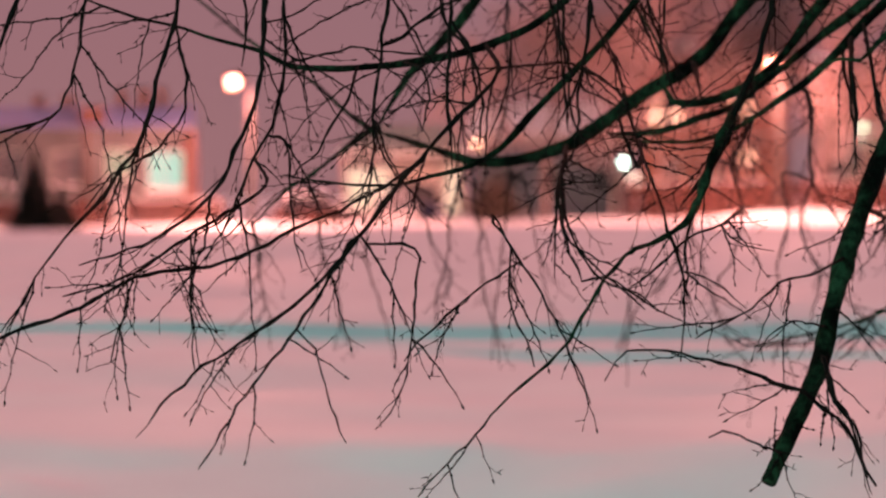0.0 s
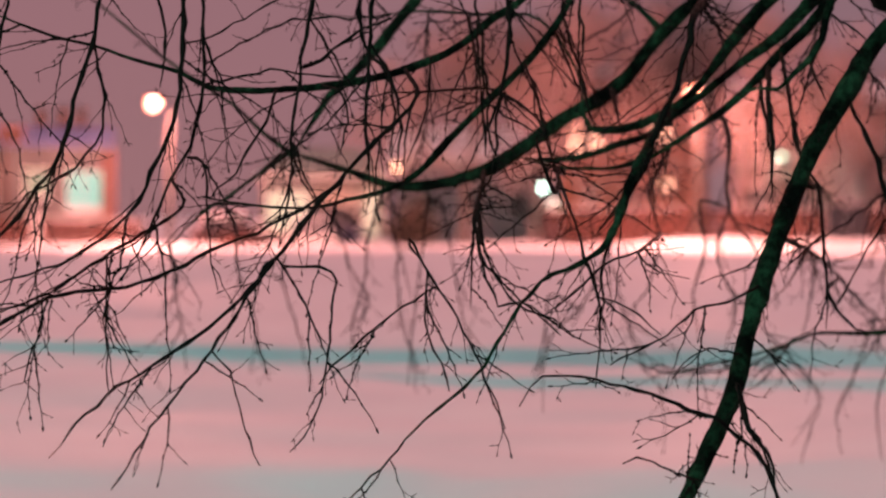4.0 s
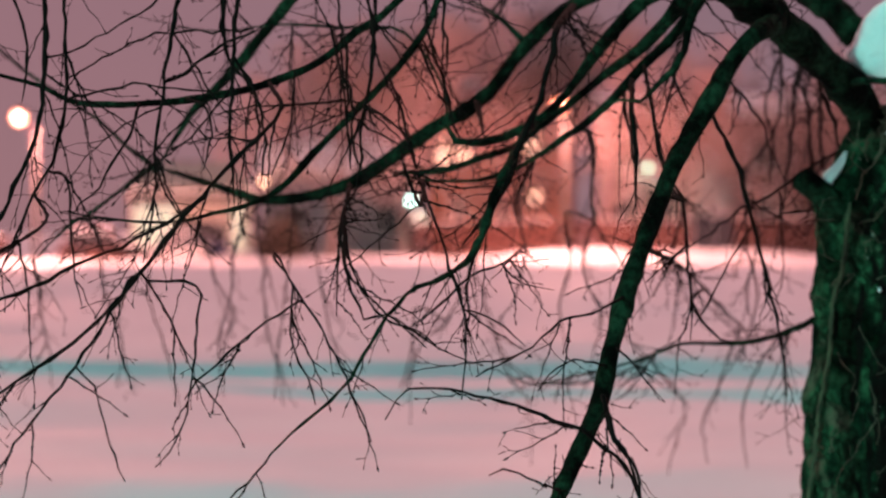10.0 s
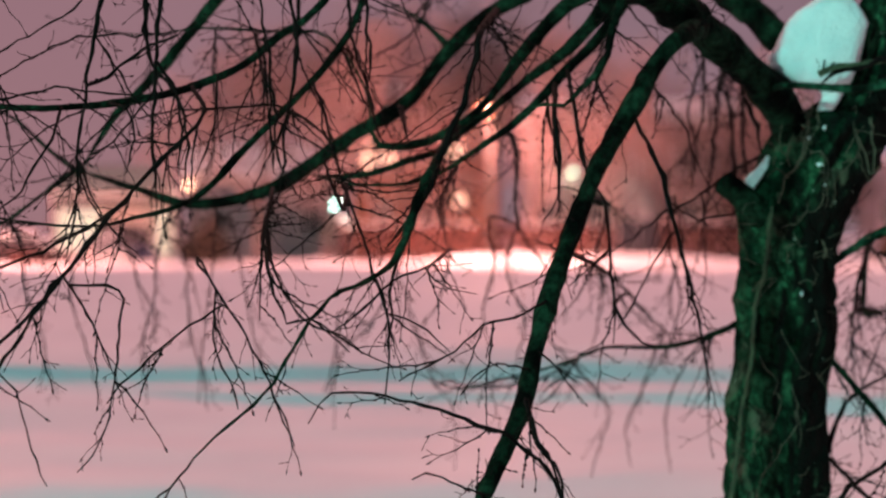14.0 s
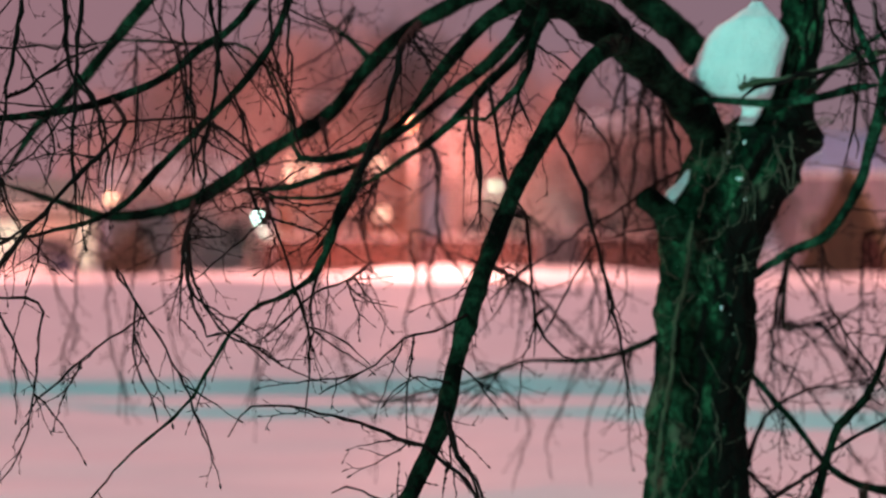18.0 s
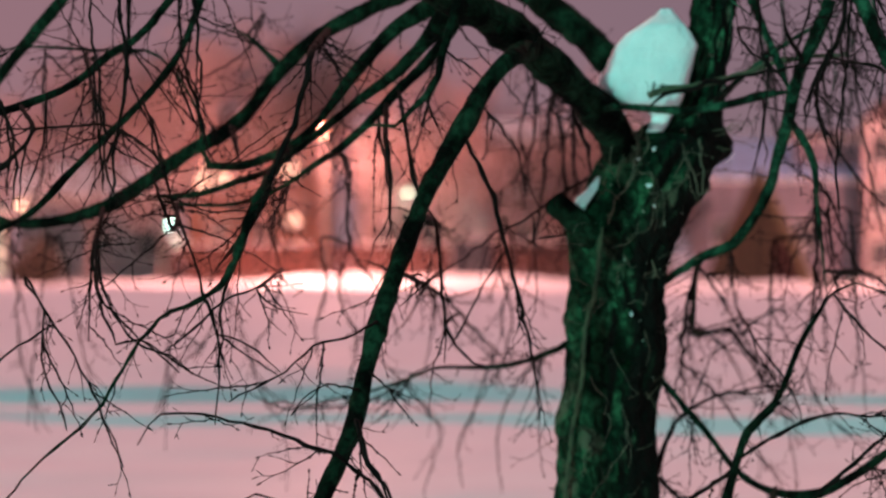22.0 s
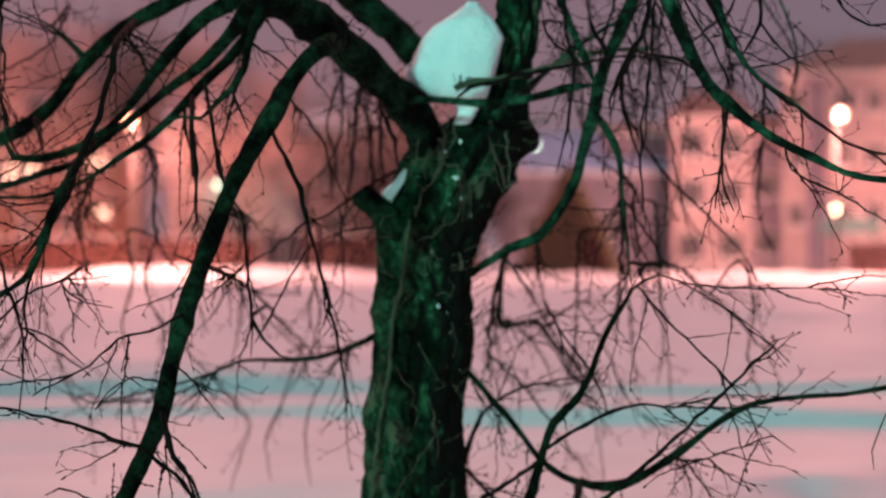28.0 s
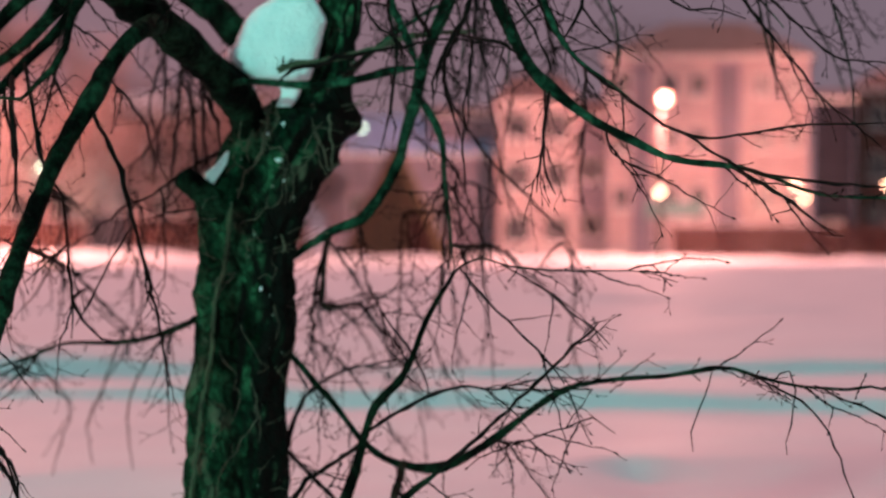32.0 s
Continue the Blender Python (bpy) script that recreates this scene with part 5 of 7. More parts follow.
limb([(0.026, -0.006, 1.155, 0.0100), (0.138, -0.032, 1.154, 0.0096), (0.209, -0.149, 1.061, 0.0094), (0.264, -0.255, 0.970, 0.0083), (0.307, -0.342, 0.895, 0.0093), (0.365, -0.427, 0.853, 0.0102), (0.448, -0.535, 0.841, 0.0142), (0.515, -0.631, 0.881, 0.0128), (0.578, -0.737, 0.949, 0.0108), (0.637, -0.846, 1.023, 0.0089), (0.696, -0.950, 1.081, 0.0087), (0.766, -1.062, 1.108, 0.0068), (0.880, -1.251, 1.130, 0.0058), (0.942, -1.364, 1.155, 0.0058), (0.968, -1.411, 1.154, 0.0050), (1.017, -1.509, 1.134, 0.0042), (1.065, -1.606, 1.121, 0.0037), (1.126, -1.734, 1.119, 0.0037), (1.155, -1.798, 1.127, 0.0032), (1.195, -1.896, 1.111, 0.0014)], 0.9, 834, 0.22)
limb([(0.992, -1.460, 1.144, 0.0026), (0.935, -1.796, 1.116, 0.0026), (0.988, -1.839, 1.071, 0.0020), (1.028, -1.880, 0.993, 0.0020), (1.052, -1.922, 0.874, 0.0015), (1.057, -1.940, 0.812, 0.0014)], 0, 103)
limb([(1.083, -1.644, 1.121, 0.0026), (1.061, -1.871, 1.098, 0.0026), (1.123, -1.947, 1.064, 0.0025), (1.151, -1.985, 1.037, 0.0014)], 0, 973)
limb([(1.027, -1.529, 1.131, 0.0015), (0.937, -1.775, 1.166, 0.0015), (0.952, -1.782, 1.169, 0.0015), (0.961, -1.786, 1.122, 0.0015), (0.958, -1.785, 1.041, 0.0015), (0.946, -1.779, 0.994, 0.0010), (0.948, -1.780, 0.967, 0.0010)], 0, 571)
limb([(0.935, -1.352, 1.152, 0.0015), (0.771, -1.705, 1.107, 0.0015), (0.740, -1.692, 1.019, 0.0015), (0.742, -1.693, 0.972, 0.0010)], 0, 984)
limb([(0.237, -1.280, 0.908, 0.0051), (0.340, -1.281, 0.992, 0.0043), (0.418, -1.358, 1.080, 0.0037), (0.483, -1.426, 1.166, 0.0037), (0.536, -1.484, 1.236, 0.0031), (0.567, -1.519, 1.279, 0.0014)], 0.9, 350, 0.22)
limb([(0.559, -0.705, 0.928, 0.0027), (0.458, -1.326, 0.979, 0.0021), (0.518, -1.409, 1.018, 0.0016), (0.568, -1.475, 1.036, 0.0016), (0.605, -1.533, 1.007, 0.0010)], 0.9, 332, 0.22)
limb([(0.382, -0.448, 0.850, 0.0108), (0.179, -1.077, 0.809, 0.0103), (0.209, -1.180, 0.860, 0.0090), (0.245, -1.305, 0.919, 0.0014)], 0.9, 34, 0.22)
limb([(0.103, -0.745, 0.675, 0.0162), (0.122, -0.791, 0.784, 0.0147), (0.142, -0.831, 0.876, 0.0133), (0.160, -0.876, 0.982, 0.0119), (0.175, -0.906, 1.050, 0.0106), (0.217, -0.945, 1.103, 0.0105), (0.245, -0.980, 1.163, 0.0082), (0.269, -1.028, 1.266, 0.0071), (0.312, -1.085, 1.368, 0.0052), (0.340, -1.116, 1.412, 0.0033), (0.382, -1.150, 1.434, 0.0022), (0.441, -1.199, 1.412, 0.0022), (0.558, -1.295, 1.399, 0.0021), (0.706, -1.423, 1.400, 0.0016), (0.783, -1.494, 1.373, 0.0011)], 0.9, 600, 0.22)
limb([(0.337, -1.113, 1.408, 0.0027), (0.375, -1.310, 1.302, 0.0027), (0.424, -1.383, 1.234, 0.0026), (0.463, -1.441, 1.181, 0.0021), (0.489, -1.491, 1.127, 0.0014)], 0.9, 180, 0.22)
limb([(0.424, -1.184, 1.419, 0.0021), (0.458, -1.413, 1.359, 0.0021), (0.515, -1.460, 1.305, 0.0021), (0.571, -1.508, 1.251, 0.0016), (0.592, -1.528, 1.224, 0.0010)], 0.9, 630, 0.22)
limb([(0.163, -0.865, 0.974, 0.0045), (0.251, -0.931, 1.043, 0.0044), (0.339, -0.995, 1.089, 0.0039), (0.377, -1.022, 1.099, 0.0033), (0.451, -1.076, 1.092, 0.0027), (0.549, -1.149, 1.091, 0.0022), (0.657, -1.232, 1.097, 0.0014)], 0.9, 944, 0.22)
limb([(0.155, -0.862, 0.951, 0.0054), (0.124, -0.726, 0.890, 0.0054), (0.071, -0.691, 0.851, 0.0054), (0.018, -0.652, 0.786, 0.0064), (-0.033, -0.608, 0.695, 0.0074)], 0.9, 691, 0.22)
limb([(0.137, -0.032, 0.876, 0.0050), (0.166, -0.186, 0.822, 0.0058), (0.198, -0.381, 0.756, 0.0057), (0.213, -0.568, 0.683, 0.0046)], 0.9, 326, 0.22)
limb([(0.010, -0.002, 0.877, 0.0085), (0.149, 0.016, 0.872, 0.0081), (0.177, 0.027, 0.928, 0.0070), (0.205, 0.038, 0.985, 0.0060), (0.241, 0.045, 1.034, 0.0044), (0.328, 0.050, 1.082, 0.0038), (0.467, 0.051, 1.113, 0.0032), (0.606, 0.048, 1.128, 0.0014)], 0.9, 205, 0.22)
limb([(0.264, -0.131, 1.498, 0.0082), (0.346, 0.285, 1.447, 0.0084), (0.418, 0.585, 1.338, 0.0087), (0.481, 0.808, 1.252, 0.0102), (0.621, 1.011, 1.255, 0.0049), (0.817, 1.294, 1.285, 0.0036), (1.026, 1.592, 1.337, 0.0014)], 0.4, 387, 0.24)
limb([(0.656, 0.925, 1.330, 0.0029), (0.245, -0.737, 1.272, 0.0028), (0.307, -0.848, 1.156, 0.0023), (0.319, -0.910, 1.070, 0.0014)], 0.4, 329, 0.24)
limb([(-0.498, 1.702, 1.210, 0.0029), (-0.410, 1.903, 1.199, 0.0028), (-0.364, 1.938, 1.117, 0.0028), (-0.232, 1.998, 0.993, 0.0028), (-0.140, 2.058, 0.846, 0.0024), (-0.171, 2.123, 0.719, 0.0019), (-0.184, 2.172, 0.612, 0.0014)], 0.4, 632, 0.24)
limb([(-0.023, 1.567, 1.167, 0.0028), (0.001, 1.863, 1.099, 0.0028), (-0.038, 1.930, 0.955, 0.0028), (-0.088, 1.999, 0.809, 0.0024), (-0.058, 2.050, 0.662, 0.0014)], 0.4, 890, 0.24)
limb([(-0.155, 0.117, 1.214, 0.0028), (0.114, 1.661, 1.126, 0.0028), (0.045, 1.825, 0.940, 0.0028), (0.044, 1.929, 0.792, 0.0024), (0.083, 2.025, 0.642, 0.0014)], 0.4, 548, 0.24)
limb([(-0.396, 1.092, 1.437, 0.0028), (-0.172, 1.867, 1.320, 0.0028), (-0.054, 1.846, 1.200, 0.0028), (0.045, 1.828, 1.100, 0.0014)], 0.4, 767, 0.24)
limb([(-0.861, 1.053, 1.591, 0.0034), (-0.848, 1.955, 1.600, 0.0033), (-0.898, 2.069, 1.398, 0.0033), (-0.970, 2.178, 1.213, 0.0033), (-1.008, 2.219, 1.150, 0.0029), (-1.067, 2.261, 1.108, 0.0029), (-1.113, 2.333, 0.981, 0.0024), (-1.141, 2.379, 0.896, 0.0014)], 0.4, 249, 0.24)
limb([(-0.920, 2.102, 1.343, 0.0029), (-0.888, 1.959, 1.319, 0.0028), (-0.858, 2.056, 1.196, 0.0028), (-0.810, 2.140, 1.091, 0.0029), (-0.736, 2.258, 0.941, 0.0024), (-0.644, 2.336, 0.863, 0.0014)], 0.4, 795, 0.24)
limb([(-1.696, 0.584, 1.604, 0.0029), (-1.682, 2.000, 1.558, 0.0028), (-1.661, 2.116, 1.358, 0.0028), (-1.639, 2.233, 1.152, 0.0029), (-1.597, 2.328, 0.984, 0.0024), (-1.575, 2.398, 0.856, 0.0014)], 0.4, 869, 0.24)
limb([(-1.757, 1.600, 1.453, 0.0029), (-1.879, 2.000, 1.518, 0.0028), (-1.840, 2.066, 1.358, 0.0028), (-1.760, 2.138, 1.196, 0.0024), (-1.860, 2.200, 1.073, 0.0014)], 0.4, 796, 0.24)
limb([(-1.559, 1.797, 1.529, 0.0029), (-1.504, 1.996, 1.559, 0.0028), (-1.462, 2.066, 1.358, 0.0028), (-1.420, 2.136, 1.155, 0.0024), (-1.377, 2.191, 0.990, 0.0014)], 0.4, 282, 0.24)
limb([(0.469, 0.763, 1.269, 0.0042), (0.777, 1.717, 1.221, 0.0038), (0.882, 1.798, 1.117, 0.0029), (0.970, 1.890, 0.991, 0.0024), (1.104, 1.986, 0.861, 0.0014)], 0.4, 693, 0.24)
limb([(0.359, 0.432, 1.373, 0.0028), (0.710, 1.774, 1.199, 0.0028), (0.772, 1.854, 1.034, 0.0024), (0.953, 1.902, 0.990, 0.0024), (1.182, 1.963, 1.068, 0.0014)], 0.4, 227, 0.24)
limb([(0.122, 1.610, 2.266, 0.0029), (0.065, 1.621, 2.266, 0.0028), (0.118, 1.687, 2.094, 0.0028), (0.170, 1.745, 1.939, 0.0023), (0.162, 1.806, 1.801, 0.0014)], 0.4, 255, 0.24)
limb([(0.070, 1.628, 2.249, 0.0029), (0.122, 1.610, 2.266, 0.0028), (0.195, 1.672, 2.074, 0.0028), (0.246, 1.722, 1.918, 0.0023), (0.241, 1.790, 1.741, 0.0014)], 0.4, 68, 0.24)
limb([(-2.215, 1.653, 1.423, 0.0034), (-2.070, 1.797, 1.435, 0.0032), (-2.055, 1.932, 1.255, 0.0028), (-2.000, 2.075, 1.069, 0.0024), (-1.963, 2.199, 0.899, 0.0014)], 0.4, 706, 0.24)
limb([(-2.329, -0.011, 1.427, 0.0032), (-2.442, 1.906, 1.258, 0.0028), (-2.422, 2.036, 1.114, 0.0024), (-2.412, 2.182, 0.944, 0.0014)], 0.4, 440, 0.24)
limb([(-1.595, 0.546, 1.604, 0.0034), (-1.559, 1.797, 1.529, 0.0032), (-1.577, 1.914, 1.351, 0.0028), (-1.596, 2.044, 1.148, 0.0024), (-1.615, 2.199, 0.896, 0.0014)], 0.4, 798, 0.24)
limb([(-0.993, 2.203, 1.175, 0.0034), (-1.130, 1.777, 1.232, 0.0032), (-1.135, 2.002, 1.065, 0.0028), (-1.165, 2.180, 0.935, 0.0014)], 0.4, 359, 0.24)
limb([(-0.471, 0.479, 1.145, 0.0037), (-0.377, 1.835, 1.017, 0.0037), (-0.477, 1.971, 0.971, 0.0033), (-0.599, 2.121, 0.950, 0.0029), (-0.689, 2.229, 0.969, 0.0024), (-0.779, 2.350, 1.026, 0.0014)], 0.4, 857, 0.24)
limb([(0.925, 0.516, 2.128, 0.0028), (1.357, 1.540, 2.021, 0.0028), (1.347, 1.605, 1.801, 0.0024), (1.381, 1.644, 1.619, 0.0024), (1.511, 1.647, 1.497, 0.0014)], 0.4, 614, 0.24)
limb([(0.443, -0.687, 1.991, 0.0033), (1.189, 1.610, 1.921, 0.0028), (1.180, 1.685, 1.680, 0.0024), (1.317, 1.712, 1.477, 0.0014)], 0.4, 112, 0.24)
limb([(0.484, -1.356, 2.047, 0.0028), (1.515, 1.503, 2.062, 0.0028), (1.497, 1.577, 1.842, 0.0024), (1.588, 1.621, 1.599, 0.0014)], 0.4, 394, 0.24)
limb([(0.862, 1.254, 1.314, 0.0027), (0.985, 1.318, 1.146, 0.0027), (1.100, 1.427, 0.963, 0.0023), (1.300, 1.529, 0.794, 0.0019), (1.511, 1.648, 0.576, 0.0014)], 0.4, 716, 0.24)
limb([(0.679, 1.096, 1.264, 0.0027), (0.861, 1.378, 1.107, 0.0027), (1.013, 1.551, 0.878, 0.0023), (1.121, 1.773, 0.576, 0.0014)], 0.4, 687, 0.24)
limb([(-1.989, 0.198, 1.684, 0.0107), (-2.094, 0.534, 1.766, 0.0072), (-2.184, 0.663, 1.848, 0.0062), (-2.295, 0.799, 1.923, 0.0053), (-2.408, 0.933, 2.000, 0.0054), (-2.526, 1.078, 2.098, 0.0048), (-2.626, 1.195, 2.179, 0.0042), (-2.769, 1.350, 2.283, 0.0014)], 0.3, 372, 0.2)
limb([(-2.329, -1.320, 2.293, 0.0047), (-2.290, -1.388, 2.115, 0.0040), (-2.275, -1.414, 2.048, 0.0035), (-2.254, -1.440, 1.981, 0.0030), (-2.240, -1.461, 1.928, 0.0030), (-2.240, -1.488, 1.862, 0.0025), (-2.249, -1.515, 1.797, 0.0014)], 0.3, 802, 0.2)
limb([(-1.772, -1.348, 1.913, 0.0040), (-1.723, -1.330, 1.833, 0.0035), (-1.707, -1.347, 1.780, 0.0030), (-1.704, -1.380, 1.673, 0.0025), (-1.710, -1.400, 1.607, 0.0014)], 0.3, 945, 0.2)
limb([(-2.157, -1.356, 1.811, 0.0030), (-2.061, -1.433, 1.827, 0.0025), (-1.970, -1.458, 1.839, 0.0020), (-1.879, -1.484, 1.825, 0.0020), (-1.827, -1.500, 1.822, 0.0014)], 0.3, 487, 0.2)
limb([(-2.198, -1.533, 1.894, 0.0025), (-2.144, -1.327, 1.924, 0.0020), (-2.091, -1.342, 1.957, 0.0020), (-2.012, -1.363, 1.995, 0.0020), (-1.959, -1.378, 2.027, 0.0020), (-1.906, -1.400, 2.090, 0.0020)], 0.2, 253, 0.2)
limb([(-2.150, -1.498, 1.848, 0.0021), (-2.021, -1.103, 1.953, 0.0021), (-1.884, -1.100, 1.988, 0.0021), (-1.720, -1.100, 1.996, 0.0014)], 0.2, 955, 0.2)
limb([(-1.934, -1.350, 1.850, 0.0030), (-1.908, -1.310, 1.860, 0.0030), (-1.855, -1.337, 1.899, 0.0030), (-1.789, -1.370, 1.943, 0.0030), (-1.723, -1.400, 1.967, 0.0014)], 0.3, 634, 0.2)
limb([(-1.992, -1.267, 1.806, 0.0035), (-2.010, -1.427, 1.723, 0.0030), (-2.054, -1.456, 1.658, 0.0030), (-2.079, -1.476, 1.605, 0.0025), (-2.135, -1.508, 1.541, 0.0014)], 0.4, 172, 0.24)
limb([(-1.886, -1.214, 1.817, 0.0030), (-1.842, -1.321, 1.800, 0.0025), (-1.826, -1.339, 1.767, 0.0025), (-1.822, -1.359, 1.726, 0.0025), (-1.841, -1.400, 1.646, 0.0014)], 0.4, 430, 0.24)
limb([(-1.512, -1.106, 1.983, 0.0031), (-1.508, -1.110, 1.969, 0.0026), (-1.503, -1.144, 1.857, 0.0026), (-1.497, -1.177, 1.747, 0.0026), (-1.492, -1.207, 1.651, 0.0014)], 0.4, 352, 0.24)
limb([(-1.461, -1.208, 2.313, 0.0047), (-1.457, -1.257, 2.133, 0.0041), (-1.455, -1.276, 2.064, 0.0041), (-1.443, -1.303, 1.969, 0.0040), (-1.451, -1.333, 1.861, 0.0040), (-1.466, -1.359, 1.767, 0.0030), (-1.480, -1.385, 1.673, 0.0025), (-1.488, -1.407, 1.594, 0.0014)], 0.4, 242, 0.24)
limb([(-1.622, -1.102, 1.893, 0.0026), (-1.632, -1.146, 1.775, 0.0021), (-1.653, -1.173, 1.706, 0.0021), (-1.681, -1.201, 1.637, 0.0014)], 0.3, 692, 0.2)
limb([(-1.445, -0.850, 1.823, 0.0033), (-1.474, -0.807, 1.832, 0.0027), (-1.603, -0.802, 1.825, 0.0027), (-1.717, -0.800, 1.818, 0.0022), (-1.817, -0.800, 1.796, 0.0014)], 0.4, 911, 0.24)
limb([(-1.445, -0.850, 1.823, 0.0037), (-1.385, -1.012, 1.774, 0.0032), (-1.344, -1.015, 1.725, 0.0014)], 0.3, 881, 0.2)
limb([(-1.377, -0.814, 1.894, 0.0037), (-1.359, -1.042, 1.794, 0.0032), (-1.348, -1.075, 1.723, 0.0026), (-1.323, -1.116, 1.640, 0.0014)], 0.4, 475, 0.24)
limb([(-1.250, -0.821, 2.334, 0.0050), (-1.245, -0.862, 2.144, 0.0043), (-1.243, -0.884, 2.043, 0.0032), (-1.230, -0.904, 1.956, 0.0027), (-1.246, -0.921, 1.870, 0.0014)], 0.4, 821, 0.24)
limb([(-1.103, -0.221, 1.862, 0.0040), (-1.108, -0.431, 1.791, 0.0034), (-1.096, -0.432, 1.748, 0.0014)], 0, 666)
limb([(-1.419, 0.474, 1.651, 0.0052), (-1.506, -0.954, 1.516, 0.0037), (-1.518, -1.108, 1.420, 0.0026), (-1.530, -1.305, 1.302, 0.0014)], 0.5, 939, 0.2)
limb([(-1.499, -0.925, 1.535, 0.0037), (-1.487, -1.092, 1.420, 0.0031), (-1.449, -1.161, 1.339, 0.0026), (-1.411, -1.208, 1.293, 0.0026), (-1.347, -1.266, 1.267, 0.0020), (-1.297, -1.319, 1.229, 0.0014)], 0.5, 481, 0.2)
limb([(-1.274, -0.430, 1.644, 0.0037), (-1.280, -1.096, 1.530, 0.0031), (-1.257, -1.155, 1.448, 0.0031), (-1.241, -1.204, 1.380, 0.0031), (-1.225, -1.261, 1.301, 0.0026), (-1.224, -1.325, 1.209, 0.0014)], 0.5, 831, 0.2)
limb([(-0.815, 1.140, 1.463, 0.0030), (-1.135, -1.373, 1.430, 0.0025), (-1.226, -1.420, 1.397, 0.0025), (-1.295, -1.471, 1.333, 0.0025), (-1.364, -1.514, 1.289, 0.0014)], 0.3, 492, 0.2)
limb([(-1.144, -1.377, 1.426, 0.0025), (-1.130, -1.457, 1.398, 0.0025), (-1.101, -1.488, 1.379, 0.0020), (-1.042, -1.544, 1.367, 0.0010)], 0.3, 2, 0.2)
limb([(-1.228, -1.249, 1.316, 0.0025), (-1.190, -1.461, 1.306, 0.0020), (-1.154, -1.492, 1.281, 0.0020), (-1.106, -1.537, 1.238, 0.0010)], 0.3, 872, 0.2)
limb([(-2.305, -1.691, 1.511, 0.0030), (-2.340, -1.487, 1.412, 0.0025), (-2.361, -1.545, 1.337, 0.0020), (-2.360, -1.624, 1.226, 0.0014)], 0.4, 806, 0.24)
limb([(-2.191, -1.551, 1.641, 0.0031), (-2.153, -1.409, 1.619, 0.0030), (-2.145, -1.481, 1.515, 0.0025), (-2.133, -1.544, 1.426, 0.0020), (-2.111, -1.607, 1.338, 0.0014)], 0.4, 503, 0.24)
limb([(0.276, -0.378, 2.403, 0.0124), (0.295, -0.433, 2.288, 0.0112), (0.308, -0.472, 2.206, 0.0112), (0.333, -0.524, 2.109, 0.0111), (0.358, -0.575, 2.013, 0.0111), (0.375, -0.614, 1.942, 0.0014)], 0.4, 857, 0.24)
limb([(0.372, -0.894, 1.980, 0.0055), (0.437, -0.670, 1.886, 0.0046), (0.446, -0.701, 1.824, 0.0035), (0.460, -0.744, 1.739, 0.0014)], 0.5, 755, 0.2)
limb([(0.342, -1.336, 2.266, 0.0035), (0.361, -1.368, 2.166, 0.0032), (0.375, -1.391, 2.095, 0.0026), (0.407, -1.423, 2.025, 0.0026), (0.439, -1.454, 1.955, 0.0021), (0.458, -1.480, 1.885, 0.0014)], 0.4, 61, 0.24)
limb([(0.319, -0.523, 1.936, 0.0034), (0.284, -0.691, 1.884, 0.0034), (0.269, -0.687, 1.793, 0.0023), (0.248, -0.681, 1.703, 0.0014)], 0.4, 694, 0.24)
limb([(0.478, -0.854, 2.322, 0.0044), (0.468, -0.870, 2.217, 0.0040), (0.458, -0.885, 2.111, 0.0034), (0.449, -0.900, 2.007, 0.0028), (0.433, -0.916, 1.888, 0.0022), (0.403, -0.936, 1.726, 0.0014)], 0.4, 112, 0.24)
limb([(0.437, -0.889, 2.092, 0.0055), (0.455, -0.683, 2.007, 0.0040), (0.416, -0.696, 1.953, 0.0035), (0.392, -0.723, 1.868, 0.0014)], 0.4, 866, 0.24)
limb([(0.478, -0.506, 1.725, 0.0044), (0.667, 0.113, 1.642, 0.0045), (0.695, 0.188, 1.541, 0.0039), (0.730, 0.344, 1.334, 0.0033), (0.740, 0.425, 1.227, 0.0014)], 0.5, 68, 0.2)
limb([(0.650, 0.077, 1.691, 0.0040), (0.680, 0.026, 1.690, 0.0038), (0.724, 0.139, 1.575, 0.0032), (0.800, 0.298, 1.403, 0.0026), (0.839, 0.395, 1.297, 0.0014)], 0.5, 317, 0.2)
limb([(0.346, 0.285, 1.447, 0.0062), (0.380, 0.534, 1.297, 0.0053), (0.420, 0.726, 1.149, 0.0041), (0.477, 0.914, 0.994, 0.0014)], 0.5, 739, 0.2)
limb([(0.579, 0.950, 1.254, 0.0069), (0.619, 0.876, 1.260, 0.0066), (0.735, 1.052, 1.171, 0.0057), (0.840, 1.179, 1.118, 0.0043), (1.012, 1.388, 1.020, 0.0014)], 0.5, 36, 0.2)
limb([(0.327, -0.180, 1.527, 0.0039), (0.587, 0.722, 1.400, 0.0034), (0.703, 1.061, 1.283, 0.0014)], 0.4, 882, 0.24)
limb([(-0.774, -1.157, 1.462, 0.0049), (-0.256, 1.259, 1.360, 0.0050), (-0.132, 1.424, 1.261, 0.0051), (0.024, 1.629, 1.127, 0.0014)], 0.4, 56, 0.24)
limb([(-0.639, -0.995, 1.468, 0.0032), (-0.695, -1.034, 1.424, 0.0027), (-0.759, -1.078, 1.376, 0.0014)], 0.3, 702, 0.2)
limb([(-0.466, -0.956, 1.515, 0.0027), (-0.499, -0.900, 1.465, 0.0022), (-0.530, -0.865, 1.392, 0.0022), (-0.561, -0.831, 1.319, 0.0022), (-0.592, -0.800, 1.258, 0.0014)], 0.3, 965, 0.2)
limb([(-0.870, -1.292, 1.231, 0.0025), (-0.852, -1.525, 1.196, 0.0020), (-0.820, -1.574, 1.169, 0.0010)], 0.3, 195, 0.2)
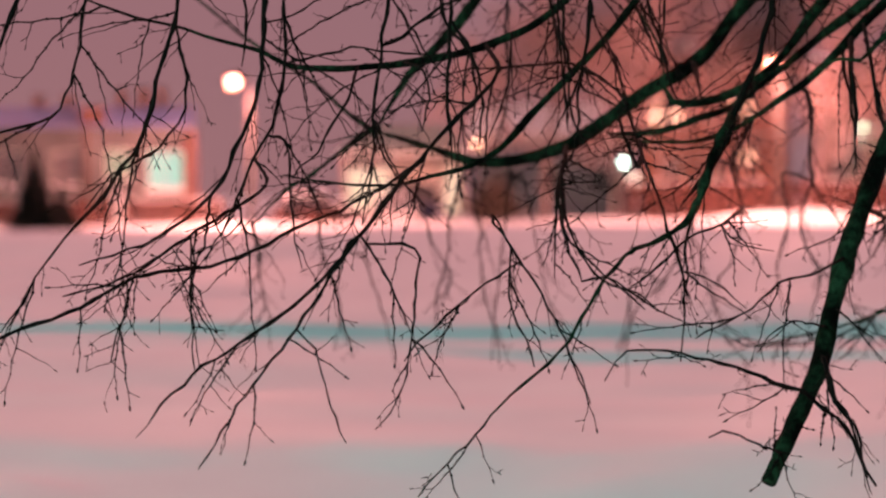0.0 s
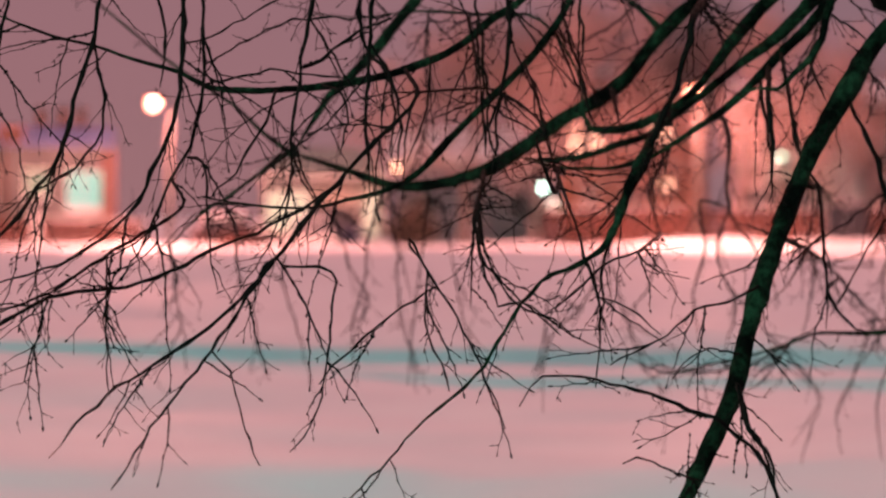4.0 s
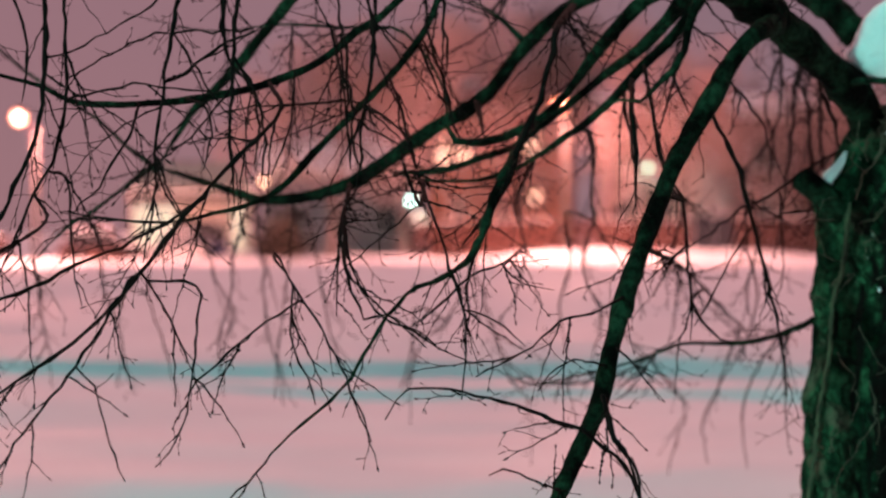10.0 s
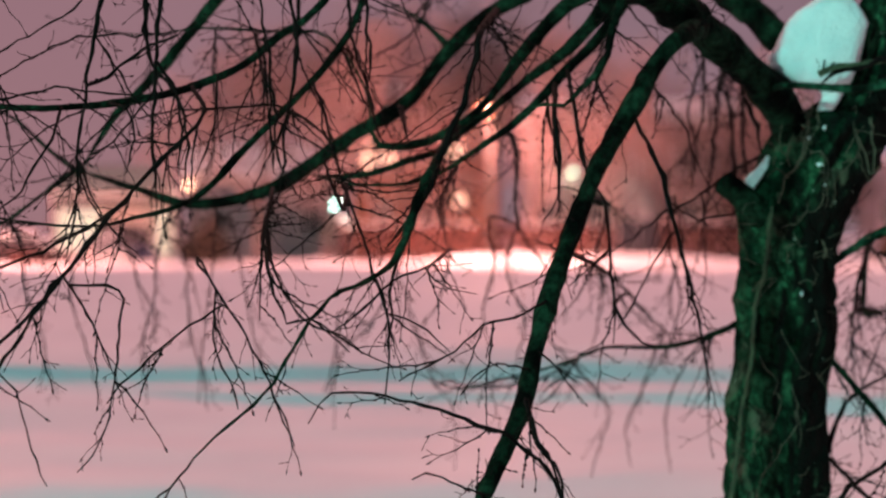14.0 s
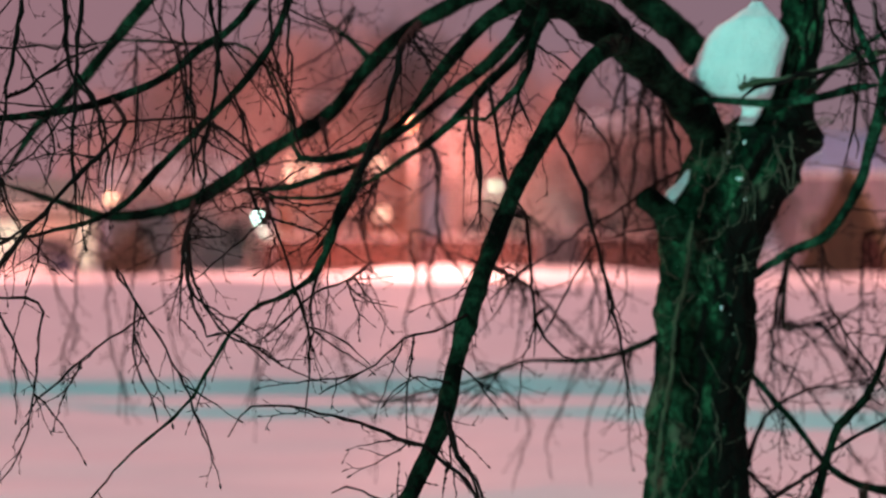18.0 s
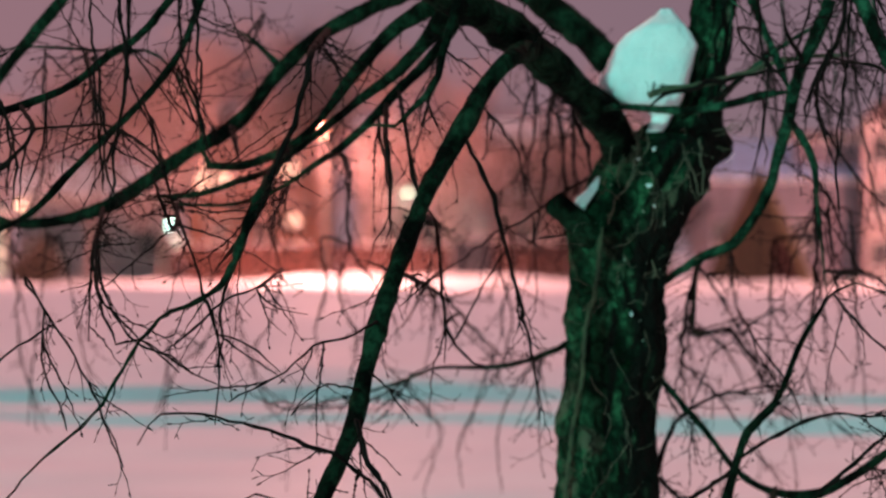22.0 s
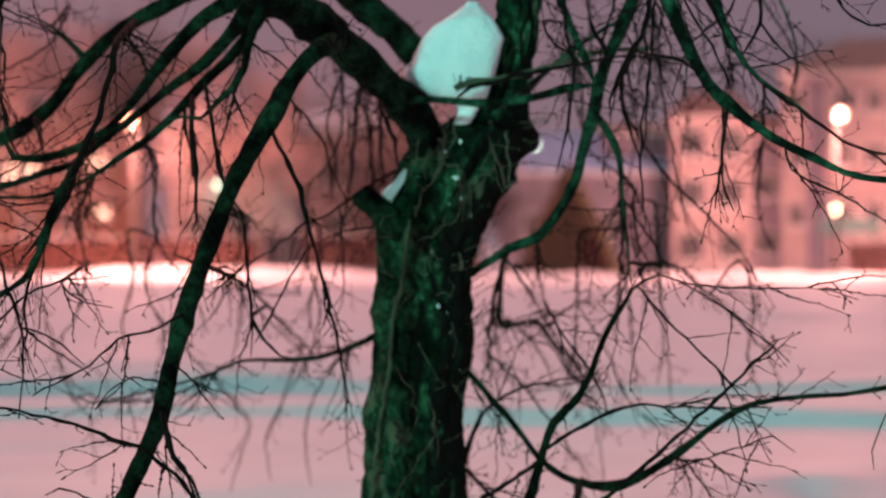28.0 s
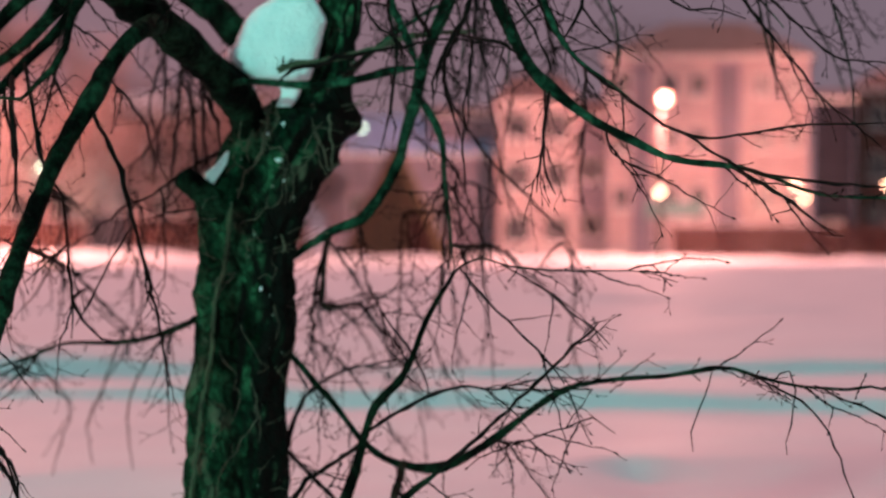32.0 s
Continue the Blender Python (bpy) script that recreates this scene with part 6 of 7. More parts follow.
limb([(0.468, -0.851, 2.334, 0.0073), (0.453, -0.870, 2.213, 0.0063), (0.437, -0.889, 2.092, 0.0054), (0.403, -0.893, 2.025, 0.0054), (0.372, -0.894, 1.980, 0.0053), (0.340, -0.899, 1.913, 0.0034), (0.328, -0.913, 1.823, 0.0014)], 0.4, 332, 0.24)
limb([(0.436, -0.643, 1.946, 0.0038), (0.681, 0.081, 1.895, 0.0038), (0.724, 0.107, 1.838, 0.0038), (0.766, 0.128, 1.788, 0.0039), (0.828, 0.157, 1.721, 0.0032), (0.970, 0.205, 1.602, 0.0033), (1.093, 0.245, 1.498, 0.0026), (1.163, 0.286, 1.393, 0.0014)], 0.5, 846, 0.2)
limb([(0.427, -0.890, 2.072, 0.0027), (0.366, -1.134, 1.957, 0.0027), (0.359, -1.131, 1.885, 0.0022), (0.345, -1.127, 1.814, 0.0022), (0.345, -1.127, 1.699, 0.0022), (0.351, -1.129, 1.599, 0.0014)], 0.5, 960, 0.2)
limb([(0.408, -1.358, 2.276, 0.0102), (0.430, -1.410, 2.161, 0.0088), (0.443, -1.443, 2.089, 0.0088), (0.457, -1.477, 2.018, 0.0077), (0.477, -1.510, 1.955, 0.0067), (0.510, -1.548, 1.905, 0.0041), (0.558, -1.595, 1.862, 0.0026), (0.599, -1.637, 1.820, 0.0014)], 0.5, 621, 0.2)
limb([(0.573, -1.415, 2.260, 0.0049), (0.555, -1.446, 2.146, 0.0042), (0.539, -1.474, 2.047, 0.0037), (0.505, -1.483, 1.991, 0.0031), (0.482, -1.488, 1.956, 0.0014)], 0.4, 463, 0.24)
limb([(0.539, -1.474, 2.047, 0.0032), (0.582, -1.451, 2.008, 0.0026), (0.604, -1.491, 1.965, 0.0021), (0.647, -1.549, 1.934, 0.0014)], 0.5, 345, 0.2)
limb([(0.444, -1.475, 1.841, 0.0026), (0.402, -1.592, 1.780, 0.0026), (0.386, -1.619, 1.699, 0.0025), (0.390, -1.647, 1.632, 0.0020), (0.402, -1.672, 1.585, 0.0014)], 0.5, 792, 0.2)
limb([(0.397, -0.893, 2.016, 0.0032), (0.362, -1.237, 1.978, 0.0032), (0.422, -1.257, 1.961, 0.0032), (0.456, -1.268, 1.928, 0.0014)], 0.4, 734, 0.24)
limb([(0.592, -1.494, 1.752, 0.0026), (0.550, -1.652, 1.686, 0.0020), (0.578, -1.689, 1.658, 0.0020), (0.636, -1.759, 1.624, 0.0014)], 0.4, 279, 0.24)
limb([(0.659, -1.127, 2.294, 0.0030), (0.615, -1.111, 2.179, 0.0028), (0.588, -1.102, 2.107, 0.0028), (0.520, -1.079, 2.049, 0.0022), (0.479, -1.065, 1.992, 0.0022), (0.451, -1.056, 1.890, 0.0014)], 0.5, 441, 0.2)
limb([(0.589, -1.527, 2.262, 0.0034), (0.649, -1.581, 2.149, 0.0031), (0.681, -1.610, 2.093, 0.0031), (0.714, -1.637, 2.050, 0.0026), (0.747, -1.661, 2.029, 0.0026), (0.791, -1.692, 2.034, 0.0021), (0.857, -1.741, 2.004, 0.0014)], 0.4, 715, 0.24)
limb([(0.294, -0.590, 2.344, 0.0045), (0.297, -0.591, 2.221, 0.0041), (0.302, -0.592, 2.083, 0.0035), (0.319, -0.597, 2.006, 0.0035), (0.319, -0.597, 1.929, 0.0029), (0.304, -0.593, 1.852, 0.0023), (0.311, -0.595, 1.745, 0.0014)], 0.5, 918, 0.2)
limb([(0.420, -0.732, 2.331, 0.0038), (0.404, -0.727, 2.210, 0.0034), (0.393, -0.723, 2.135, 0.0029), (0.371, -0.717, 2.074, 0.0029), (0.357, -0.713, 1.984, 0.0014)], 0.5, 570, 0.2)
limb([(0.900, 0.376, 2.464, 0.0044), (0.910, 0.433, 2.329, 0.0040), (0.926, 0.526, 2.106, 0.0034), (0.969, 0.588, 1.931, 0.0034), (1.032, 0.667, 1.699, 0.0028), (1.109, 0.728, 1.498, 0.0014)], 0.5, 277, 0.2)
limb([(0.559, -1.444, 1.905, 0.0035), (1.366, 0.792, 1.833, 0.0035), (1.392, 0.922, 1.649, 0.0029), (1.488, 1.019, 1.479, 0.0014)], 0.5, 411, 0.2)
limb([(0.338, -0.534, 2.090, 0.0035), (0.842, 1.119, 2.050, 0.0036), (0.893, 1.225, 1.845, 0.0036), (1.072, 1.286, 1.713, 0.0029), (1.151, 1.345, 1.577, 0.0014)], 0.5, 412, 0.2)
limb([(0.301, -0.592, 2.110, 0.0029), (0.105, -1.057, 2.073, 0.0027), (0.130, -1.102, 2.006, 0.0027), (0.159, -1.130, 1.990, 0.0022), (0.201, -1.188, 1.923, 0.0014)], 0.5, 162, 0.2)
limb([(-1.282, -0.718, 2.312, 0.0042), (-1.279, -0.736, 2.209, 0.0038), (-1.275, -0.760, 2.062, 0.0033), (-1.267, -0.773, 1.989, 0.0033), (-1.233, -0.797, 1.873, 0.0033), (-1.218, -0.810, 1.801, 0.0033), (-1.192, -0.826, 1.729, 0.0014)], 0.4, 889, 0.24)
limb([(-1.301, -0.770, 1.989, 0.0033), (-1.274, -0.875, 1.897, 0.0032), (-1.238, -0.922, 1.817, 0.0014)], 0.4, 27, 0.24)
limb([(-1.363, -1.022, 1.839, 0.0026), (-1.367, -1.052, 1.762, 0.0026), (-1.341, -1.079, 1.720, 0.0021), (-1.326, -1.116, 1.650, 0.0014)], 0.5, 757, 0.2)
limb([(-1.441, -1.009, 1.809, 0.0026), (-1.477, -1.044, 1.720, 0.0026), (-1.464, -1.071, 1.664, 0.0021), (-1.428, -1.110, 1.595, 0.0014)], 0.5, 494, 0.2)
limb([(-1.049, 0.287, 1.890, 0.0047), (-1.071, -0.134, 1.767, 0.0014)], 0.2, 488, 0.2)
limb([(-1.520, -1.005, 2.276, 0.0035), (-1.515, -1.021, 2.177, 0.0032), (-1.508, -1.047, 2.023, 0.0026), (-1.494, -1.066, 1.912, 0.0026), (-1.495, -1.086, 1.787, 0.0026), (-1.489, -1.107, 1.663, 0.0014)], 0.5, 506, 0.2)
limb([(-1.916, -1.335, 1.971, 0.0026), (-1.859, -1.241, 1.884, 0.0026), (-1.820, -1.271, 1.817, 0.0020), (-1.767, -1.300, 1.763, 0.0014)], 0.5, 988, 0.2)
limb([(-1.604, -0.100, 2.077, 0.0032), (-1.593, 0.701, 1.966, 0.0033), (-1.580, 0.778, 1.865, 0.0033), (-1.606, 0.895, 1.711, 0.0027), (-1.674, 0.999, 1.588, 0.0014)], 0.5, 53, 0.2)
limb([(-1.019, 0.163, 2.138, 0.0035), (-0.910, 0.755, 2.256, 0.0033), (-0.952, 0.872, 2.159, 0.0034), (-1.015, 0.962, 2.111, 0.0027), (-1.097, 1.066, 2.063, 0.0027), (-1.162, 1.178, 1.977, 0.0014)], 0.5, 51, 0.2)
limb([(-1.360, 0.447, 1.680, 0.0032), (-1.264, 0.698, 1.708, 0.0033), (-1.152, 0.805, 1.693, 0.0033), (-1.017, 0.932, 1.661, 0.0027), (-0.919, 1.017, 1.672, 0.0027), (-0.778, 1.143, 1.721, 0.0014)], 0.5, 940, 0.2)
limb([(-0.971, -0.508, 1.698, 0.0041), (-0.861, 1.053, 1.591, 0.0041), (-0.815, 1.140, 1.463, 0.0035), (-0.839, 1.260, 1.295, 0.0028), (-0.905, 1.357, 1.180, 0.0014)], 0.5, 946, 0.2)
limb([(-0.849, -0.546, 1.780, 0.0043), (-0.621, 0.923, 1.770, 0.0041), (-0.617, 1.022, 1.627, 0.0041), (-0.578, 1.106, 1.500, 0.0035), (-0.471, 1.199, 1.370, 0.0028), (-0.400, 1.295, 1.218, 0.0014)], 0.5, 832, 0.2)
limb([(-0.724, -0.592, 1.904, 0.0070), (-0.775, -0.921, 1.801, 0.0060), (-0.770, -0.965, 1.728, 0.0051), (-0.771, -1.007, 1.657, 0.0037), (-0.791, -1.073, 1.544, 0.0014)], 0.4, 784, 0.24)
limb([(-0.692, -0.605, 1.941, 0.0052), (-0.709, -0.835, 1.833, 0.0044), (-0.705, -0.885, 1.745, 0.0043), (-0.695, -0.929, 1.673, 0.0038), (-0.686, -0.988, 1.573, 0.0014)], 0.4, 938, 0.24)
limb([(-0.675, -0.954, 1.902, 0.0038), (-0.651, -0.947, 1.842, 0.0032), (-0.638, -0.996, 1.795, 0.0014)], 0.3, 604, 0.2)
limb([(-0.659, -0.896, 1.896, 0.0029), (-0.612, -0.388, 1.794, 0.0023), (-0.658, -0.284, 1.689, 0.0014)], 0.5, 183, 0.2)
limb([(-0.626, -0.941, 2.021, 0.0028), (-0.527, -0.812, 1.979, 0.0022), (-0.491, -0.818, 1.947, 0.0014)], 0.3, 449, 0.2)
limb([(0.050, 1.012, 2.069, 0.0050), (-0.034, 0.825, 2.110, 0.0048), (-0.015, 0.942, 1.974, 0.0041), (-0.007, 1.047, 1.851, 0.0035), (-0.036, 1.136, 1.762, 0.0028), (-0.108, 1.247, 1.690, 0.0014)], 0.5, 355, 0.2)
limb([(-0.213, -0.378, 1.997, 0.0056), (0.059, 1.097, 1.964, 0.0056), (0.071, 1.182, 1.857, 0.0050), (0.081, 1.296, 1.710, 0.0043), (0.077, 1.415, 1.561, 0.0014)], 0.7, 53, 0.17)
limb([(0.055, 1.055, 2.016, 0.0048), (0.062, 0.890, 1.899, 0.0041), (0.090, 0.982, 1.776, 0.0042), (0.122, 1.088, 1.632, 0.0028), (0.119, 1.202, 1.485, 0.0014)], 0.7, 844, 0.17)
limb([(-0.028, 0.860, 2.069, 0.0041), (-0.062, 0.957, 1.902, 0.0034), (-0.018, 1.039, 1.778, 0.0028), (-0.019, 1.128, 1.651, 0.0014)], 0.5, 139, 0.2)
limb([(-0.530, -0.918, 1.896, 0.0029), (-0.379, -0.463, 1.837, 0.0029), (-0.337, -0.420, 1.778, 0.0023), (-0.295, -0.347, 1.673, 0.0014)], 0.4, 309, 0.24)
limb([(-0.078, 0.044, 1.902, 0.0048), (0.105, 0.922, 1.810, 0.0041), (0.151, 1.050, 1.650, 0.0035), (0.128, 1.200, 1.485, 0.0014)], 0.5, 417, 0.2)
limb([(0.335, 0.190, 1.475, 0.0035), (0.695, 1.199, 1.326, 0.0036), (0.860, 1.361, 1.127, 0.0029), (0.969, 1.458, 1.003, 0.0022), (1.064, 1.581, 0.835, 0.0014)], 0.5, 47, 0.2)
limb([(0.670, 0.121, 1.632, 0.0035), (0.987, 1.111, 1.517, 0.0036), (1.070, 1.313, 1.282, 0.0029), (1.164, 1.551, 0.996, 0.0014)], 0.5, 189, 0.2)
limb([(0.942, 1.004, 1.635, 0.0038), (1.106, 1.150, 1.651, 0.0036), (1.170, 1.306, 1.478, 0.0037), (1.269, 1.549, 1.195, 0.0030), (1.297, 1.718, 1.006, 0.0014)], 0.5, 651, 0.2)
limb([(0.967, 1.063, 1.569, 0.0037), (0.816, 1.028, 1.554, 0.0035), (0.836, 1.139, 1.440, 0.0036), (0.899, 1.428, 1.124, 0.0030), (0.894, 1.630, 0.916, 0.0014)], 0.5, 656, 0.2)
limb([(0.520, -0.463, 1.459, 0.0045), (1.108, 0.939, 1.441, 0.0043), (1.243, 1.034, 1.364, 0.0036), (1.521, 1.240, 1.163, 0.0030), (1.657, 1.383, 0.996, 0.0014)], 0.5, 654, 0.2)
limb([(0.416, 0.707, 1.164, 0.0035), (0.632, 1.053, 1.028, 0.0035), (0.826, 1.258, 0.822, 0.0029), (0.969, 1.401, 0.672, 0.0014)], 0.5, 92, 0.2)
limb([(1.271, 1.054, 1.344, 0.0036), (1.255, 0.678, 1.461, 0.0035), (1.359, 0.860, 1.290, 0.0028), (1.402, 1.037, 1.132, 0.0029), (1.529, 1.217, 0.948, 0.0014)], 0.5, 778, 0.2)
limb([(-0.710, -1.080, 1.598, 0.0038), (-0.238, 1.472, 1.596, 0.0036), (-0.246, 1.663, 1.441, 0.0037), (-0.197, 1.840, 1.280, 0.0030), (-0.200, 2.074, 1.070, 0.0014)], 0.5, 667, 0.2)
limb([(-0.571, 1.339, 1.543, 0.0038), (-0.638, 1.530, 1.557, 0.0036), (-0.594, 1.724, 1.402, 0.0037), (-0.609, 1.930, 1.239, 0.0030), (-0.565, 2.125, 1.070, 0.0014)], 0.5, 525, 0.2)
limb([(-0.052, 1.255, 1.634, 0.0036), (0.048, 1.632, 1.461, 0.0037), (0.048, 1.843, 1.280, 0.0030), (0.122, 2.017, 1.112, 0.0014)], 0.5, 528, 0.2)
limb([(-2.191, 0.086, 1.544, 0.0038), (-2.218, 1.591, 1.476, 0.0036), (-2.209, 1.796, 1.299, 0.0030), (-2.159, 2.012, 1.113, 0.0030), (-2.188, 2.193, 0.942, 0.0014)], 0.5, 598, 0.2)
limb([(-1.716, 0.592, 1.610, 0.0038), (-1.757, 1.600, 1.453, 0.0036), (-1.777, 1.799, 1.276, 0.0030), (-1.817, 1.980, 1.111, 0.0030), (-1.799, 2.200, 0.898, 0.0014)], 0.5, 700, 0.2)
limb([(-0.597, 1.064, 1.564, 0.0035), (-0.582, 1.514, 1.388, 0.0036), (-0.498, 1.702, 1.210, 0.0030), (-0.509, 1.917, 1.003, 0.0014)], 0.5, 458, 0.2)
limb([(-0.030, 1.435, 1.635, 0.0035), (-0.036, 1.427, 1.465, 0.0036), (0.038, 1.610, 1.270, 0.0030), (0.021, 1.833, 1.045, 0.0014)], 0.5, 609, 0.2)


BURLS = [(-0.15, 1.815, 0.045, 0.030), (0.10, 1.80, 0.040, 0.040), (-0.05, 1.70, 0.035, 0.030), (0.22, 1.665, 0.035, 0.028), (0.45, 1.74, 0.040, 0.028), (2.95, 1.32, 0.05, 0.016), (3.05, 1.60, 0.05, 0.018), (5.2, 1.22, 0.06, 0.014), (0.1, 1.20, 0.05, 0.014), (4.6, 0.95, 0.06, 0.016), (3.1, 1.02, 0.05, 0.012)]   # angle, height, size, bulge


rng = np.random.default_rng(404)
for k in range(18):                      # limbs that arch over from the top of the stem and hang down beyond it
    a, r = rng.uniform(14.2, 24.0), rng.uniform(7.2, 10.2)
    a = radians(a if a < 20.4 else a + 2.0)
    ex, ey = r * math.sin(a) - TREE_AT.x, r * math.cos(a) - TREE_AT.y
    sx, sy = ex * rng.uniform(0.72, 0.9), ey * rng.uniform(0.75, 0.95)
    low = rng.uniform(1.78, 2.14)
    limb([(0.344, -0.085, 2.594, 0.016), (0.5 * sx + 0.17, 0.5 * sy, 2.98, 0.013), (sx, sy, 2.72 + 0.1 * rng.random(), 0.0085), (0.5 * (sx + ex) + rng.normal(0, 0.03), 0.5 * (sy + ey), 2.42, 0.0050), (0.2 * sx + 0.8 * ex + rng.normal(0, 0.04), 0.2 * sy + 0.8 * ey, 0.35 * 2.42 + 0.65 * low, 0.0034), (ex, ey, low, 0.0014)], 0.42, 3000 + k, 0.26)


def trunk_mesh():
    """Old bark broken into uneven plates, with hollows, burls and knots."""
    path = spline(TRUNK, 0.010)
    n, sides = len(path), 128
    v, f = [], []
    ang = np.arange(sides) * 2 * np.pi / sides
    for i, (x, y, z, r) in enumerate(path):
        for a in ang:
            ca, sa = math.cos(a), math.sin(a)
            p = Vector((x + r * ca, y + r * sa, z))
            lump = noise.noise(Vector((ca * 2.4, sa * 2.4, z * 2.6)))
            fine = noise.fractal(p * 55, 0.9, 2.1, 3)
            d = noise.voronoi(Vector((p.x * 24 + lump, p.y * 24, p.z * 11)))[0]
            crack = min(d[1] - d[0], 0.35) / 0.35
            hollow = max(0.0, noise.noise(Vector((ca * 3 + 4, sa * 3, z * 6))) - 0.15)
            k = r * (1 + 0.055 * lump) + 0.003 * fine + 0.010 * (crack - 0.6) - 0.045 * hollow
            for b, h, wide, high in BURLS:
                if abs(z - h) < 2.5 * wide:
                    turn = (a - b + math.pi) % (2 * math.pi) - math.pi
                    k += high * math.exp(-((z - h) / wide) ** 2 - (turn * r / wide) ** 2)
            v.append((x + k * ca, y + k * sa, z))
    for i in range(n - 1):
        for j in range(sides):
            a, b = i * sides + j, i * sides + (j + 1) % sides
            f.append((a, b, b + sides, a + sides))
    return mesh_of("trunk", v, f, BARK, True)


trunk = part("trunk", trunk_mesh(), tree, "dark furrowed trunk")

rng = np.random.default_rng(77)
low_trunk = [q for q in spline(TRUNK, 0.02) if 0.75 < q[2] < 1.95]
for _ in range(84):                      # short dead shoots on the bark
    x, y, z, r = low_trunk[rng.integers(len(low_trunk))]
    a = rng.uniform(math.pi, 2 * math.pi)
    out = np.array((math.cos(a), math.sin(a), rng.uniform(-0.3, 0.9)))
    tv, tf = [], []
    shoot(rng, (x + r * 0.95 * math.cos(a), y + r * 0.95 * math.sin(a), z), out, rng.uniform(0.03, 0.13), 0.0016, 0.05, 1, tv, tf)
    part("shoot", mesh_of("shoot", tv, tf, PALE_TWIG if rng.random() < 0.6 else TWIG, True), trunk)

# ---- snow and stubs on the tree ----
def snow_lump(name, rows, depth, y, seed, label):
    """Packed snow built from level slices: height, left edge, right edge."""
    rng = np.random.default_rng(seed)
    zs = np.arange(rows[-1][0], rows[0][0] + 0.001, 0.009)
    q = np.array(rows[::-1])
    p = np.stack([zs, np.interp(zs, q[:, 0], q[:, 1]), np.interp(zs, q[:, 0], q[:, 2]), 0 * zs], 1)
    v, f, sides = [], [], 36
    for z, a, b, _ in p:
        cx, hw = (a + b) / 2, max(0.004, (b - a) / 2)
        for k in range(sides):
            g = k * 2 * math.pi / sides
            q = noise.noise(Vector((math.cos(g) * 2 + seed, math.sin(g) * 2, z * 14))) * 0.006 + noise.noise(Vector((math.cos(g) * 6, math.sin(g) * 6 + seed, z * 45))) * 0.003
            dy = min(depth, hw * 1.2)
            c, s = math.cos(g), math.sin(g)
            v.append((cx + (hw + q) * math.copysign(abs(c) ** 0.6, c), y + (dy + q) * math.copysign(abs(s) ** 0.55, s), z))
    n = len(p)
    for i in range(n - 1):
        for j in range(sides):
            a, b = i * sides + j, i * sides + (j + 1) % sides
            f.append((a, b, b + sides, a + sides))
    f.append(tuple(range(sides))[::-1])
    f.append(tuple((n - 1) * sides + j for j in range(sides)))
    me = mesh_of(name, v, f, PACKED, True)
    ob = part(name, me)
    ob.matrix_basis = Matrix.Translation(TREE_AT) @ pose(0, 0, 0, 0, 0, -12.7)
    tagged(ob, label, "snow")
    return ob


fork_snow = snow_lump("fork_snow", [(2.209, 0.170, 0.187), (2.188, 0.150, 0.203), (2.156, 0.102, 0.234), (2.132, 0.062, 0.251), (2.100, 0.035, 0.266), (2.068, 0.018, 0.259), (2.036, 0.002, 0.251), (2.004, -0.021, 0.243), (1.985, -0.013, 0.238), (1.959, 0.011, 0.227), (1.934, 0.054, 0.218), (1.918, 0.118, 0.206), (1.903, 0.139, 0.195), (1.884, 0.134, 0.187), (1.854, 0.122, 0.168)], 0.085, -0.12, 1, "large lump of packed snow lodged in the fork of the tree")
stub_snow = snow_lump("stub_snow", [(1.727, -0.019, -0.011), (1.692, -0.046, -0.019), (1.665, -0.078, -0.035), (1.646, -0.088, -0.048), (1.610, -0.072, -0.064)], 0.05, -0.10, 4, "small wedge of snow on the broken stub")
limb([(-0.020, -0.047, 1.533, 0.0432), (-0.090, -0.103, 1.589, 0.0412), (-0.140, -0.123, 1.629, 0.0361), (-0.173, -0.137, 1.654, 0.0328), (-0.181, -0.135, 1.661, 0.0278)], 0, 71, name="stub")


# ---- pale shoots that climb the bark ----
def shoot_on_bark(points, seed):
    rng = np.random.default_rng(seed)
    path = spline(points, 0.012)
    path[:, :3] += rng.normal(0, 0.0016, (len(path), 3))
    v, f = [], []
    path[:, 3] *= 0.8
    tube(v, f, path, 7, rng, 0.08)
    part("shoot", mesh_of("shoot", v, f, PALE_TWIG if seed else PALE_GREEN, True), trunk, "pale climbing shoot")


shoot_on_bark([(0.061, -0.158, 1.845, 0.0053), (0.018, -0.148, 1.757, 0.0066), (0.002, -0.144, 1.661, 0.0079), (-0.038, -0.135, 1.549, 0.0086), (-0.050, -0.132, 1.420, 0.0086), (-0.082, -0.126, 1.292, 0.0079), (-0.091, -0.124, 1.163, 0.0079), (-0.119, -0.117, 1.003, 0.0079), (-0.134, -0.114, 0.858, 0.0079), (-0.153, -0.110, 0.730, 0.0079)], 0)
shoot_on_bark([(0.066, -0.221, 1.891, 0.0016), (0.055, -0.218, 1.835, 0.0016), (0.032, -0.213, 1.787, 0.0016), (0.044, -0.216, 1.739, 0.0016), (0.020, -0.210, 1.692, 0.0012)], 1)
shoot_on_bark([(0.081, -0.245, 1.739, 0.0016), (0.089, -0.247, 1.691, 0.0016), (0.086, -0.246, 1.612, 0.0016), (0.070, -0.243, 1.572, 0.0016), (0.035, -0.234, 1.561, 0.0012), (0.012, -0.229, 1.540, 0.0012)], 2)
shoot_on_bark([(0.005, -0.227, 1.009, 0.0024), (0.016, -0.230, 0.985, 0.0024), (0.000, -0.226, 0.945, 0.0020), (-0.026, -0.220, 0.913, 0.0020), (-0.037, -0.217, 0.881, 0.0020), (-0.064, -0.211, 0.849, 0.0020), (-0.083, -0.207, 0.817, 0.0020), (-0.095, -0.204, 0.754, 0.0016)], 3)
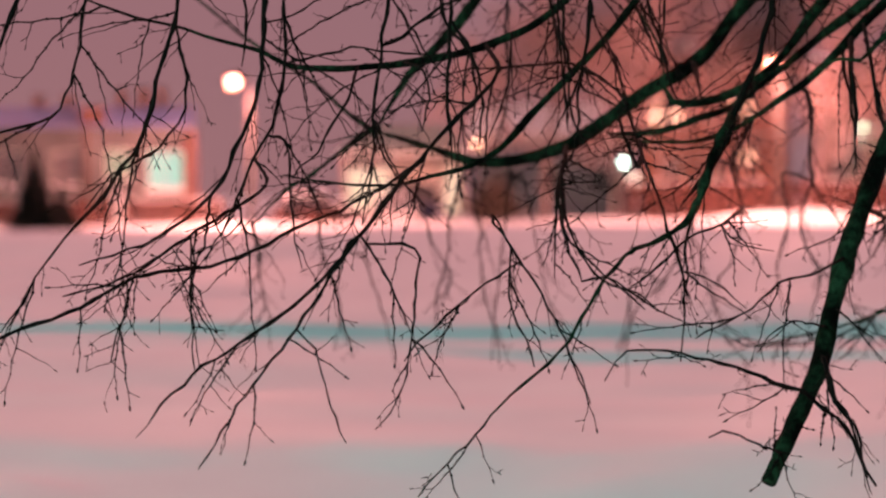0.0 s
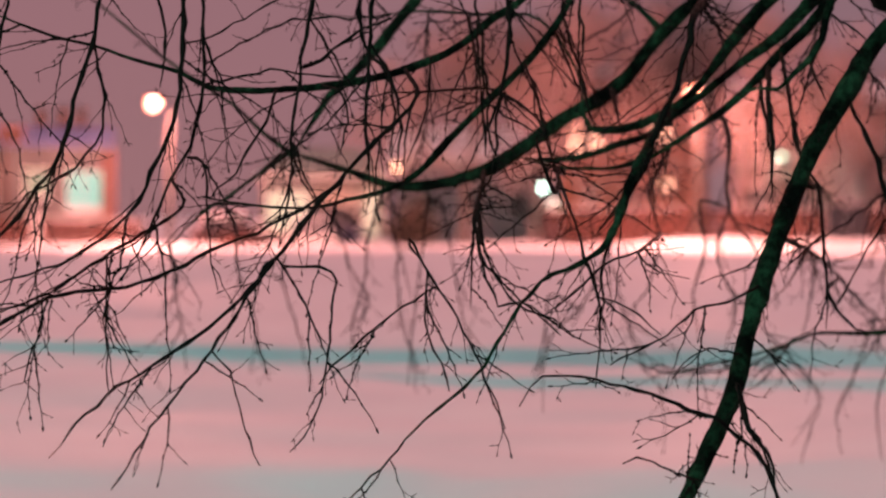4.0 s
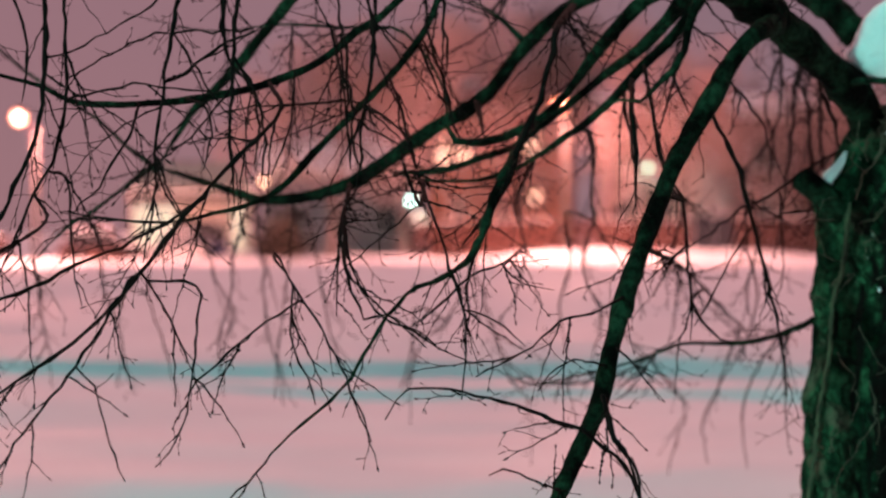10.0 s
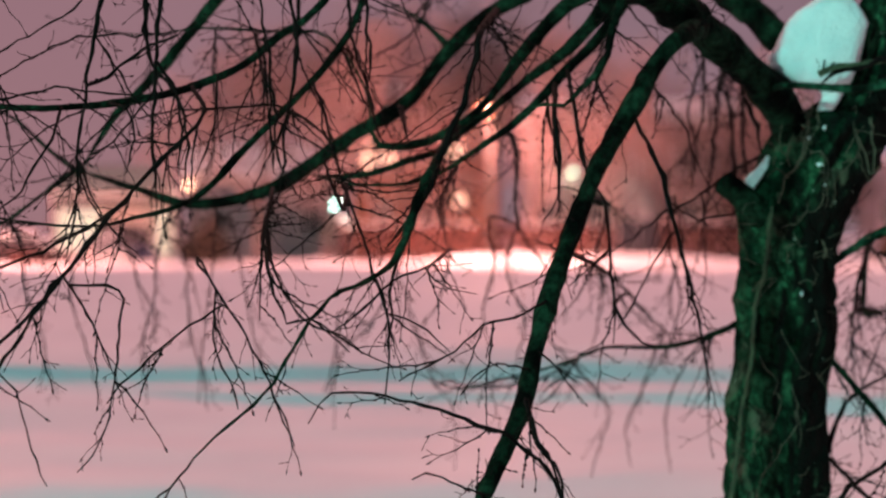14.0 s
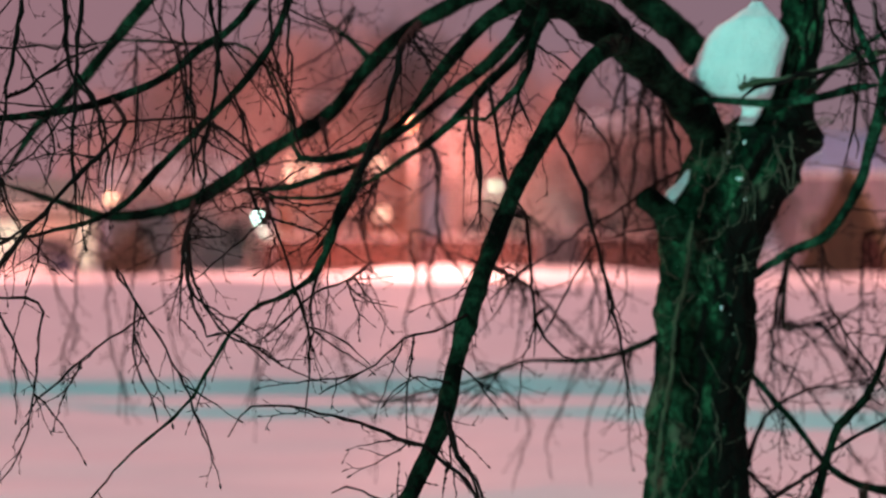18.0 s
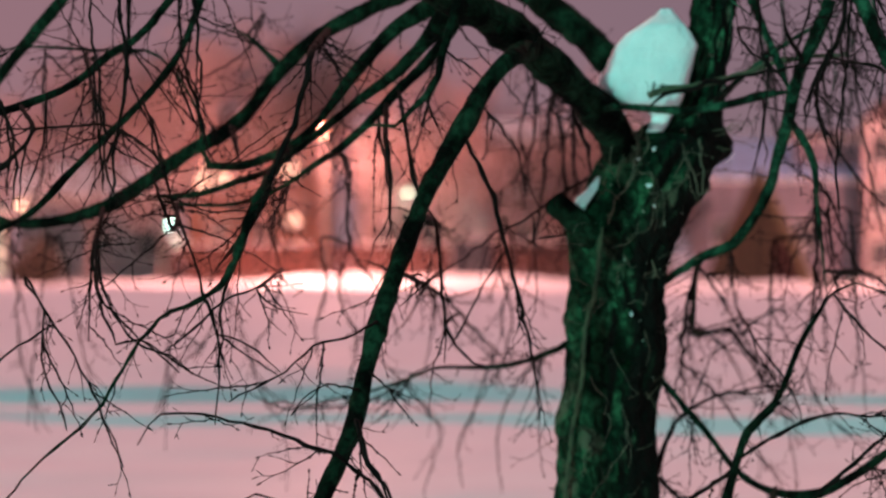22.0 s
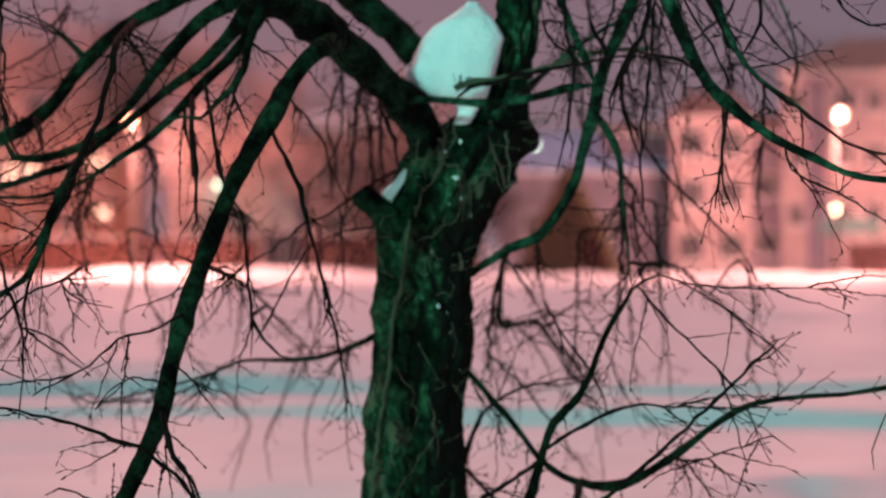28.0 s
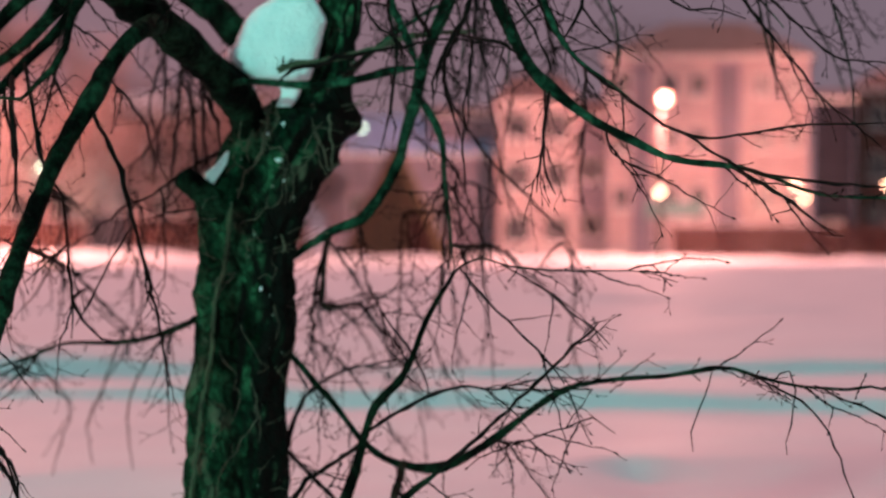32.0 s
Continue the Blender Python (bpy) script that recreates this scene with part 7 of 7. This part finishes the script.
shoot_on_bark([(0.168, -0.256, 1.818, 0.0016), (0.183, -0.260, 1.739, 0.0016), (0.198, -0.264, 1.675, 0.0016), (0.221, -0.270, 1.644, 0.0012)], 4)
shoot_on_bark([(0.107, -0.251, 1.691, 0.0016), (0.119, -0.255, 1.628, 0.0016), (0.104, -0.251, 1.580, 0.0012)], 5)
shoot_on_bark([(0.079, -0.255, 1.493, 0.0024), (0.090, -0.258, 1.453, 0.0024), (0.084, -0.256, 1.437, 0.0016)], 6)
shoot_on_bark([(0.059, -0.250, 1.437, 0.0016), (0.087, -0.257, 1.447, 0.0020), (0.105, -0.261, 1.438, 0.0012)], 7)
shoot_on_bark([(-0.049, -0.215, 1.374, 0.0016), (-0.088, -0.206, 1.326, 0.0016), (-0.103, -0.203, 1.294, 0.0012)], 8)
shoot_on_bark([(0.066, -0.242, 1.120, 0.0016), (0.089, -0.247, 1.081, 0.0016), (0.105, -0.251, 1.041, 0.0012)], 9)
shoot_on_bark([(0.004, -0.247, 1.786, 0.0016), (-0.016, -0.243, 1.738, 0.0016), (-0.008, -0.245, 1.691, 0.0012)], 10)
shoot_on_bark([(0.020, -0.251, 1.809, 0.0016), (0.056, -0.260, 1.798, 0.0012), (0.066, -0.262, 1.825, 0.0012)], 11)
shoot_on_bark([(0.043, -0.400, 1.944, 0.0016), (0.053, -0.403, 1.967, 0.0016), (0.068, -0.407, 1.970, 0.0012)], 12)
shoot_on_bark([(0.032, -0.398, 1.939, 0.0016), (0.035, -0.399, 1.967, 0.0012), (0.029, -0.397, 1.983, 0.0012)], 13)


# ---- a bare pale branch, tangled shoots and snow crumbs on the trunk ----
def on_trunk(x, z, front):
    """A place x to the right of the trunk's foot and front metres before its axis, as seen by the photographer."""
    a = radians(12.7)
    return (x * math.cos(a) - front * math.sin(a), -x * math.sin(a) - front * math.cos(a), z)


def tangle(points, front, thick, name, mat, seed, parent, label=""):
    rng = np.random.default_rng(seed)
    path = spline([(*on_trunk(x, z, front), thick * (1 - 0.5 * k / len(points))) for k, (x, z) in enumerate(points)], 0.014)
    path[1:-1, :3] += rng.normal(0, 0.0022 if thick < 0.005 else 0.0012, (len(path) - 2, 3))
    path[:, 3] *= rng.uniform(0.85, 1.25, len(path))
    v, f = [], []
    tube(v, f, path, 7, rng, 0.06)
    return part(name, mesh_of(name, v, f, mat, True), parent, label)


# paler green colour stands in for the light on this branch
branch = tangle([(0.125, 1.945), (0.165, 1.962), (0.245, 1.972), (0.330, 1.990), (0.405, 2.012), (0.470, 2.036), (0.560, 2.052), (0.680, 2.058)], 0.31, 0.0105, "branch", PALE_GREEN, 11, tree, "pale green branch across the fork")
for k, pts in enumerate(([(0.125, 1.945), (0.135, 1.97), (0.14, 1.985)], [(0.15, 1.96), (0.165, 1.976), (0.18, 1.972)], [(0.40, 2.01), (0.43, 2.0), (0.47, 1.96)])):
    tangle(pts, 0.31, 0.003, "twig", TWIG, 30 + k, branch)
CURLS = [
    [(0.094, 1.890), (0.038, 1.840), (0.018, 1.790), (0.022, 1.750), (0.054, 1.765)],
    [(0.120, 1.855), (0.126, 1.805), (0.102, 1.772), (0.094, 1.748), (0.108, 1.735)],
    [(0.102, 1.732), (0.134, 1.735), (0.150, 1.715), (0.150, 1.675), (0.147, 1.635), (0.153, 1.610), (0.144, 1.575)],
    [(0.230, 1.780), (0.246, 1.748), (0.262, 1.700), (0.270, 1.668), (0.294, 1.692)],
    [(0.270, 1.830), (0.275, 1.770), (0.283, 1.720), (0.278, 1.680)],
    [(0.086, 1.855), (0.094, 1.815), (0.088, 1.770), (0.085, 1.735), (0.062, 1.690), (0.030, 1.655), (0.014, 1.590)],
    [(0.020, 1.520), (0.060, 1.534), (0.085, 1.560), (0.100, 1.600)],
    [(0.030, 1.465), (0.064, 1.478), (0.058, 1.505), (0.075, 1.470), (0.095, 1.472)],
    [(-0.060, 1.345), (-0.030, 1.375), (0.010, 1.380)],
    [(0.070, 1.365), (0.095, 1.372), (0.120, 1.362)],
    [(0.020, 1.235), (0.045, 1.180), (0.075, 1.130), (0.100, 1.110)],
    [(-0.040, 1.160), (-0.020, 1.120), (0.010, 1.085), (0.000, 1.050)],
    [(0.010, 1.055), (0.022, 1.035), (0.005, 0.985), (-0.015, 0.950), (-0.045, 0.925), (-0.065, 0.880)],
    [(0.050, 1.080), (0.062, 1.020), (0.075, 0.960), (0.070, 0.900)],
    [(-0.030, 0.970), (-0.055, 0.930), (-0.050, 0.880)],
    [(0.115, 1.290), (0.130, 1.240), (0.120, 1.190)],
]
for k, pts in enumerate(CURLS):
    tangle(pts, 0.185 if pts[0][1] > 1.55 else 0.165, 0.0032 if k in (5, 3, 4) else 0.0017, "shoot", PALE_TWIG, 50 + k, trunk, "thin pale dead shoot")


def crumb(x, z, front, wide, high, seed):
    bm = bmesh.new()
    bmesh.ops.create_icosphere(bm, subdivisions=2, radius=1.0)
    for q in bm.verts:
        n = 1 + 0.35 * noise.noise(q.co * 1.7 + Vector((seed, 0, 0)))
        q.co = 0.75 * Vector((q.co.x * wide * n * (1.15 + 0.5 * q.co.z), q.co.y * 0.008 * n, q.co.z * high * n))
    ob = part("snow_crumb", bm, None, "", Matrix.Translation(TREE_AT + Vector(on_trunk(x, z, front))) @ pose(0, 0, 0, 0, 0, -12.7), True, PACKED)
    tagged(ob, "small crumb of snow caught in the rough bark", "snow", "snow crumbs on the trunk")


for k, (x, z, wide, high) in enumerate(((0.142, 1.803, 0.006, 0.009), (0.128, 1.700, 0.011, 0.008), (0.142, 1.642, 0.004, 0.006), (0.060, 1.905, 0.004, 0.007), (0.078, 1.335, 0.005, 0.009), (0.098, 1.775, 0.005, 0.006))):
    crumb(x, z, 0.168 if z > 1.55 else 0.150, wide, high, k)
